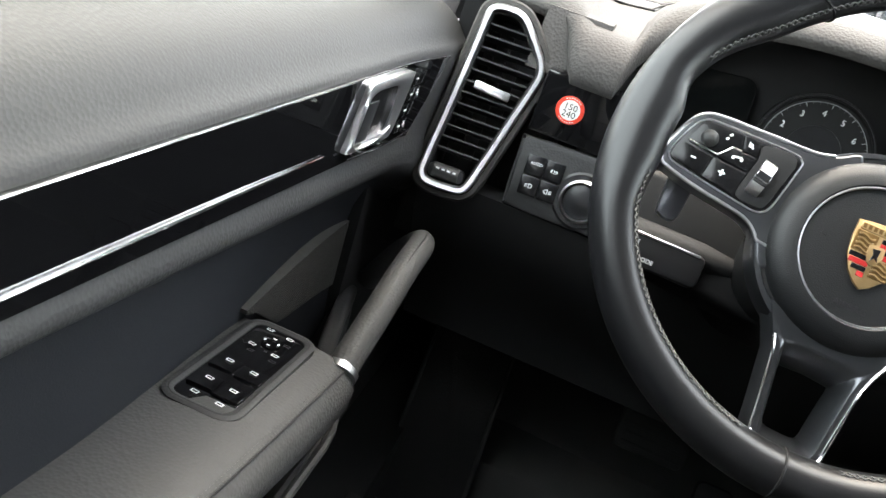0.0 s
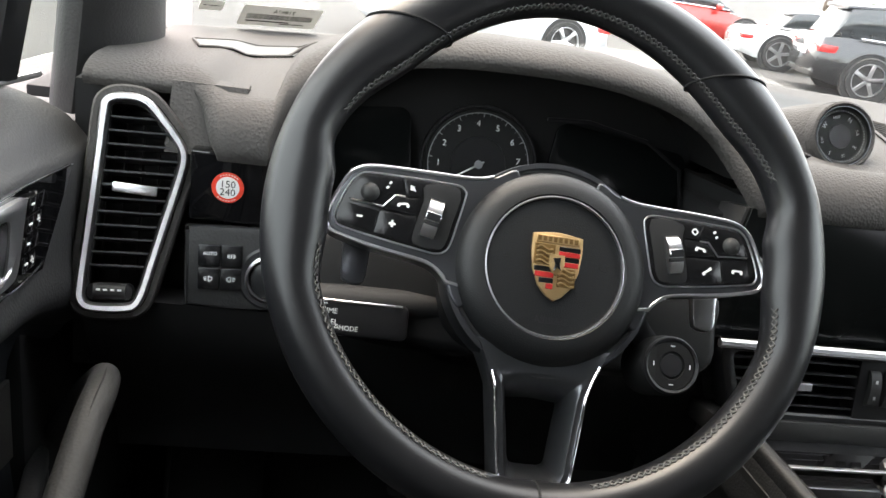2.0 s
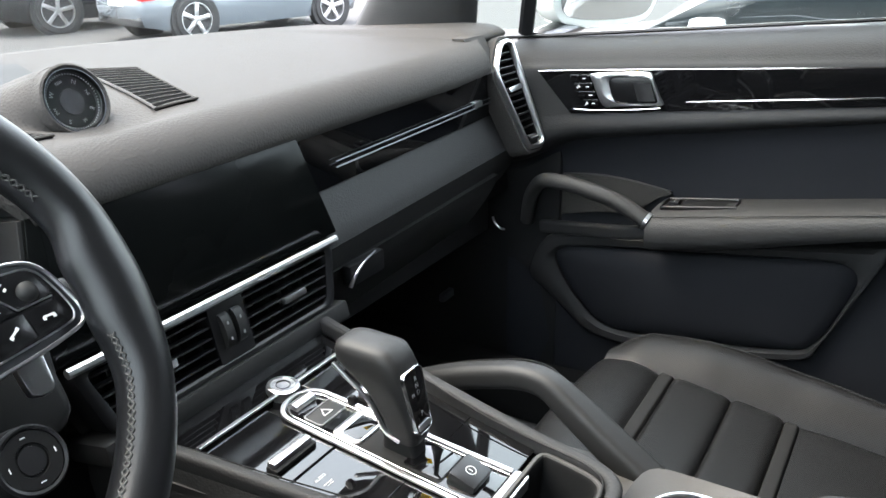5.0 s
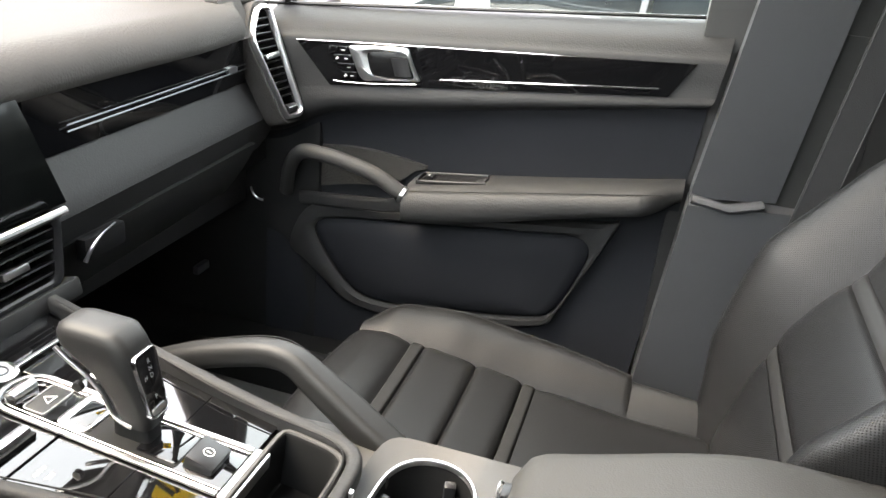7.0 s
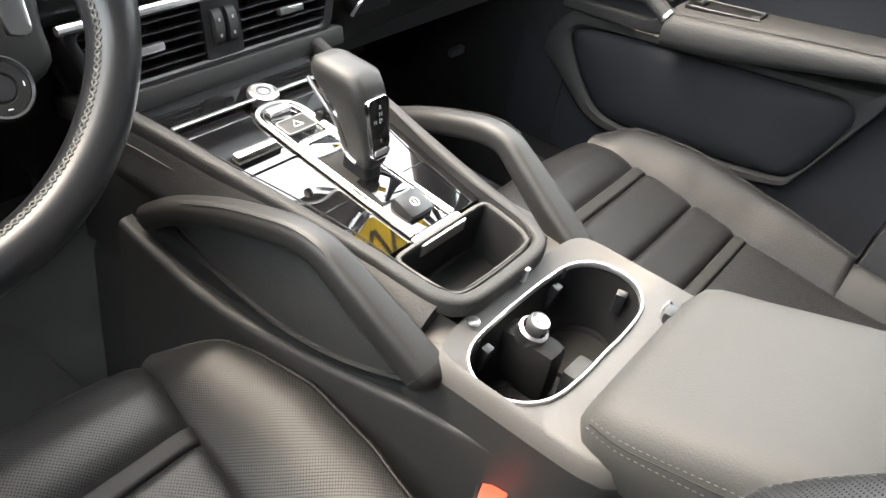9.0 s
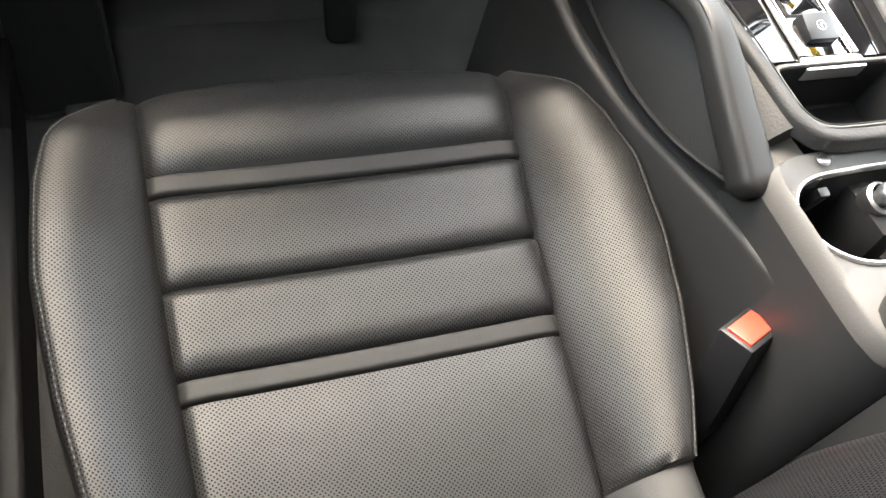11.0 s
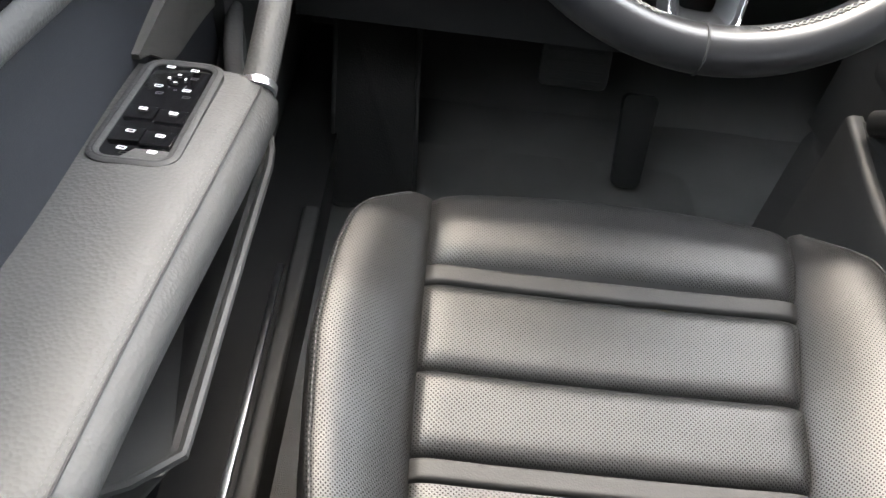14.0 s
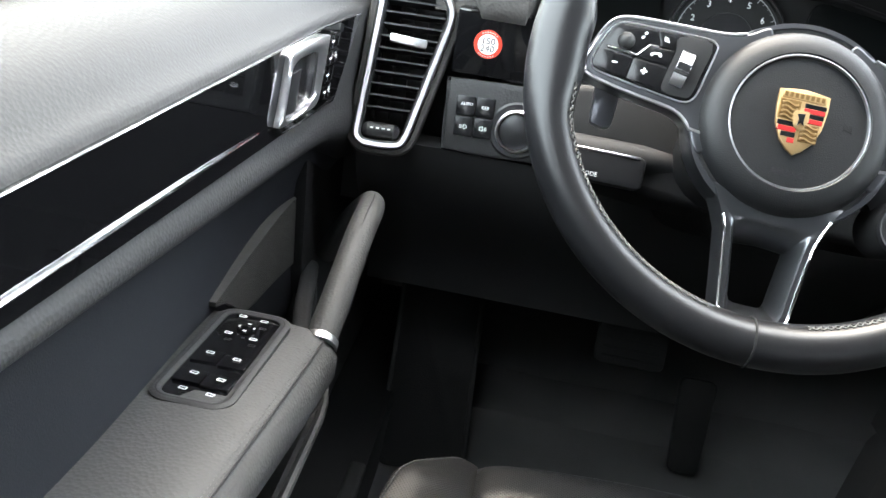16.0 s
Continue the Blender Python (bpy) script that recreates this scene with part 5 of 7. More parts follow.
    q2 = frame_at(mid, (1, 0, 0), (0, 1, -0.13))
    so = [(x, y) for x, y in smooth_outline([(-0.0300, -0.040), (-0.0265, -0.0500), (-0.018, -0.0550), (-0.004, -0.0570), (0.008, -0.0560), (0.0175, -0.0510), (0.0225, -0.042), (0.027, -0.015), (0.032, 0.018), (0.0350, 0.036), (0.0345, 0.0465), (0.029, 0.0535), (0.018, 0.0565), (0.0, 0.0575), (-0.016, 0.0570), (-0.0245, 0.0520), (-0.0285, 0.043), (-0.0292, 0.020), (-0.0297, -0.015)], 4)]
    if s > 0:
        so = [(-x, y) for x, y in so][::-1]
    if s < 0:
        so = rounded(0.056, 0.134, 0.015, 6, 0.0012, -0.0040)
        si = inset(so, 0.0075)
        sp = part("switch_bezel", bezel(so, si, -0.004, 0.003, q2, 0.001), DOORSKIN, d, "grey surround of the window switches")
        part("bezel_groove", bezel(inset(so, 0.0036), inset(so, 0.0046), 0.0, 0.0031, q2, 0.0001), DARK, sp)
        part("switch_plate", slab(si, -0.004, 0.0012, q2, 0.0005), PIANO, sp)
        def sym(x, y, a):
            return [(x, y + 0.0012, 0.0050, 0.0006, a), (x, y - 0.0012, 0.0050, 0.0008, a), (x - 0.0024, y, 0.0007, 0.0024, a), (x + 0.0024, y, 0.0007, 0.0020, a - 15)]
        for x, y in ((-0.0085, -0.0125), (0.0115, -0.0145), (-0.0080, -0.0405), (0.0115, -0.0425)):
            part("window_switch", box(x - 0.0095, x + 0.0095, y - 0.0075, y + 0.0085, -0.002, 0.0022, 0.0008, q2 @ Matrix.Rotation(radians(-1.5), 4, "X")), PIANO, sp, "black window switch")
        items = []
        for x, y in ((-0.0073, 0.0500), (0.0098, 0.0480), (-0.0077, 0.0221), (0.0118, 0.0194), (-0.0079, -0.0088), (0.0119, -0.0112), (-0.0070, -0.0365), (0.0121, -0.0390), (-0.0059, -0.0560), (0.0127, -0.0575)):
            items += sym(x, y, -6)
        items += [(0.0015 + 0.0055 * math.cos(a), 0.0346 + 0.0055 * math.sin(a), 0.0026, 0.0014, math.degrees(a) + 90) for a in (0, math.pi / 2, math.pi, 3 * math.pi / 2)]
        bars(items, q2 @ Matrix.Translation((0, 0, 0.0032)), WHITE, sp, "switch_symbol", "white switch symbols", 0.0002)
        part("mirror_joystick", lathe([(0.0075, 0.0), (0.0072, 0.0018), (0.005, 0.0024), (0.0001, 0.0025)], q2 @ Matrix.Translation((0.0015, 0.0346, 0)), 20), PIANO, sp)
    else:
        o2 = smooth_outline([(0.012, 0.052), (-0.026, 0.052), (-0.032, 0.04), (-0.028, -0.05), (-0.020, -0.056), (0.012, -0.056), (0.016, -0.04), (0.016, 0.04)], 3)
        part("tray", bezel(o2, inset(o2, 0.0035) if sum(a[0] * b[1] - b[0] * a[1] for a, b in zip(o2, o2[1:])) > 0 else inset(o2, -0.0035), -0.002, 0.004, q2, 0.001), SATIN, d, "small switch tray")
        part("tray_floor", slab(o2, -0.001, 0.0008, q2, 0.0003), DARK, d)
        part("window_switch", box(-0.016, 0.004, 0.028, 0.044, 0.0, 0.006, 0.002, q2), SATIN, d)
        bars([(-0.006, 0.036, 0.010, 0.0016, 0)], q2 @ Matrix.Translation((0, 0, 0.006)), WHITE, d, "switch_symbol", high=0.0002)
    # silver ferrule and pull handle
    low_grip = -0.010 if s > 0 else 0.0
    fer = Vector((s * 0.668, -0.050, armz(-0.05) - 0.010))
    grip = spline([fer, fer + Vector((-s * 0.002, 0.045, 0.024)), (s * 0.665, 0.048, 0.540 + low_grip), (s * 0.666, 0.088, 0.5445 + low_grip), (s * 0.676, 0.125, 0.529), (s * 0.698, 0.155, 0.494), (s * 0.726, 0.175, 0.44)], 7)
    g = part("pull_handle", tube(grip, lambda t: 0.0125 - 0.001 * t, 20, 1.0), LEATHER, d, "round leather pull handle")
    part("ferrule", tube([fer + Vector((0, -0.002, -0.001)), fer + Vector((0, 0.003, 0.0012))], 0.0142, 24), ALU, d, "silver ring")
    part("grip_seam", tube([p + Vector((-s * 0.002, 0, 0.0131 - 0.001 * k / len(grip) - 0.001)) for k, p in enumerate(grip[:36])], 0.0008, 5), DARK, g)
    # mesh of the door loudspeaker
    part("speaker_mesh", sheet(lambda u, v: (s * (0.7465 - 0.004 * math.sin(math.pi * u)), -0.062 + 0.225 * u, 0.518 - (0.004 + 0.040 * ease(0, 0.3, u) + 0.035 * u) * (1 - v) + 0.012 * math.sin(math.pi * u)), 12, 6, (s * 0.01, 0, 0)), MESH, d, "fine dotted loudspeaker cover")
    # lower pocket: open at the top on the driver's door, a smooth bin front on the other
    def pocket(u, v):
        y = 0.150 - 0.50 * u
        top = 0.418 + 0.006 * math.sin(math.pi * u)
        bot = lerp(((0, 0.400), (0.12, 0.350), (0.24, 0.290), (0.36, 0.276), (0.6, 0.285), (0.85, 0.310), (0.93, 0.345), (1, 0.405)), u)
        bulge = ease(0.0, 0.42, u) * (1 - 0.9 * ease(0.93, 1.0, u))
        return (s * (0.738 - 0.076 * bulge * (0.45 + 0.55 * v)), y, bot + (top - bot) * v)
    if s < 0:
        part("pocket_cover", sheet(pocket, 36, 12, (s * 0.008, 0, 0)), PLASTIC, d, "bulging dark door pocket")
        part("pocket_lip", tube([Vector(pocket(u, 1.0)) for u in (k / 24 for k in range(25))], 0.0040, 8), PLASTIC, d)
        low = spline([(s * 0.735, 0.150, 0.43), (s * 0.727, 0.128, 0.400), (s * 0.722, 0.085, 0.345), (s * 0.721, 0.030, 0.283), (s * 0.720, -0.03, 0.270), (s * 0.720, -0.15, 0.279), (s * 0.720, -0.275, 0.305), (s * 0.722, -0.318, 0.350), (s * 0.724, -0.350, 0.440), (s * 0.726, -0.385, 0.492)], 6)
        part("pocket_border", bar(low, 0.007, 0.006, 0.005, (s, 0, 0)), PLASTIC, d, "raised border of the door pocket")
    else:
        front = smooth_outline([(0.122, 0.380), (0.110, 0.398), (0.080, 0.407), (0.0, 0.419), (-0.12, 0.434), (-0.25, 0.449), (-0.305, 0.455), (-0.331, 0.449), (-0.340, 0.430), (-0.333, 0.400), (-0.315, 0.352), (-0.296, 0.318), (-0.270, 0.303), (-0.15, 0.284), (-0.05, 0.272), (0.010, 0.270), (0.045, 0.280), (0.075, 0.306), (0.105, 0.345)], 4)
        rim_out = smooth_outline([(0.168, 0.345), (0.140, 0.412), (0.085, 0.432), (0.0, 0.440), (-0.12, 0.452), (-0.25, 0.468), (-0.345, 0.482), (-0.366, 0.487), (-0.377, 0.487), (-0.362, 0.450), (-0.333, 0.385), (-0.305, 0.322), (-0.280, 0.290), (-0.15, 0.262), (-0.05, 0.250), (0.005, 0.247), (0.060, 0.258), (0.100, 0.288), (0.138, 0.318)], 4)
        Q = Matrix(((0, 0, -1, 0.738), (1, 0, 0, 0), (0, 1, 0, 0), (0, 0, 0, 1)))
        bin_front = lambda k, z: [Q @ Vector((-0.10 + (x + 0.10) * k, 0.36 + (y - 0.36) * k, z)) for x, y in front]
        part("pocket_cover", loft([bin_front(1.0, 0.004), bin_front(0.975, 0.011), bin_front(0.90, 0.017), bin_front(0.6, 0.024), bin_front(0.2, 0.026)]), INSERT, d, "smooth dark pocket front", angle=60)
        part("pocket_border", bezel(rim_out, front, -0.004, 0.017, Q, 0.006), DOORSKIN, d, "raised border of the door pocket")
    if s < 0:
        part("bottle_holder", box(-0.744, -0.682, -0.204, -0.190, 0.345, 0.388, 0.004), DOORSKIN, d, "bottle holder wall in the door pocket")
        part("bottle_step", box(-0.744, -0.690, -0.238, -0.2045, 0.330, 0.352, 0.003), DOORSKIN, d)
        part("bottle_bar", box(-0.744, -0.684, -0.258, -0.2385, 0.345, 0.392, 0.006), DOORSKIN, d, "rounded bar of the bottle holder")
    part("lower_strut", bar(spline([(s * 0.672, -0.058, 0.478), (s * 0.690, -0.02, 0.462), (s * 0.712, 0.05, 0.447), (s * 0.735, 0.15, 0.430)], 6), 0.008, 0.011, 0.006), DOORSKIN, d, "strut under the pull handle")
    # window sill strip
    part("window_strip", tube([(s * 0.776, 0.30 - 0.80 * t, 0.7565 - SLOPE * (0.30 - 0.80 * t)) for t in (k / 10 for k in range(11))], 0.003, 6), ALU if s < 0 else SATIN, d)
    return d


door(-1)
door(1)


def pillar(s):
    """The centre pillar with its belt."""
    p = thing("pillar_centre", "dark grey centre pillar trim", "pillar", kind="structure", at=(s * 0.72, -0.55, 0.1))
    up = sheet(lambda u, v: (s * (0.690 + 0.045 * u * (1 - v) + 0.02 * v), -0.466 - 0.12 * u - 0.075 * v, 0.560 + 0.62 * v), 8, 12, (s * 0.05, 0, 0))
    part("upper_trim", up, PILLARSKIN, p)
    lo = sheet(lambda u, v: (s * (0.672 + 0.05 * u), -0.430 - 0.035 * v - 0.19 * u, 0.12 + 0.435 * v), 8, 10, (s * 0.06, 0, 0))
    part("lower_trim", lo, PILLARSKIN, p)
    part("step", tube([(s * 0.684, -0.468, 0.562), (s * 0.69, -0.52, 0.553), (s * 0.703, -0.565, 0.563)], 0.011, 10, 0.6), PILLARSKIN, p)
    part("pillar_core", box(min(s * 0.742, s * 0.80), max(s * 0.742, s * 0.80), -0.68, -0.44, 0.08, 0.98, 0.004), PLASTIC, p)
    b = thing("seat_belt", "black webbing seat belt hanging by the pillar", "seat belt", "seat belts", at=(s * 0.68, -0.6, 0.4))
    part("webbing", sheet(lambda u, v: (s * (0.672 + 0.004 * u), -0.585 - 0.045 * u - 0.085 * v, 0.45 + 0.62 * v), 6, 12, (s * 0.002, 0, 0)), BELT, b)
    for u in (0.05, 0.95):
        part("selvedge", tube([(s * (0.6715 + 0.004 * u), -0.585 - 0.045 * u - 0.085 * v, 0.45 + 0.62 * v) for v in (k / 12 for k in range(13))], 0.0009, 5), BELT, b, "woven belt edge")


pillar(-1)
pillar(1)

# ---- seats ----


def seat(name, place, label, back_y=-0.452):
    """A sports seat, built for the driver's place, then set at place."""
    t = thing(name, label, "seat", "front seats", at=(-0.38, -0.25, 0.10))
    P = place

    def cz(y):
        return lerp(((-0.60, 0.335), (-0.40, 0.340), (-0.257, 0.354), (-0.105, 0.377), (-0.06, 0.384), (-0.03, 0.380), (-0.012, 0.366), (0.0, 0.33)), y)

    def xl(y):
        return -0.530 + 0.006 * ease(-0.2, -0.45, y)

    def xr(y):
        return lerp(((-0.60, -0.280), (-0.418, -0.265), (-0.279, -0.249), (-0.191, -0.241), (-0.10, -0.227), (-0.03, -0.216), (0.0, -0.213)), y)

    def insert(nm, y0, y1, mt, puff, n, front=False, lab=""):
        def f(u, v):
            y = y0 + (y1 - y0) * v
            x = xl(y) + (xr(y) - xl(y)) * u
            sag = -0.002 * (1 - (2 * u - 1) ** 2) + 0.004 * (abs(2 * u - 1) ** 8)
            roll = -0.0075 * (abs(2 * u - 1) ** 16)
            edge = puff * (1 - abs(2 * v - 1) ** (10 if puff < 0.0035 else 7))
            z = cz(y) + sag + roll + edge
            return P @ Vector((x, y, z))
        return part(nm, sheet(f, 40, n, (P.to_3x3() @ Vector((0, 0, -0.05)))), mt, t, lab, angle=75)

    def nose(u, v):
        # the front roll, from the first seam over the edge and down
        a = v
        if a < 0.45:
            y = -0.098 + 0.070 * (a / 0.45)
            z = cz(y) + 0.006 * (1 - abs(2 * min(a / 0.45, 0.5) - 1) ** 4)
        else:
            b = (a - 0.45) / 0.55 * math.pi / 2
            y = -0.028 + 0.024 * math.sin(b)
            z = cz(-0.028) + 0.006 - 0.11 * (1 - math.cos(b))
        x = xl(y) + (xr(y) - xl(y)) * u
        bulge = 0.016 * (1 - (2 * u - 1) ** 2)
        return P @ Vector((x, y + bulge * v, z - 0.0075 * abs(2 * u - 1) ** 16 + 0.004 * (1 - (2 * u - 1) ** 2)))
    part("cushion_nose", sheet(nose, 40, 24, P.to_3x3() @ Vector((0, -0.02, -0.03))), PERF, t, "perforated front roll of the cushion", angle=75)
    insert("cushion_strip", -0.1165, -0.0995, STRIP, 0.0030, 12, lab="smooth leather strip")
    insert("cushion_panel", -0.1905, -0.1180, PERF, 0.0045, 14)
    insert("cushion_panel", -0.2565, -0.1925, PERF, 0.0055, 14)
    insert("cushion_strip", -0.2745, -0.2580, STRIP, 0.0030, 12, lab="smooth leather strip")
    insert("cushion_panel", -0.5600, -0.2760, PERF, 0.004, 24)

    def bolster(side, y0, y1, mt, nm, bulk=1.0):
        rows = []
        n = 44
        for i in range(n + 1):
            v = i / n
            y = y0 + (y1 - y0) * v
            seam = xl(y) if side < 0 else xr(y)
            # plan outline: rounded at the front corner
            if side < 0:
                out = lerp(((-0.60, -0.560), (-0.40, -0.580), (-0.345, -0.593), (-0.27, -0.607), (-0.185, -0.616), (-0.11, -0.612), (-0.07, -0.603), (-0.045, -0.588), (-0.030, -0.570), (-0.020, -0.552)), y)
            else:
                out = lerp(((-0.60, -0.215), (-0.40, -0.196), (-0.35, -0.172), (-0.28, -0.146), (-0.222, -0.132), (-0.15, -0.127), (-0.095, -0.136), (-0.06, -0.150), (-0.042, -0.163), (-0.030, -0.182), (-0.022, -0.203)), y)
            rise = bulk * lerp(((-0.60, 0.036), (-0.30, 0.036), (-0.15, 0.030), (-0.06, 0.014), (-0.02, 0.000)), y)
            base = cz(min(y, -0.03))
            drop = 0.14
            w = out - seam
            sec = []
            for k in range(15):
                q = k / 14
                if q < 0.62:
                    a = q / 0.62
                    sec.append((seam + w * (0.02 + 0.86 * a), base - 0.006 + (rise + 0.006) * math.sin(a * math.pi * 0.56) ** 0.9))
                else:
                    a = (q - 0.62) / 0.38 * math.pi / 2
                    top = base - 0.006 + (rise + 0.006) * math.sin(math.pi * 0.56) ** 0.9
                    sec.append((seam + w * (0.88 + 0.12 * math.sin(a)), top - 0.006 - (drop) * (1 - math.cos(a)) + 0.006 * math.cos(a)))
            rows.append([Vector((x, y, z)) for x, z in sec])
        bm = sheet(lambda u, v: P @ rows[round(v * n)][round(u * 14)], 14, n, P.to_3x3() @ Vector((-side * 0.03, -0.01, -0.05)))
        b = part(nm, bm, mt, t, "perforated side bolster" if mt is PERF else "smooth leather corner", angle=75)
        return b, [P @ (r[8] * 0.35 + r[9] * 0.65) for r in rows]
    for side in (-1, 1):
        b, line = bolster(side, -0.395, -0.020, PERF, "cushion_bolster")
        stitches([p + Vector((0, 0, 0.0012)) for p in line], 0.0032, 0.0020, 0.0004, RIMTHREAD, b)
        part("piping", tube([p + Vector((0, 0, 0.0)) for p in line], 0.0010, 5), DARK, b)
        bolster(side, -0.57, -0.397, SMOOTH, "cushion_corner", 0.8)
    part("seat_base", box(-0.58, -0.17, -0.55, -0.05, 0.13, 0.30, 0.02, P), PLASTIC, t)
    part("seat_rail", box(-0.55, -0.52, -0.60, -0.03, 0.09, 0.14, 0.003, P), PLASTIC, t)
    part("seat_rail", box(-0.24, -0.21, -0.60, -0.03, 0.09, 0.14, 0.003, P), PLASTIC, t)

    # backrest: local frame u across, h up the back, n out of it
    lean = radians(26)
    Bk = P @ frame_at((-0.38, back_y, 0.350), (-1, 0, 0), (0, -math.sin(lean), math.cos(lean)))

    def back(nm, h0, h1, mt, puff, n):
        def f(u, v):
            h = h0 + (h1 - h0) * v
            hw = lerp(((0, 0.125), (0.15, 0.140), (0.35, 0.150), (0.6, 0.140)), h)
            z = 0.030 * math.exp(-((h - 0.16) / 0.13) ** 2) + puff * (1 - abs(2 * v - 1) ** 5) - 0.008 * abs(2 * u - 1) ** 14
            return Bk @ Vector(((2 * u - 1) * hw, h, z))
        part(nm, sheet(f, 24, n, Bk.to_3x3() @ Vector((0, 0, -0.06))), mt, t, angle=75)
    back("back_panel", 0.0, 0.130, PERF, 0.004, 14)
    back("back_strip", 0.1315, 0.150, SMOOTH, 0.0012, 5)
    back("back_panel", 0.1515, 0.255, PERF, 0.004, 14)
    back("back_strip", 0.2565, 0.275, SMOOTH, 0.0012, 5)
    back("back_panel", 0.2765, 0.42, PERF, 0.004, 14)
    back("back_head", 0.4215, 0.66, SMOOTH, 0.012, 16)
    for side in (-1, 1):
        for nm, h0, h1, mt in (("back_bolster", -0.02, 0.42, PERF), ("back_shoulder", 0.4215, 0.62, SMOOTH)):
            rows, n = [], 40
            for i in range(n + 1):
                h = h0 + (h1 - h0) * i / n
                seam = lerp(((0, 0.125), (0.15, 0.140), (0.35, 0.150), (0.6, 0.140)), h)
                out = lerp(((-0.02, 0.19), (0.08, 0.222), (0.25, 0.245), (0.42, 0.235), (0.52, 0.205), (0.62, 0.15)), h)
                rise = lerp(((-0.02, 0.02), (0.08, 0.060), (0.22, 0.085), (0.36, 0.065), (0.50, 0.02), (0.62, 0.0)), h)
                lum = 0.030 * math.exp(-((h - 0.16) / 0.13) ** 2)
                sec = []
                for k in range(15):
                    q = k / 14
                    if q < 0.62:
                        a = q / 0.62
                        sec.append((seam + (out - seam) * (0.02 + 0.86 * a), lum - 0.006 + (rise - lum * 0.5) * math.sin(a * math.pi * 0.56)))
                    else:
                        a = (q - 0.62) / 0.38 * math.pi / 2
                        top = lum - 0.006 + (rise - lum * 0.5) * math.sin(math.pi * 0.56)
                        sec.append((seam + (out - seam) * (0.88 + 0.12 * math.sin(a)), top - 0.13 * (1 - math.cos(a))))
                rows.append([Vector((side * x, h, z)) for x, z in sec])
            b = part(nm, sheet(lambda u, v: Bk @ rows[round(v * n)][round(u * 14)], 14, n, Bk.to_3x3() @ Vector((-side * 0.03, 0, -0.05))), mt, t, "perforated backrest bolster" if mt is PERF else "", angle=75)
            stitches([Bk @ (r[8] * 0.35 + r[9] * 0.65) + Vector((0, 0, 0.0008)) for r in rows], 0.0032, 0.0020, 0.0004, RIMTHREAD, b, up=Bk.to_3x3() @ Vector((0, 0, 1)))
    part("back_shell", loft([[Bk @ Vector((0.2 * sc * math.cos(a), h, -0.09 + 0.05 * math.sin(a))) for a in (2 * math.pi * j / 24 for j in range(24))] for h, sc in ((-0.03, 0.9), (0.2, 1.1), (0.45, 1.1), (0.66, 0.8))]), PLASTIC, t)
    return t


seat("driver_seat", Matrix.Identity(4), "black perforated leather sports seat of the driver")
seat("passenger_seat", Matrix.Translation((-0.050, -0.042, -0.022)) @ Matrix.Diagonal((-1, 1, 1, 1)), "black perforated leather sports seat of the passenger", -0.505)


def buckle():
    b = thing("belt_buckle", "black seat belt buckle with a red release button", "buckle", at=(-0.128, -0.33, 0.35))
    q = frame_at((-0.132, -0.325, 0.405), (0.9, 0.35, -0.1), (0.05, -0.1, 1)) @ Matrix.Rotation(radians(-18), 4, "X")
    part("body", box(-0.0205, 0.0205, -0.11, 0.0, -0.015, 0.015, 0.004, q), SATIN, b)
    part("release_button", box(-0.0165, 0.0165, -0.004, 0.0022, -0.0105, 0.0105, 0.002, q), REDPLASTIC, b, "red release button")
    part("stalk", box(-0.010, 0.010, -0.22, -0.09, -0.006, 0.006, 0.003, q), PLASTIC, b)
    for k in range(3):
        bars([(0, -0.02 - 0.02 * k, 0.02, 0.002, 0)], q @ Matrix.Translation((0, 0, 0.012)), PLASTIC, b, "grip_rib")


buckle()

# ---- centre console ----


def pz(y):
    """Height of the sloping console plate."""
    return 0.513 + 0.10 * y


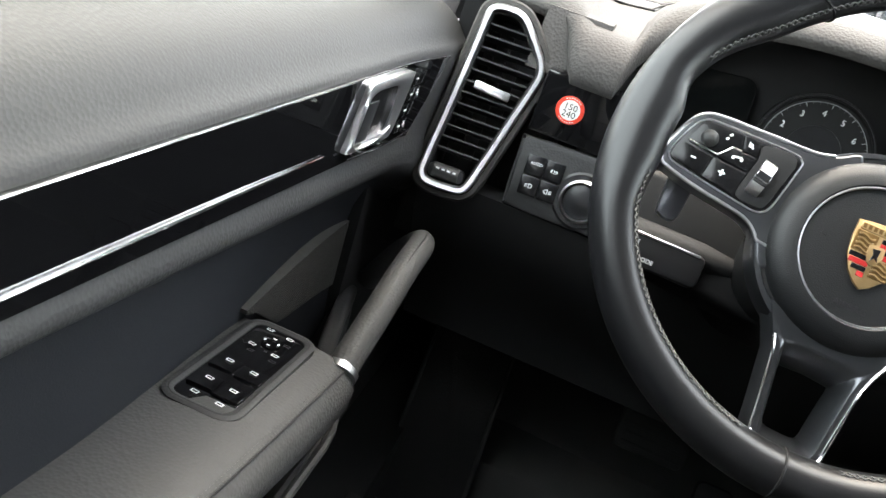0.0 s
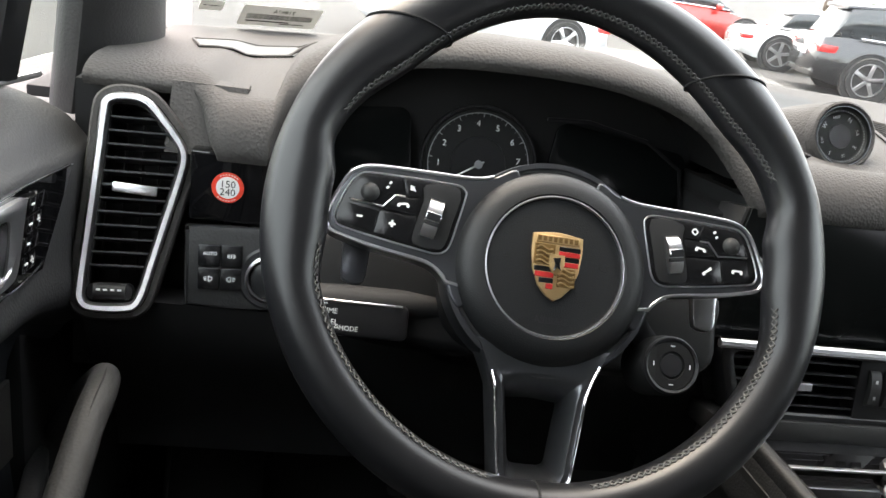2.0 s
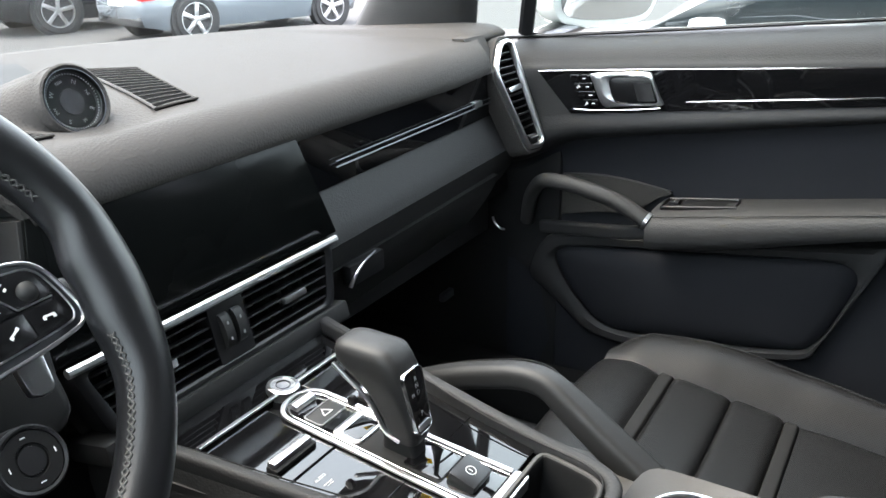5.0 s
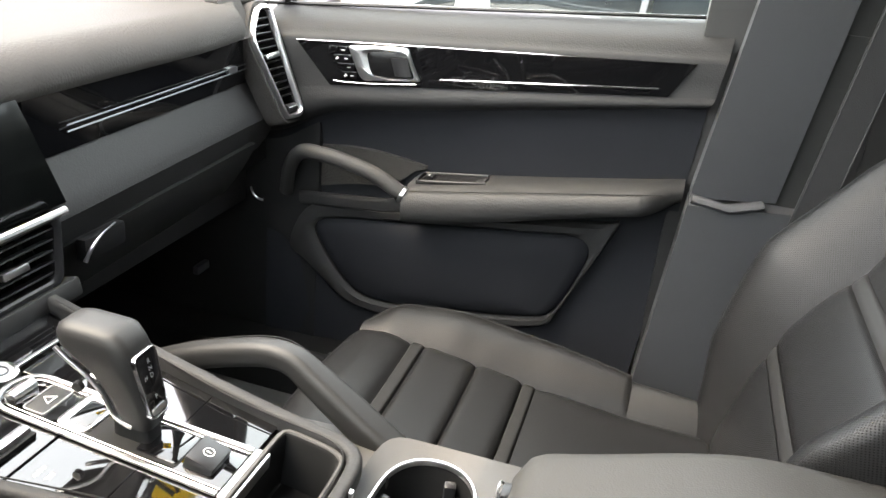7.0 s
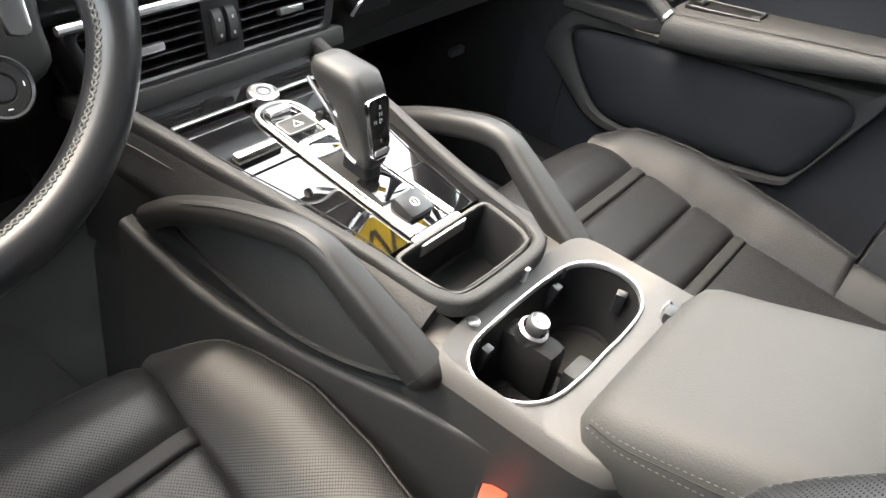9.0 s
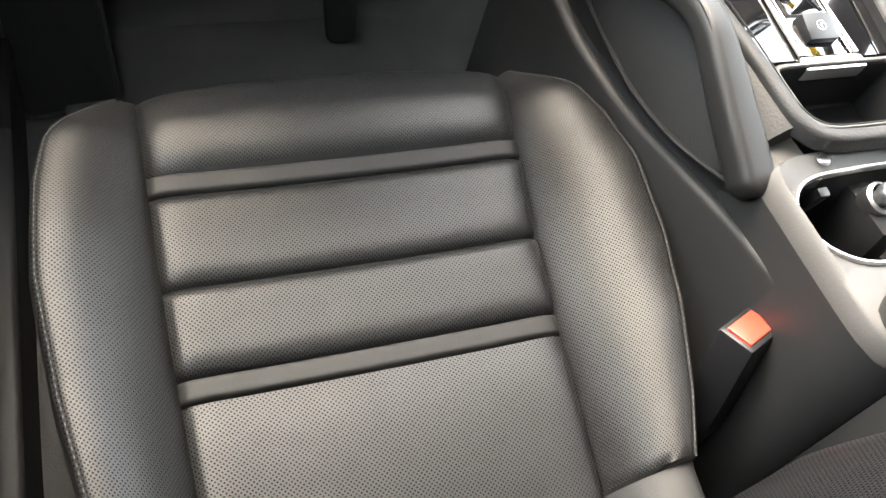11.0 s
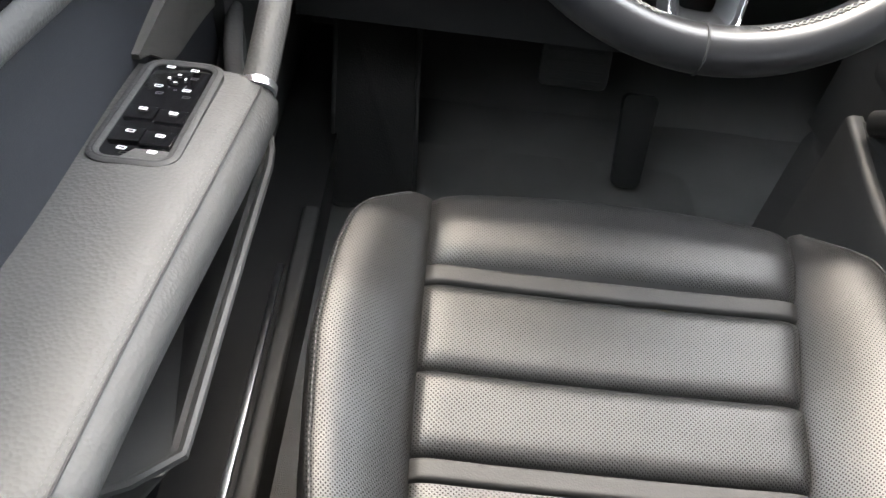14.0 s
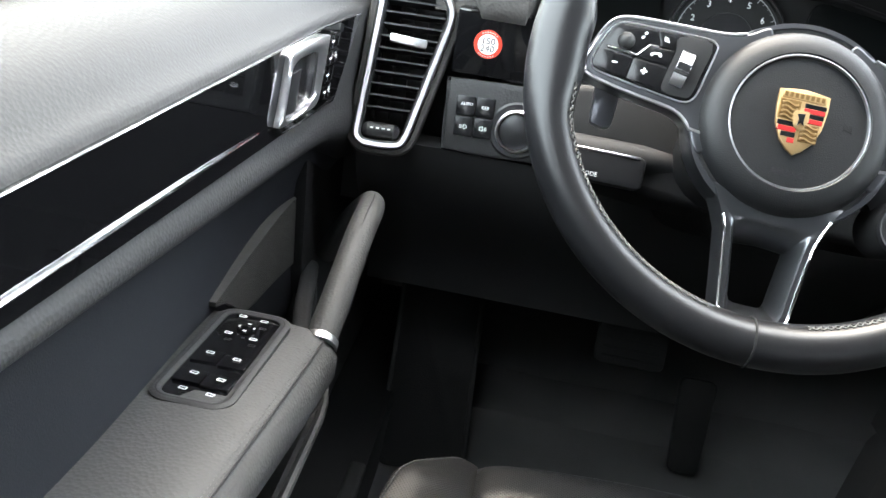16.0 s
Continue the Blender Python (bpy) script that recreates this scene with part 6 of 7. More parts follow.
def console():
    c = thing("centre_console", "sloping centre console with glossy black control panels", "console", at=(0, -0.1, 0.1))
    # body: cross-sections from the dash to behind the armrest
    rings = []
    for i in range(49):
        y = 0.15 - 0.95 * i / 48
        top = pz(y) - 0.010 if y > -0.235 else 0.486 - 0.010 * ease(-0.30, -0.24, y)
        hw = lerp(((-0.80, 0.09), (-0.235, 0.076), (-0.15, 0.081), (-0.05, 0.098), (0.03, 0.112), (0.10, 0.126), (0.15, 0.142)), y)
        dip = 0.060 if y < -0.158 else 0.004
        wide = lerp(((-0.80, 0.108), (-0.25, 0.109), (-0.05, 0.120), (0.05, 0.126), (0.15, 0.136)), y)
        crest = 0.372 + 0.06 * ease(-0.10, -0.24, y)
        half = [(wide + 0.012, 0.09), (wide + 0.010, 0.25), (wide + 0.006, crest - 0.012), (wide + 0.001, crest), (hw + 0.004, crest + 0.010), (hw + 0.002, max(top - 0.045, crest + 0.014)), (hw + 0.004, top - 0.024), (hw + 0.003, top - 0.006), (hw - 0.006, top), (0.062, top), (0.060, top - dip)]
        rings.append([Vector((x - 0.007, y, z)) for x, z in half] + [Vector((-x - 0.007, y, z)) for x, z in half[::-1]])
    keep = [r for r in rings if r[0].y > -0.226]
    part("front_body", loft(keep), PLASTIC, c, "dark console side", angle=50)
    N = frame_at((-0.0065, 0, 0.513), (1, 0, 0), (0, 1, 0.10))

    # leather rails along both edges of the plate, meeting round the tray
    half = [(0.121, 0.115), (0.110, 0.060), (0.100, 0.0), (0.0905, -0.050), (0.082, -0.100), (0.0745, -0.150), (0.0710, -0.185), (0.0680, -0.207), (0.0600, -0.2225), (0.0460, -0.2295), (0.020, -0.2315)]
    rail = spline([(-0.008 - x, y, pz(y) + 0.002) for x, y in half] + [(-0.008 + x, y, pz(y) + 0.002) for x, y in half[::-1]], 6)
    part("edge_rail", bar(rail, 0.0065, 0.009, 0.005), DOORSKIN, c, "grained leather edge round the panel")
    for s in (-1, 1):
        def skirt(u, v):
            y = 0.110 - 0.325 * u
            x0 = lerp([(b, a) for a, b in half[::-1]], y) + 0.003
            x1 = lerp(((-0.24, 0.098), (-0.19, 0.104), (-0.12, 0.113), (0.0, 0.117), (0.06, 0.124), (0.12, 0.136)), y)
            z1 = lerp(((-0.24, 0.470), (-0.15, 0.462), (0.0, 0.462), (0.12, 0.480)), y)
            return (-0.008 + s * (x0 + (x1 - x0) * v), y, pz(y) + 0.004 + (z1 - pz(y) - 0.004) * v ** 1.6)
        part("side_slope", sheet(skirt, 30, 10, (-s * 0.004, 0, -0.012)), DOORSKIN, c, "grained slope beside the control panel", angle=70)
    part("edge_line", tube([p + (Vector((0, -0.09, p.z)) - Vector((p.x, p.y, p.z))).normalized() * 0.0092 + Vector((0, 0, 0.0075)) for p in rail], 0.0007, 6), DARK, c)
    # glossy panels
    def strip_x(y):
        return lerp(((-0.16, 0.029), (0.05, 0.026), (0.075, 0.022)), y)
    def side_x(y):
        return lerp(((-0.16, 0.066), (-0.10, 0.0735), (0.0, 0.0895), (0.075, 0.101), (0.11, 0.110)), y)
    for s in (-1, 1):
        for nm, y0, y1 in (("glass_panel", -0.152, -0.085), ("glass_panel", -0.0845, -0.0145), ("glass_panel", -0.0125, 0.066), ("front_panel", 0.075, 0.118)):
            o = [(s * strip_x(y0), y0), (s * side_x(y0), y0), (s * side_x(y1), y1), (s * (strip_x(y1) if nm == "glass_panel" else 0.0), y1)]
            if nm == "front_panel":
                o[0] = (0.0, y0)
            part(nm, slab(o, -0.012, -0.001 if nm == "glass_panel" else -0.004, N, 0.0008), PIANO, c, "glossy black touch panel", smooth=False)
    part("cross_line", bar([N @ Vector((-0.098 + 0.196 * t, 0.0720, 0.0012)) for t in (i / 8 for i in range(9))], 0.0022, 0.0012, 0.0005), ALU, c, "bright cross strip")
    # middle strip with bright edges
    so = [(-0.0285, -0.150), (-0.0255, 0.034), (-0.022, 0.048), (-0.012, 0.0565), (0.012, 0.0565), (0.022, 0.048), (0.0255, 0.034), (0.0285, -0.150)]
    st = part("middle_strip", slab(so, -0.01, 0.0008, N, 0.001), PIANO, c, "raised middle strip")
    for hw, hh, off in ((0.0020, 0.0014, 0.0), (0.0007, 0.0008, 0.0052)):
        left = [(-0.0280 + 0.0028 * t + off, -0.150 + 0.184 * t) for t in (k / 12 for k in range(12))]
        arc = [((0.0252 - off) * math.cos(a), 0.034 + (0.0245 - off) * math.sin(a) ** 0.75) for a in (math.pi * (1 - k / 28) for k in range(29)) if math.sin(a) >= 0]
        path = left + arc + [(-x, y) for x, y in left[::-1]]
        part("bright_edge", bar([N @ Vector((x, y, 0.0016)) for x, y in path], hw, hh, 0.0006), ALU if off == 0 else CHROME, st, "bright metal edge rail")
    bt = part("parking_tab", slab(rounded(0.064, 0.014, 0.004, 4, 0, -0.158), -0.01, 0.0025, N, 0.002), ALU, c, "satin silver tab")
    # hazard switch and roller
    part("hazard_switch", slab(rounded(0.034, 0.019, 0.003, 3, 0.0015, 0.021), 0.0, 0.0018, N, 0.0008), PLASTIC, st, "hazard light switch")
    part("hazard_frame", bezel(rounded(0.036, 0.021, 0.003, 3, 0.0015, 0.021), rounded(0.034, 0.019, 0.0025, 3, 0.0015, 0.021), 0.0, 0.0022, N, 0.0004), GREYINK, st)
    tri = [N @ Vector((0.0015 + 0.0065 * math.sin(2 * math.pi * j / 3), 0.0200 + 0.0055 * math.cos(2 * math.pi * j / 3), 0.0024)) for j in range(3)]
    part("hazard_triangle", tube([a.lerp(b, t) for a, b in zip(tri, tri[1:] + tri[:1]) for t in (0, 0.33, 0.66)], 0.0005, 5, 1.0, True), PAPER, st, "pale warning triangle")
    part("roller", loft([[N @ Vector((x, 0.0465 + 0.006 * math.cos(a), 0.0015 + 0.005 * math.sin(a))) for a in (2 * math.pi * j / 16 for j in range(16))] for x in (-0.0125, -0.0115, 0.0115, 0.0125)]), ALU, st, "ribbed silver roller")
    # shifter gate
    part("gate", slab(rounded(0.040, 0.094, 0.004, 3, 0.001, -0.062), 0.0, 0.0016, N, 0.0005), DARK, st)
    part("gate_frame", bezel(rounded(0.042, 0.030, 0.006, 4, 0.002, -0.016), rounded(0.032, 0.019, 0.004, 4, 0.002, -0.018), 0.0, 0.0035, N, 0.001), ALU, st, "silver frame before the lever")
    part("gate_plate", slab(rounded(0.036, 0.024, 0.004, 4, 0.002, -0.017), 0.0, 0.0022, N, 0.0005), PIANO, st)
    part("gate_cover", slab(rounded(0.036, 0.036, 0.003, 3, 0.002, -0.090), 0.0, 0.0024, N, 0.0006), PIANO, st, "glossy cover behind the lever")
    part("brake_switch", box(-0.014, 0.016, -0.0125, 0.0125, -0.006, 0.0075, 0.003, N @ Matrix.Translation((0, -0.1245, 0.002)) @ Matrix.Rotation(radians(12), 4, "X")), SATIN, st, "parking brake switch")
    bars([(0.001 + 0.0042 * math.cos(radians(a)), -0.1245 + 0.0042 * math.sin(radians(a)), 0.0016, 0.0006, a + 90) for a in range(0, 360, 24)] + [(0.001, -0.1245, 0.0008, 0.004, 0)], N @ Matrix.Translation((0, -0.1245, 0.002)) @ Matrix.Rotation(radians(12), 4, "X") @ Matrix.Translation((0, 0.1245, 0.0075)), WHITE, st, "brake_mark", high=0.0002)
    # silver toggle on the left panel, and its twin
    for s in (-1, 1):
        part("toggle", box(-0.023, 0.023, -0.0045, 0.0045, -0.001, 0.008, 0.003, N @ Matrix.Translation((s * 0.060, 0.008, 0.0)) @ Matrix.Rotation(radians(0), 4, "Z")), ALU, c, "silver toggle switch")
        part("toggle_foot", box(-0.024, 0.024, -0.006, 0.006, -0.002, 0.003, 0.001, N @ Matrix.Translation((s * 0.060, 0.006, 0.0))), DARK, c)
        lettering("AUTO", 0.0046, N @ Matrix.Translation((s * 0.066, -0.028, -0.0009)), WHITE, c, "touch_word", depth=0.00005)
        bars([(s * 0.066, -0.036, 0.010, 0.0012, 0), (s * 0.066, -0.0385, 0.007, 0.0010, 0)], N @ Matrix.Translation((0, 0, -0.001)), GREYINK, c, "touch_mark", high=0.0001)
    # storage tray behind the panel: walls and floor
    half = [(0.0575, -0.1685), (0.0540, -0.1645), (0.030, -0.164)]
    rear = [(0.0565, -0.185), (0.0540, -0.2035), (0.0500, -0.2115), (0.0430, -0.2155), (0.020, -0.2170)]
    tray = smooth_outline([(-x, y) for x, y in half] + half[::-1] + rear + [(-x, y) for x, y in rear[::-1]], 3)[::-1]
    if sum(a[0] * b[1] - b[0] * a[1] for a, b in zip(tray, tray[1:] + tray[:1])) < 0:
        tray = tray[::-1]
    part("tray_wall", bezel(inset(tray, -0.006), tray, -0.055, 0.003, N, 0.003), COLUMNBLACK, c, "black wall of the storage tray")
    part("tray_rim", bezel(inset(tray, -0.0065), inset(tray, -0.0015), -0.004, 0.0046, N, 0.0015), DECK, c, "rim of the storage tray")
    part("tray_floor", slab(inset(tray, -0.004), -0.058, -0.050, N, 0.001), COLUMNBLACK, c)
    part("tray_tab", box(-0.003, 0.003, -0.2415, -0.2295, -0.006, 0.008, 0.001, N @ Matrix.Translation((0.016, 0.0, 0))), ALU, c, "small silver latch tab")
    part("rivet", lathe([(0.0055, 0), (0.0045, 0.002), (0.0001, 0.0022)], Matrix.Translation((-0.060, -0.2385, 0.4815)), 14), ALU, c)

    # cup holders: a bright ringed well in the rear deck
    half = [(0.1015, -0.2885), (0.0940, -0.2650), (0.072, -0.2505), (0.034, -0.2467), (0.0, -0.2462), (-0.034, -0.2467), (-0.072, -0.2505), (-0.0940, -0.2650), (-0.1015, -0.2885)]
    rear = [(-0.0935, -0.3110), (-0.071, -0.3262), (-0.035, -0.3305), (0.0, -0.3302), (0.035, -0.3305), (0.071, -0.3262), (0.0935, -0.3110)]
    well = smooth_outline([(x - 0.007, y) for x, y in half + rear], 4)
    if sum(a[0] * b[1] - b[0] * a[1] for a, b in zip(well, well[1:] + well[:1])) < 0:
        well = well[::-1]
    k = len(well)
    outer = []
    for x, y in well:
        a = math.atan2(y + 0.29, x)
        b = 0.058 if math.sin(a) > 0 else 0.120
        r = 1 / (abs(math.cos(a) / 0.108) ** 7 + abs(math.sin(a) / b) ** 7) ** (1 / 7)
        outer.append((r * math.cos(a), -0.29 + r * math.sin(a)))
    Z = Matrix.Identity(4)
    lv = lambda q, z: [Vector((x, y, z)) for x, y in q]
    fore = lambda k: [(x * k, y + 0.055 * ease(-0.27, -0.24, y) * ease(0.078, 0.098, abs(x))) for x, y in outer]
    wide = fore(1.13)
    part("rear_deck", loft([lv(well, 0.476), lv(outer, 0.4835), lv([(x * 1.04, y) for x, y in outer], 0.480), lv(fore(1.075), 0.466)], True, False), DECK, c, "grained deck round the cup holders", angle=50)
    part("rear_side", loft([lv(fore(1.075), 0.466), lv(fore(1.09), 0.43), lv(fore(1.12), 0.30), lv(wide, 0.09)], True, False), PLASTIC, c, "dark side of the console", angle=50)
    part("well_ring", bezel(inset(well, -0.0006), inset(well, 0.0024), 0.474, 0.4795, Z, 0.0010), ALU, c, "bright ring of the cup holders")
    part("well_wall", loft([lv(inset(well, 0.0015), 0.478), lv(inset(well, 0.004), 0.43), lv(inset(well, 0.010), 0.405)], True, False), COLUMNBLACK, c)
    part("well_floor", slab(inset(well, 0.006), 0.398, 0.406, Z, 0.001), COLUMNBLACK, c)
    for x in (-0.05, 0.05):
        part("cup_floor", lathe([(0.037, 0.406), (0.036, 0.410), (0.031, 0.410), (0.030, 0.407), (0.0001, 0.407)], Matrix.Translation((x, -0.292, 0)), 28), RUBBER, c)
    part("well_bridge", box(-0.030, -0.003, -0.300, -0.246, 0.405, 0.462, 0.010), COLUMNBLACK, c, "black post of the power socket")
    part("well_flap", box(-0.012, 0.020, -0.332, -0.302, 0.405, 0.440, 0.006), PLASTIC, c, "dark flap between the cups")
    for x, y, a in ((-0.062, -0.256, 0), (0.045, -0.254, 0), (0.083, -0.300, -75), (0.030, -0.330, 180), (-0.065, -0.328, 180)):
        part("cup_clip", box(-0.005, 0.005, -0.004, 0.004, -0.022, 0.006, 0.002, Matrix.Translation((x, y, 0.462)) @ Matrix.Rotation(radians(a), 4, "Z") @ Matrix.Rotation(radians(12), 4, "X")), SATIN, c, "spring clip")
    sk = Matrix.Translation((-0.017, -0.270, 0.4655)) @ Matrix.Rotation(radians(16), 4, "X") @ Matrix.Diagonal((0.86, 0.86, 0.86, 1))
    sock = part("power_socket", lathe([(0.015, -0.01), (0.0155, 0.004), (0.0125, 0.006), (0.0115, 0.002)], sk, 28, False), ALU, c, "chrome power socket ring")
    part("socket_plug", lathe([(0.0085, -0.01), (0.0085, 0.007), (0.0108, 0.009), (0.0108, 0.0165), (0.0095, 0.0185), (0.0078, 0.0180), (0.0065, 0.0155), (0.0001, 0.0150)], sk, 24), ALU, sock, "chrome cigarette lighter plug")
    bars([(0, 0.002, 0.006, 0.0014, 20), (0.001, -0.002, 0.006, 0.0014, 20)], sk @ Matrix.Translation((0, 0, 0.0150)), DARK, sock, "plug_mark", high=0.0004)

    # padded grab handles
    for s in (-1, 1):
        A = lambda a, y, z: (-0.005 + s * a, y, z)
        pts = spline([A(0.132, 0.066, 0.446), A(0.129, 0.030, 0.4715), A(0.1265, -0.030, 0.501), A(0.125, -0.085, 0.5205), A(0.1240, -0.115, 0.5275), A(0.1225, -0.138, 0.5255), A(0.1200, -0.160, 0.5135), A(0.1160, -0.195, 0.4920), A(0.1120, -0.2300, 0.4710), A(0.1110, -0.2400, 0.4650)], 6)
        g = part("grab_handle", bar(pts, lambda t: 0.0125 + 0.0035 * ease(0.5, 0.85, t), lambda t: 0.0120 + 0.002 * ease(0.5, 0.85, t), 0.0085), SMOOTH, c, "smooth leather grab handle", angle=60)
        part("grip_seam", tube([p + Vector((s * 0.010, 0, 0.0115)) for p in pts[8:52]], 0.0006, 5), DARK, g)
        end = pts[-1] - pts[-4]
        tip = end.normalized()
        part("handle_foot", bar([pts[-1] + tip * (-0.004 + 0.014 * k / 6) for k in range(7)], lambda t: 0.0168 * math.sqrt(1.001 - (0.88 * t) ** 2), lambda t: 0.0146 * math.sqrt(1.001 - (0.80 * t) ** 2), 0.009), SMOOTH, g, "rounded foot of the handle")
        # deck shoulder between the tray's rail and the handle
        part("deck_shoulder", sheet(lambda u, v: A(0.062 + (0.034 + 0.024 * ease(0.1, 0.5, v)) * u, -0.252 + 0.140 * v, 0.4770 - 0.006 * v - 0.003 * u * u), 6, 14, (0, 0, -0.01)), DECK, c)
        # the leaf-shaped pad that closes the handle, a dark channel, and the ledge of the console side
        border = spline([A(0.128, 0.058, 0.450), A(0.1330, 0.010, 0.441), A(0.1350, -0.050, 0.434), A(0.1345, -0.110, 0.431), A(0.1300, -0.170, 0.438), A(0.1230, -0.222, 0.453), A(0.1180, -0.244, 0.462)], 6)
        ledge = spline([A(0.150, 0.090, 0.430), A(0.144, 0.000, 0.408), A(0.137, -0.070, 0.403), A(0.130, -0.140, 0.409), A(0.122, -0.210, 0.420), A(0.115, -0.280, 0.430), A(0.110, -0.340, 0.436)], 6)

        def on(line, t):
            k = min(int(t * (len(line) - 1)), len(line) - 2)
            return line[k].lerp(line[k + 1], t * (len(line) - 1) - k)
        if s < 0:
            part("side_pad", sheet(lambda u, v: on(pts, u).lerp(on(border, u), v) + Vector((-s * 0.006 + s * 0.004 * math.sin(math.pi * v), 0, 0)), 40, 10, (-s * 0.006, 0, 0)), DOORSKIN, c, "grained pad under the handle", angle=70)
        part("pad_border", tube([p + Vector((-s * 0.003, 0, 0)) for p in border], 0.0022, 6), SMOOTH, c)
        part("channel", sheet(lambda u, v: on(border, u).lerp(on(ledge, u), v) + Vector((-s * (0.005 + 0.006 * math.sin(math.pi * v)), 0, 0)), 40, 6, (-s * 0.006, 0, 0)), DARK, c)

        def flank(u, v):
            p = on(ledge, u)
            if v < 0.25:
                a = v / 0.25 * math.pi / 2
                return p + Vector((s * 0.007 * math.sin(a) - s * 0.007, 0, 0.006 * math.cos(a)))
            d = (v - 0.25) / 0.75
            return p + Vector((s * 0.004 * d, 0, -0.16 * d))
        part("side_ledge", sheet(flank, 44, 16, (-s * 0.008, 0, 0)), PLASTIC, c, "rounded ledge of the console side", angle=60)
    return c


console()


def volume_knob():
    k = thing("volume_knob", "round silver-topped rotary knob on the console", "knob", at=(0.007, 0.076, 0.51))
    q = Matrix.Translation((0.004, 0.078, 0.508)) @ Matrix.Rotation(radians(6), 4, "X")
    part("base", lathe([(0.0165, -0.004), (0.0165, 0.004), (0.015, 0.006)], q, 32), SATIN, k)
    part("grip", lathe([(0.0152, 0.004), (0.0158, 0.012), (0.0150, 0.0150), (0.0120, 0.0160), (0.0112, 0.0150)], q, 40, False), ALU, k, "knurled metal ring")
    part("cap", lathe([(0.0115, 0.010), (0.0112, 0.0152), (0.0001, 0.0150)], q, 32), ALU, k)
    part("cap_ring", lathe([(0.0072, 0.0150), (0.0070, 0.0158), (0.0060, 0.0158), (0.0058, 0.0150)], q, 28, False), DARKMETAL, k)


volume_knob()


def gear_lever():
    g = thing("gear_lever", "black leather gear selector with silver trim", "gear lever", at=(0, -0.07, 0.51))
    cx = -0.004
    part("stem", loft([[Vector((cx + x * w, -0.062 + y * d, z)) for x, y in rounded(2, 2, 0.4, 4)] for z, w, d in ((0.500, 0.0105, 0.017), (0.512, 0.0105, 0.016), (0.536, 0.0115, 0.015))]), DARK, g)
    # knob: a wedge that widens and reaches forward towards its crown
    secs = []
    for z, y0, y1, w in ((0.521, -0.0800, -0.0530, 0.0125), (0.526, -0.0815, -0.0530, 0.0130), (0.540, -0.0800, -0.0480, 0.0140), (0.554, -0.0770, -0.0405, 0.0155), (0.566, -0.0745, -0.0305, 0.0172), (0.576, -0.0722, -0.0170, 0.0188), (0.585, -0.0700, -0.0060, 0.0196), (0.5925, -0.0662, -0.0045, 0.0192), (0.5995, -0.0610, -0.0070, 0.0185), (0.6025, -0.0540, -0.0130, 0.0140), (0.6040, -0.0460, -0.0220, 0.0070)):
        yc, hd = (y0 + y1) / 2, (y1 - y0) / 2
        secs.append([Vector((cx + x * w, yc + y * hd, z + 0.03 * (y * hd))) for x, y in rounded(2, 2, 0.5, 7)])
    knob = part("knob", loft(secs), SMOOTH, g, "rounded leather knob", angle=60)
    for s in (-1, 1):
        edge = spline([(cx + s * 0.0182, -0.007, 0.5825), (cx + s * 0.0178, -0.018, 0.5735), (cx + s * 0.0160, -0.032, 0.5620), (cx + s * 0.0145, -0.0425, 0.5490), (cx + s * 0.0130, -0.052, 0.529), (cx + s * 0.0128, -0.066, 0.5225)], 6)
        part("silver_line", bar(edge, 0.0016, 0.0016, 0.0008, (s, 0, 0)), ALU, knob, "silver edge line")
    part("front_insert", sheet(lambda u, v: (cx + (2 * u - 1) * (0.010 + 0.004 * v), -0.0525 + 0.012 * v, 0.5265 + 0.030 * v), 6, 8, (0, -0.004, 0.004)), SATIN, knob, "dark insert under the front")
    q = frame_at((cx, -0.0768, 0.5580), (1, 0, 0), (0, 0.21, 0.97))
    fo, fi = rounded(0.0275, 0.056, 0.006, 4, 0, 0, 0.22), rounded(0.0252, 0.0535, 0.005, 4, 0, 0, 0.22)
    part("display_frame", bezel(fo, fi, -0.006, 0.0016, q, 0.0005), CHROME, knob)
    part("display", slab(fi, -0.006, 0.0010, q, 0.0004), PIANO, knob, "black gear display")
    for ch, y in (("R", 0.0185), ("N", 0.0125), ("D", 0.0065)):
        lettering(ch, 0.0058, q @ Matrix.Translation((0.002, y, 0.0011)), GREYINK, knob, "gear_letter", depth=0.00005)
    lettering("M", 0.0050, q @ Matrix.Translation((-0.005, 0.0065, 0.0011)), GREYINK, knob, "gear_letter", depth=0.00005)
    lettering("P", 0.0052, q @ Matrix.Translation((0.001, -0.0115, 0.0011)), GREYINK, knob, "gear_letter", depth=0.00005)
    part("park_button", slab(rounded(0.017, 0.0055, 0.002, 3, 0, -0.0215), 0.0, 0.0022, q, 0.0006), ALU, knob)
    part("side_button", lathe([(0.0045, 0), (0.0042, 0.004), (0.0001, 0.0045)], frame_at((cx - 0.0175, -0.026, 0.553), (0, -1, 0), (0, 0, 1)), 16), SATIN, knob)


gear_lever()


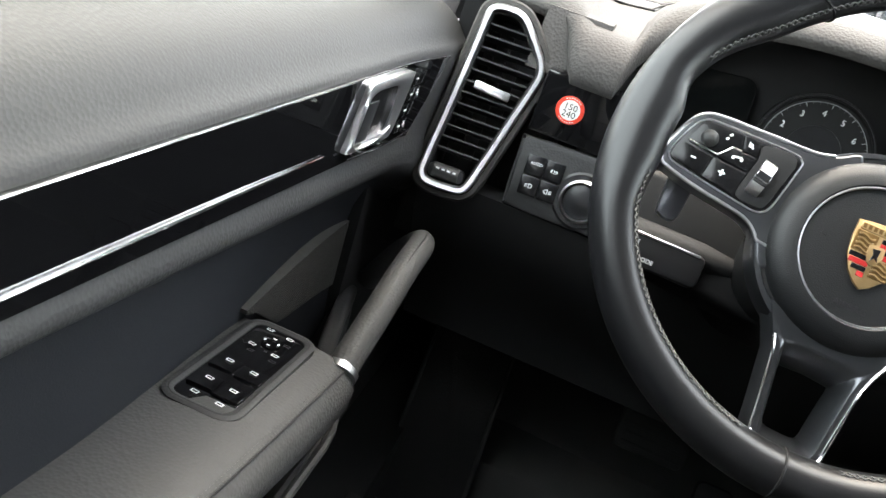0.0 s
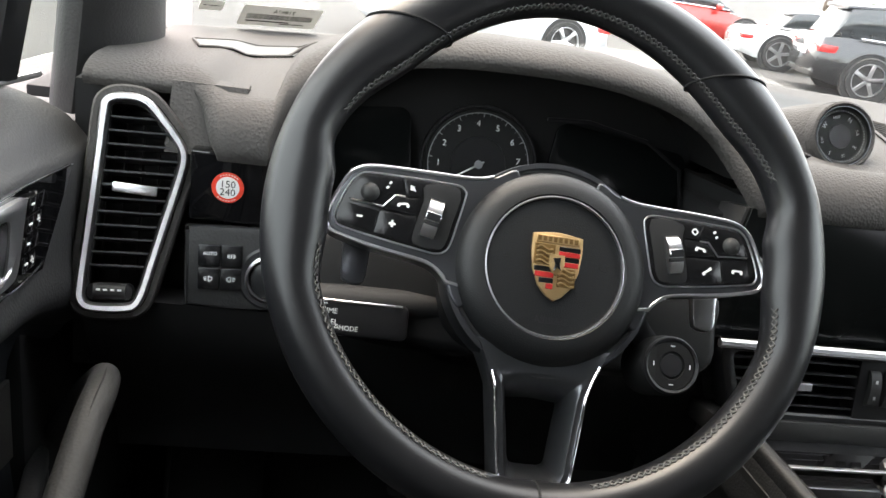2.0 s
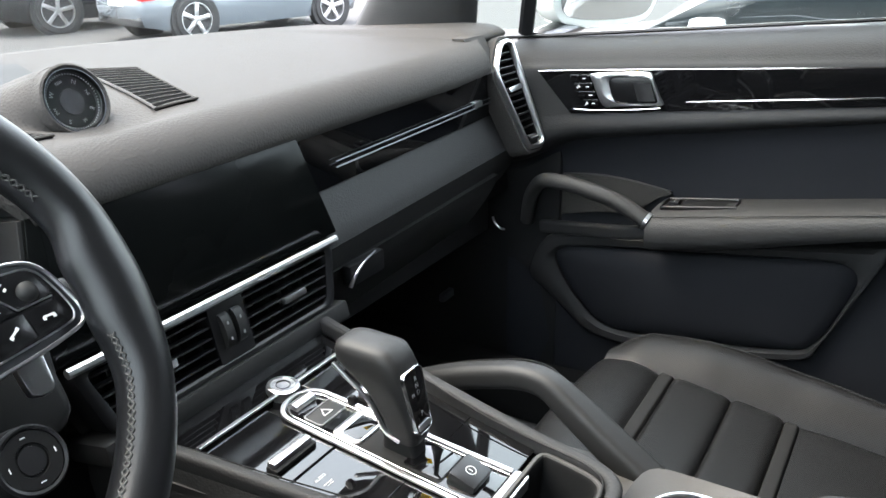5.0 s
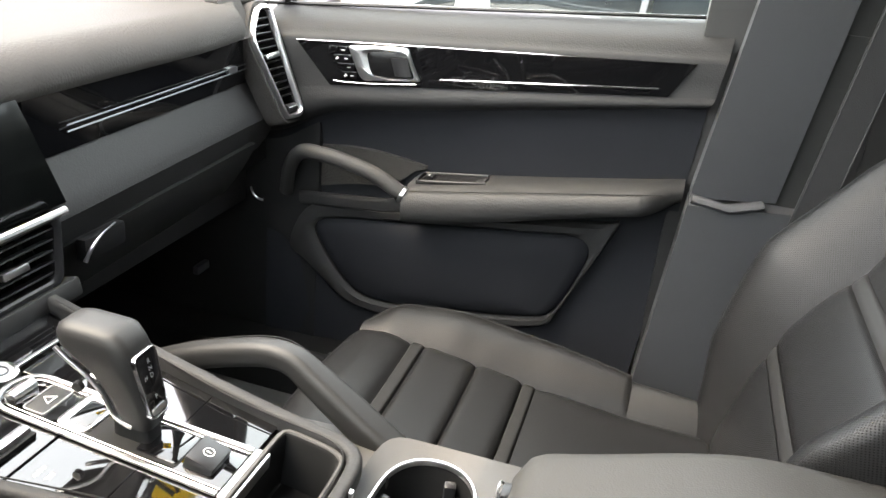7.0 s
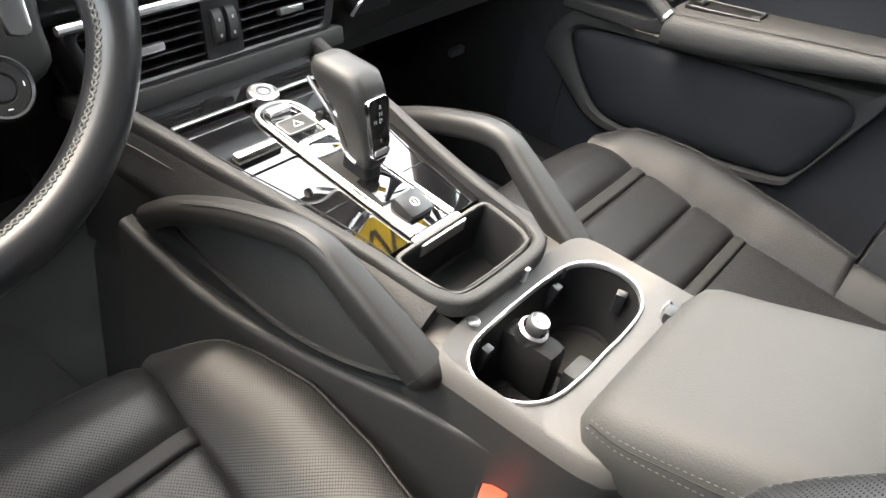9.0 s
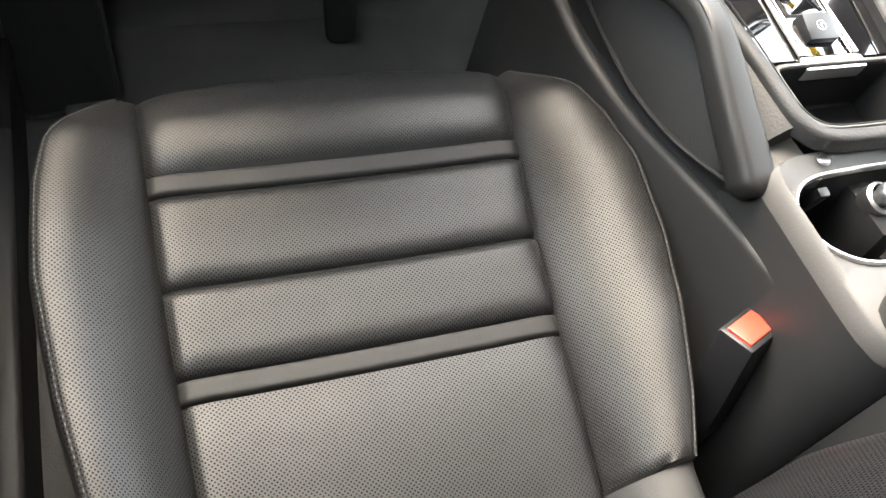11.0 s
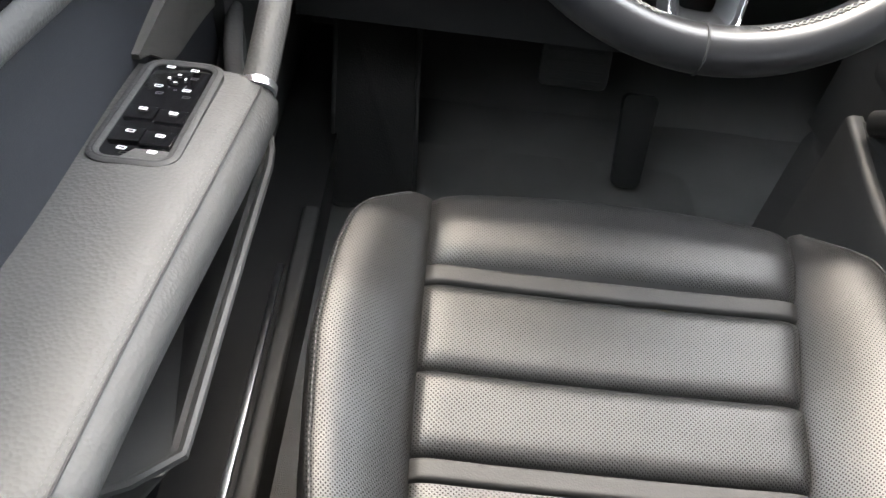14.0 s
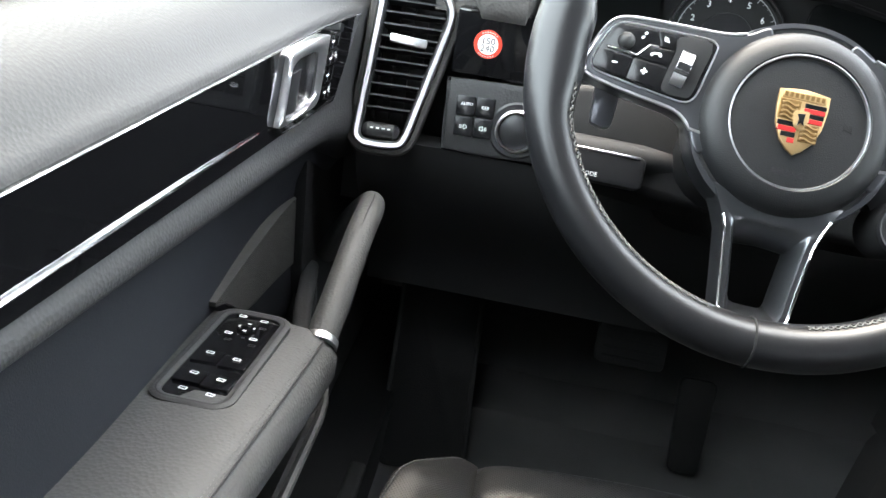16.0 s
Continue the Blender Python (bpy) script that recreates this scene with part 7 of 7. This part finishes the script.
def armrest_box():
    a = thing("storage_bin", "storage bin with a padded black leather armrest lid between the seats", "storage bin", at=(0, -0.5, 0.45))
    rings = []
    for i in range(41):
        y = -0.352 - 0.42 * i / 40
        d = -0.352 - y
        f = math.sqrt(max(0.0, 1 - (1 - min(d / 0.040, 1)) ** 2))
        zt = 0.494 + 0.021 * math.sqrt(max(0.0, 1 - (1 - min(d / 0.026, 1)) ** 2)) + 0.052 * ease(-0.33, -0.55, y)
        zb = 0.482 - 0.020 * f
        hw = 0.086 + 0.020 * f
        sec = []
        for x, z in ((0.97, 0.0), (1.005, 0.22), (1.015, 0.42), (1.0, 0.60), (0.985, 0.66), (0.97, 0.72), (0.925, 0.86), (0.85, 0.95), (0.74, 0.985), (0.4, 1.0), (0, 1.005)):
            sec.append(Vector((x * hw, y, zb + (zt - zb) * z)))
        sec += [Vector((-p.x, p.y, p.z)) for p in sec[-2::-1]]
        rings.append(sec)
    lid = part("lid", loft(rings), LID, a, "soft leather lid", angle=60)
    for s in (-1, 1):
        for k, mid in ((3, False), (4, True), (5, False)):
            k = k if s > 0 else 20 - k
            line = [r[k] + Vector((s * 0.0004, 0, 0.0005)) for r in rings[1:]]
            if mid:
                part("seam", tube(line, 0.0009, 5), DARK, lid)
            else:
                stitches(line, 0.0032, 0.0018, 0.0005, RIMTHREAD, lid)
    part("lid_gap", box(-0.090, 0.090, -0.80, -0.356, 0.470, 0.4865, 0.002), DARK, a)
    part("release_button", box(0.048, 0.068, -0.358, -0.346, 0.486, 0.499, 0.005), SATIN, a, "black release button")
    part("button_edge", tube(spline([(0.046, -0.347, 0.492), (0.052, -0.3445, 0.499), (0.064, -0.3445, 0.499), (0.070, -0.347, 0.492)], 5), 0.0009, 6), ALU, a)
    part("box", box(-0.104, 0.104, -0.80, -0.405, 0.10, 0.495, 0.012), PLASTIC, a)


armrest_box()

# ---- footwell ----


def footwell():
    f = thing("footrest", "plain black footrest plate in the footwell", "footrest", at=(-0.61, 0.40, 0.1))
    q = frame_at((-0.612, 0.36, 0.20), (1, 0.10, 0), (0, 0.72, 0.70))
    part("plate", slab(rounded(0.115, 0.30, 0.015, 4), -0.02, 0.0, q, 0.003), RUBBER, f)
    part("plate_border", bezel(rounded(0.118, 0.303, 0.016, 4), rounded(0.106, 0.291, 0.012, 4), -0.018, 0.003, q, 0.001), DARK, f, "raised black border")
    p = thing("brake_pedal", "dark rubber brake pedal", "pedal", at=(-0.36, 0.33, 0.3))
    q = frame_at((-0.365, 0.33, 0.300), (1, 0, 0.0), (0, 0.45, 0.9))
    part("pad", slab(rounded(0.088, 0.055, 0.010, 4), -0.012, 0.0, q, 0.003), RUBBER, p)
    for k in range(4):
        part("pad_rib", box(-0.036, 0.036, -0.018 + 0.012 * k - 0.002, -0.018 + 0.012 * k + 0.002, 0.0, 0.0015, 0.0006, q, 1), RUBBER, p)
    part("arm", tube([(-0.365, 0.34, 0.30), (-0.366, 0.42, 0.40), (-0.366, 0.50, 0.55)], 0.010, 8), DARK, p)
    a = thing("accelerator_pedal", "long black accelerator pedal", "pedal", at=(-0.26, 0.35, 0.2))
    q = frame_at((-0.255, 0.36, 0.24), (1, 0, 0), (0, 0.45, 0.9))
    part("pad", slab(rounded(0.05, 0.13, 0.010, 4, 0, 0, 0.2), -0.012, 0.0, q @ Matrix.Translation((0, -0.06, -0.02)), 0.003), RUBBER, a)
    m = thing("floor_mat", "black velour floor mat", "floor mat", at=(-0.38, 0.15, 0.09))
    part("mat", slab(rounded(0.46, 0.55, 0.04, 5), 0.0, 0.012, Matrix.Translation((-0.38, 0.12, 0.090)), 0.004), CARPET, m)
    m = thing("floor_mat", "black velour floor mat", "floor mat", at=(0.40, 0.15, 0.09))
    part("mat", slab(rounded(0.46, 0.55, 0.04, 5), 0.0, 0.012, Matrix.Translation((0.40, 0.12, 0.090)), 0.004), CARPET, m)
    h = thing("coat_hook", "small silver hook under the dash", "hook", at=(0.70, 0.21, 0.43))
    part("hook", tube(spline([(0.690, 0.222, 0.448), (0.688, 0.216, 0.438), (0.688, 0.207, 0.431), (0.688, 0.198, 0.430)], 5), 0.0018, 6), ALU, h)
    l = thing("footwell_lamp", "small grey lamp lens low in the footwell", "lamp", at=(0.62, 0.25, 0.33))
    part("lens", box(0.59, 0.625, 0.262, 0.272, 0.318, 0.332, 0.002), DARKMETAL, l)


footwell()

# ---- stickers on the windscreen ----


def on_screen(x, v, lift=-0.006):
    """A place just inside the windscreen: x across, v from base to top."""
    u = (x / (1 - 0.16 * v) + 0.70) / 1.40
    y = (end_y(-0.70 + 1.40 * u) + 0.02) * (1 - v) + (-0.05 + 0.02 * math.cos(math.pi * (u - 0.5))) * v
    return Vector((x, y + lift, 0.742 + 0.62 * v + 0.02 * math.sin(math.pi * v) + lift))


def screen_sticker(name, label, x, v, w, h, material, marks=None, words=""):
    t = thing(name, label, "sticker", at=on_screen(x, v))
    a = (on_screen(x + 0.05, v) - on_screen(x - 0.05, v))
    b = (on_screen(x, min(v + 0.05, 1)) - on_screen(x, v - 0.05))
    q = frame_at(on_screen(x, v), a, b)
    part("sheet", slab(rounded(w, h, 0.003, 3), 0.0, 0.0005, q, 0.0001), material, t)
    if words:
        lettering(words, 0.0095, q @ Matrix.Translation((0.002, 0.0102, 0.0006)) @ Matrix.Diagonal((-1, 1, 1, 1)), ENAMELBLACK, t, depth=0.0001)
    if marks:
        bars(marks, q @ Matrix.Translation((0, 0, 0.0006)), ENAMELBLACK, t, "print", "black print bars", 0.0002)
    return t


screen_sticker("stock_sticker", "white stock sticker with a barcode on the windscreen", -0.593, 0.046, 0.108, 0.040, LABEL,
               [(-0.045 + 0.0024 * i, -0.001, 0.0009 + 0.0007 * ((i * 7) % 3) / 2, 0.010, 0) for i in range(38)] + [(-0.015, -0.0105, 0.06, 0.0018, 0), (0.02, -0.0140, 0.035, 0.0016, 0)], "21867A")
screen_sticker("round_sticker", "small round white sticker on the windscreen", -0.672, 0.060, 0.030, 0.018, LABEL, [(0, 0, 0.022, 0.001, 0)])
screen_sticker("yellow_sticker", "yellow dealer sticker with black print on the windscreen", 0.540, 0.662, 0.150, 0.105, YELLOW, [(-0.028, 0, 0.010, 0.06, 25), (0.0, 0, 0.010, 0.06, -25), (0.028, 0, 0.010, 0.06, 10)])

# ---- outside ----
GROUND = -0.80
ASPHALT = mat("pale sunlit asphalt", (0.037, 0.0365, 0.0355), 0.9, grain=6, scale=60, spread=0.25, patchy=0.6)
PAINTS = {k: mat(k + " car paint", c, 0.25, metal=0.2, coat=0.9, spread=0.06, patchy=1.0) for k, c in (("silver", (0.62, 0.63, 0.65)), ("white", (0.78, 0.78, 0.77)), ("red", (0.42, 0.025, 0.02)), ("black", (0.012, 0.013, 0.015)), ("grey", (0.17, 0.17, 0.16)), ("blue grey", (0.15, 0.17, 0.19)))}
TYRE = mat("tyre rubber", (0.02, 0.02, 0.02), 0.8, grain=1, scale=120)
CARGLASS = mat("dark car glass", (0.02, 0.024, 0.026), 0.05, coat=0.5)
TAIL = mat("red tail light", (0.55, 0.02, 0.02), 0.15, coat=0.5)
LEAF = mat("dull green foliage", (0.07, 0.09, 0.035), 0.6, spread=0.4, patchy=3)
BARK = mat("brown bark", (0.09, 0.065, 0.045), 0.9, grain=8, scale=30)

setting("ground", box(-300, 300, -300, 300, GROUND - 0.5, GROUND, 0.0), ASPHALT, "pale asphalt of the car park", "ground", smooth=False)


def parked_car(label, paint, place, turn, length=4.7, width=1.9, height=1.68, suv=True):
    """A parked car, nose along local +x, built round its middle on the ground."""
    t = thing("parked_car", label, "car", "parked cars", at=(place[0], place[1], GROUND))
    m = Matrix.Translation((place[0], place[1], GROUND)) @ Matrix.Rotation(radians(turn), 4, "Z")
    L, W, H = length / 2, width / 2, height
    belt = 0.62 * H if suv else 0.66 * H
    lo = 0.22
    def section(x, z0, z1, w, k=0.86):
        return [m @ Vector(p) for p in ((x, -w * 0.92, z0), (x, -w, z0 + 0.35 * (z1 - z0)), (x, -w * 0.985, z0 + 0.75 * (z1 - z0)), (x, -w * k, z1), (x, 0, z1 + 0.03), (x, w * k, z1), (x, w * 0.985, z0 + 0.75 * (z1 - z0)), (x, w, z0 + 0.35 * (z1 - z0)), (x, w * 0.92, z0), (x, 0, z0 - 0.02))]
    tail, nose = (belt, 0.88 * belt) if suv else (0.92 * belt, 0.80 * belt)
    stations = [(-L, 0.42, 0.75 * tail, 0.80), (-0.96 * L, 0.30, 0.96 * tail, 0.93), (-0.82 * L, lo, tail, 0.98), (-0.4 * L, lo, belt, 1.0), (0.1 * L, lo, belt, 1.0), (0.42 * L, lo, 0.97 * belt, 1.0), (0.72 * L, lo, nose, 0.98), (0.93 * L, 0.26, 0.90 * nose, 0.90), (L, 0.38, 0.70 * nose, 0.72)]
    body = part("body", loft([section(x, a, b, W * w) for x, a, b, w in stations]), PAINTS[paint], t, angle=50)
    rr = -0.90 * L if suv else -0.62 * L
    cab = [(rr, belt - 0.02, belt + 0.02, 0.78), (rr + 0.10 * L, belt - 0.02, H * 0.93, 0.72), (-0.35 * L, belt - 0.02, H, 0.74), (0.05 * L, belt - 0.02, H * 0.985, 0.74), (0.24 * L, belt - 0.02, H * 0.86, 0.76), (0.48 * L, belt - 0.03, belt + 0.01, 0.80)]
    part("cabin_glass", loft([section(x, a, b, W * w, 0.88) for x, a, b, w in cab]), CARGLASS, t, "dark windows", angle=50)
    roof = [(rr + 0.06 * L, H * 0.90, H * 0.945, 0.66), (-0.35 * L, H * 0.945, H * 1.012, 0.68), (0.05 * L, H * 0.93, H * 0.998, 0.68), (0.22 * L, H * 0.85, H * 0.885, 0.68)]
    part("roof", loft([section(x, a, b, W * w, 0.9) for x, a, b, w in roof]), PAINTS[paint], t, angle=50)
    for s in (-1, 1):
        part("bright_line", tube([m @ Vector((x, s * W * 0.90, belt + 0.02)) for x in (-0.72 * L, -0.3 * L, 0.1 * L, 0.42 * L)], 0.018, 6), CHROME, t)
        part("pillar", tube([m @ Vector((-0.12 * L, s * W * 0.84, belt)), m @ Vector((-0.14 * L, s * W * 0.70, H * 0.97))], 0.04, 6), PAINTS["black"], t)
        part("tail_light", box(-0.99 * L, -0.86 * L, min(s * 0.45 * W, s * 0.95 * W), max(s * 0.45 * W, s * 0.95 * W), 0.72 * tail, 0.84 * tail, 0.02, m), TAIL, t, "red tail light")
        part("door_handle", box(-0.28 * L, -0.20 * L, s * W * 1.0 - 0.02, s * W * 1.0 + 0.03, 0.80 * belt, 0.83 * belt, 0.008, m), PAINTS[paint], t)
        part("mirror", box(0.24 * L, 0.32 * L, min(s * W * 0.98, s * W * 1.16), max(s * W * 0.98, s * W * 1.16), belt, belt + 0.14, 0.04, m), PAINTS[paint], t)
        r = 0.235 * H if suv else 0.27 * H
        for x in (-0.60 * L, 0.64 * L):
            q = m @ Matrix.Translation((x, s * W * 0.90, r)) @ Matrix.Rotation(radians(-90 * s), 4, "X")
            part("wheel_arch", lathe([(r * 1.17, -0.06), (r * 1.17, 0.1), (0.001, 0.1)], q, 24), TYRE, t)
            wh = part("wheel", lathe([(r * 0.70, -0.05), (r * 0.98, -0.08), (r, 0.0), (r, 0.10), (r * 0.95, 0.135), (r * 0.74, 0.14), (r * 0.72, 0.10)], q, 28, False), TYRE, t, "black tyre")
            part("rim", lathe([(r * 0.74, 0.06), (r * 0.76, 0.138), (r * 0.70, 0.138), (r * 0.66, 0.07), (0.001, 0.05)], q, 28), ALU, wh, "silver alloy rim")
            for k in range(5):
                part("spoke", box(0.02, r * 0.70, -0.035, 0.035, 0.075, 0.125, 0.008, q @ Matrix.Rotation(radians(72 * k + 10), 4, "Z")), ALU, wh)
            part("hub", lathe([(0.06, 0.06), (0.055, 0.125), (0.001, 0.13)], q, 16), ALU, wh)
    part("number_plate", box(-1.003 * L, -0.985 * L, -0.26, 0.26, 0.62 * tail, 0.74 * tail, 0.004, m), PAPER, t, "white plate, blank")
    part("bumper", box(-1.0 * L, -0.94 * L, -0.82 * W, 0.82 * W, 0.30, 0.46, 0.04, m), PAINTS["black"] if suv else PAINTS[paint], t)
    return t


parked_car("blue-grey parked off-roader with silver wheels", "blue grey", (10.6, 10.65), -14, 4.4, 1.85, 1.55)
parked_car("black parked off-roader seen from behind", "black", (10.6, 14.0), -14, 4.9, 1.98, 1.72)
parked_car("white parked car behind the black one", "white", (10.6, 17.5), -14, 4.5, 1.85, 1.35, False)
parked_car("red parked hatchback beyond the others", "red", (9.0, 22.4), -10, 4.6, 1.85, 1.45, False)
parked_car("silver parked coupe beside the road", "silver", (1.9, 14.2), 186, 4.3, 1.80, 1.25, False)
parked_car("white parked off-roader standing alongside", "white", (5.4, 0.14), 91, 4.8, 1.95, 1.70)
parked_car("dark parked saloon standing alongside", "black", (-3.7, 1.75), 90, 4.7, 1.9, 1.45, False)


def door_mirror(s):
    t = thing("door_mirror", "white outside door mirror with black foot", "mirror", "door mirrors", at=(s * 0.93, 0.23, 0.74))
    q = frame_at((s * 0.950, 0.135, 0.810), (0.86, -s * 0.50, 0), (0, 0.03, 1))
    o = smooth_outline([(s * x, y) for x, y in ((-0.115, 0.00), (-0.105, 0.055), (-0.05, 0.075), (0.06, 0.072), (0.11, 0.045), (0.12, -0.01), (0.095, -0.06), (0.03, -0.072), (-0.07, -0.066), (-0.108, -0.045))], 4)
    if sum(a[0] * b[1] - b[0] * a[1] for a, b in zip(o, o[1:] + o[:1])) < 0:
        o = o[::-1]
    lv = lambda k, z: [q @ Vector((x * k, y * k, z)) for x, y in o]
    part("shell", loft([lv(0.93, 0.004), lv(1.0, 0.0), lv(1.02, -0.02), lv(0.97, -0.06), lv(0.80, -0.10), lv(0.4, -0.122)]), PAINTS["white"], t, "white painted shell")
    part("mirror_glass", slab(inset(o, 0.012), 0.003, 0.006, q, 0.001), CHROME_MIRROR, t, "mirror glass")
    part("foot", tube([(s * 0.79, 0.205, 0.730), (s * 0.84, 0.205, 0.732), (s * 0.92, 0.18, 0.745)], 0.024, 12, 0.6), PAINTS["black"], t, "black foot")


CHROME_MIRROR = mat("mirror silver", (0.9, 0.9, 0.9), 0.01, metal=1.0, spread=0.02)
door_mirror(-1)
door_mirror(1)


def tree(x, y, h, seed, name="tree", label_words="leafy green roadside tree with a brown trunk"):
    t = thing(name, label_words, name, "roadside greenery", at=(x, y, GROUND))
    rnd = random.Random(seed)
    part("trunk", tube([(x + 0.1 * math.sin(3 * k), y, GROUND + h * 0.55 * k) for k in (i / 6 for i in range(7))], lambda k: 0.16 * (1 - 0.6 * k), 8), BARK, t)
    for k in range(6):
        a = rnd.uniform(0, 6.28)
        part("limb", tube([(x, y, GROUND + h * (0.3 + 0.04 * k)), (x + h * 0.12 * math.cos(a), y + h * 0.12 * math.sin(a), GROUND + h * (0.48 + 0.04 * k)), (x + h * 0.22 * math.cos(a), y + h * 0.22 * math.sin(a), GROUND + h * (0.60 + 0.05 * k))], lambda q: 0.06 * (1 - 0.7 * q), 6), BARK, t)
    verts, faces = [], []
    for k in range(2600):
        u = Vector((rnd.gauss(0, 1), rnd.gauss(0, 1), rnd.gauss(0, 1))).normalized() * (rnd.uniform(0.25, 1) ** 0.5)
        lump = 1 + 0.25 * math.sin(5 * u.x + seed) * math.cos(4 * u.y)
        c = Vector((x + u.x * h * 0.34 * lump, y + u.y * h * 0.34 * lump, GROUND + h * 0.64 + u.z * h * 0.34 * lump))
        e = Euler((rnd.uniform(0, 6), rnd.uniform(0, 6), rnd.uniform(0, 6))).to_matrix()
        b = len(verts)
        w = rnd.uniform(0.07, 0.14)
        verts += [c + e @ Vector(p) * w for p in ((-1, 0, 0), (0, -0.5, 0.1), (1, 0, 0), (0, 0.5, 0.1))]
        faces.append((b, b + 1, b + 2, b + 3))
    me = bpy.data.meshes.new("crown")
    me.from_pydata(verts, [], faces)
    me.materials.append(LEAF)
    tagged(part("crown", me, LEAF, t, "leafy crown"), kind="stuff")


for i, (x, y, h) in enumerate(((14, 24, 7), (22, 20, 8), (27, 12, 8), (-6, 30, 7), (20, -6, 7), (-14, -4, 6), (3, -16, 7))):
    tree(x, y, h, i)

for i, (x, y, h) in enumerate(((2.0, -8.6, 3.0), (0.6, -9.0, 2.8), (3.4, -9.2, 3.1), (-1.2, -9.4, 2.9))):
    tree(x, y, h, 20 + i, "shrub", "dense green and brown shrub behind the car")


def outer_body():
    """The plain white outside of the car round the cabin, down to its wheels."""
    b = thing("car_body", "white painted off-roader body round the cabin", "car body", kind="structure", at=(0, 0, GROUND))
    for s in (-1, 1):
        part("side_panel", sheet(lambda u, v: (s * (0.885 - 0.070 * v ** 3 - 0.04 * (2 * u - 1) ** 6), -2.55 + 4.85 * u, -0.42 + 1.155 * v - (0.10 * ease(0.52, 0.62, u) + 0.14 * ease(0.70, 1.0, u)) * v), 40, 10, (-s * 0.02, 0, 0)), PAINTS["white"], b, "white body side")
        part("sill_cladding", box(min(s * 0.80, s * 0.90), max(s * 0.80, s * 0.90), -1.2, 1.0, -0.50, -0.36, 0.02), PLASTIC, b)
        for y in (-1.55, 1.45):
            q = Matrix.Translation((s * 0.80, y, GROUND + 0.37)) @ Matrix.Rotation(radians(90 * s), 4, "Y")
            wh = part("wheel", lathe([(0.25, -0.10), (0.35, -0.13), (0.37, -0.09), (0.37, 0.09), (0.35, 0.13), (0.27, 0.13), (0.26, 0.09)], q, 32, False), TYRE, b, "black tyre")
            part("rim", lathe([(0.27, 0.05), (0.272, 0.125), (0.25, 0.125), (0.24, 0.06), (0.001, 0.05)], q, 32), ALU, wh, "silver alloy rim")
    part("bonnet", sheet(lambda u, v: (-0.80 + 1.60 * u, 0.86 + 1.39 * v, 0.615 - 0.14 * v ** 1.5 - 0.05 * (2 * u - 1) ** 4), 16, 10, (0, 0, -0.02)), PAINTS["white"], b, "white bonnet")
    part("nose", sheet(lambda u, v: (-0.84 + 1.68 * u, 2.30 - 0.10 * (2 * u - 1) ** 2 - 0.04 * v, -0.42 + 0.90 * v), 16, 6, (0, -0.03, 0)), PAINTS["white"], b)
    part("tailgate", sheet(lambda u, v: (-0.84 + 1.68 * u, -2.55 + 0.10 * (2 * u - 1) ** 2 + 0.10 * v, -0.42 + 1.15 * v), 16, 6, (0, 0.03, 0)), PAINTS["white"], b)
    part("underfloor", box(-0.80, 0.80, -2.4, 2.2, -0.45, -0.40, 0.01), PLASTIC, b)
    part("rear_shelf", box(-0.78, 0.78, -2.5, -1.76, 0.66, 0.70, 0.01), PLASTIC, b)


outer_body()
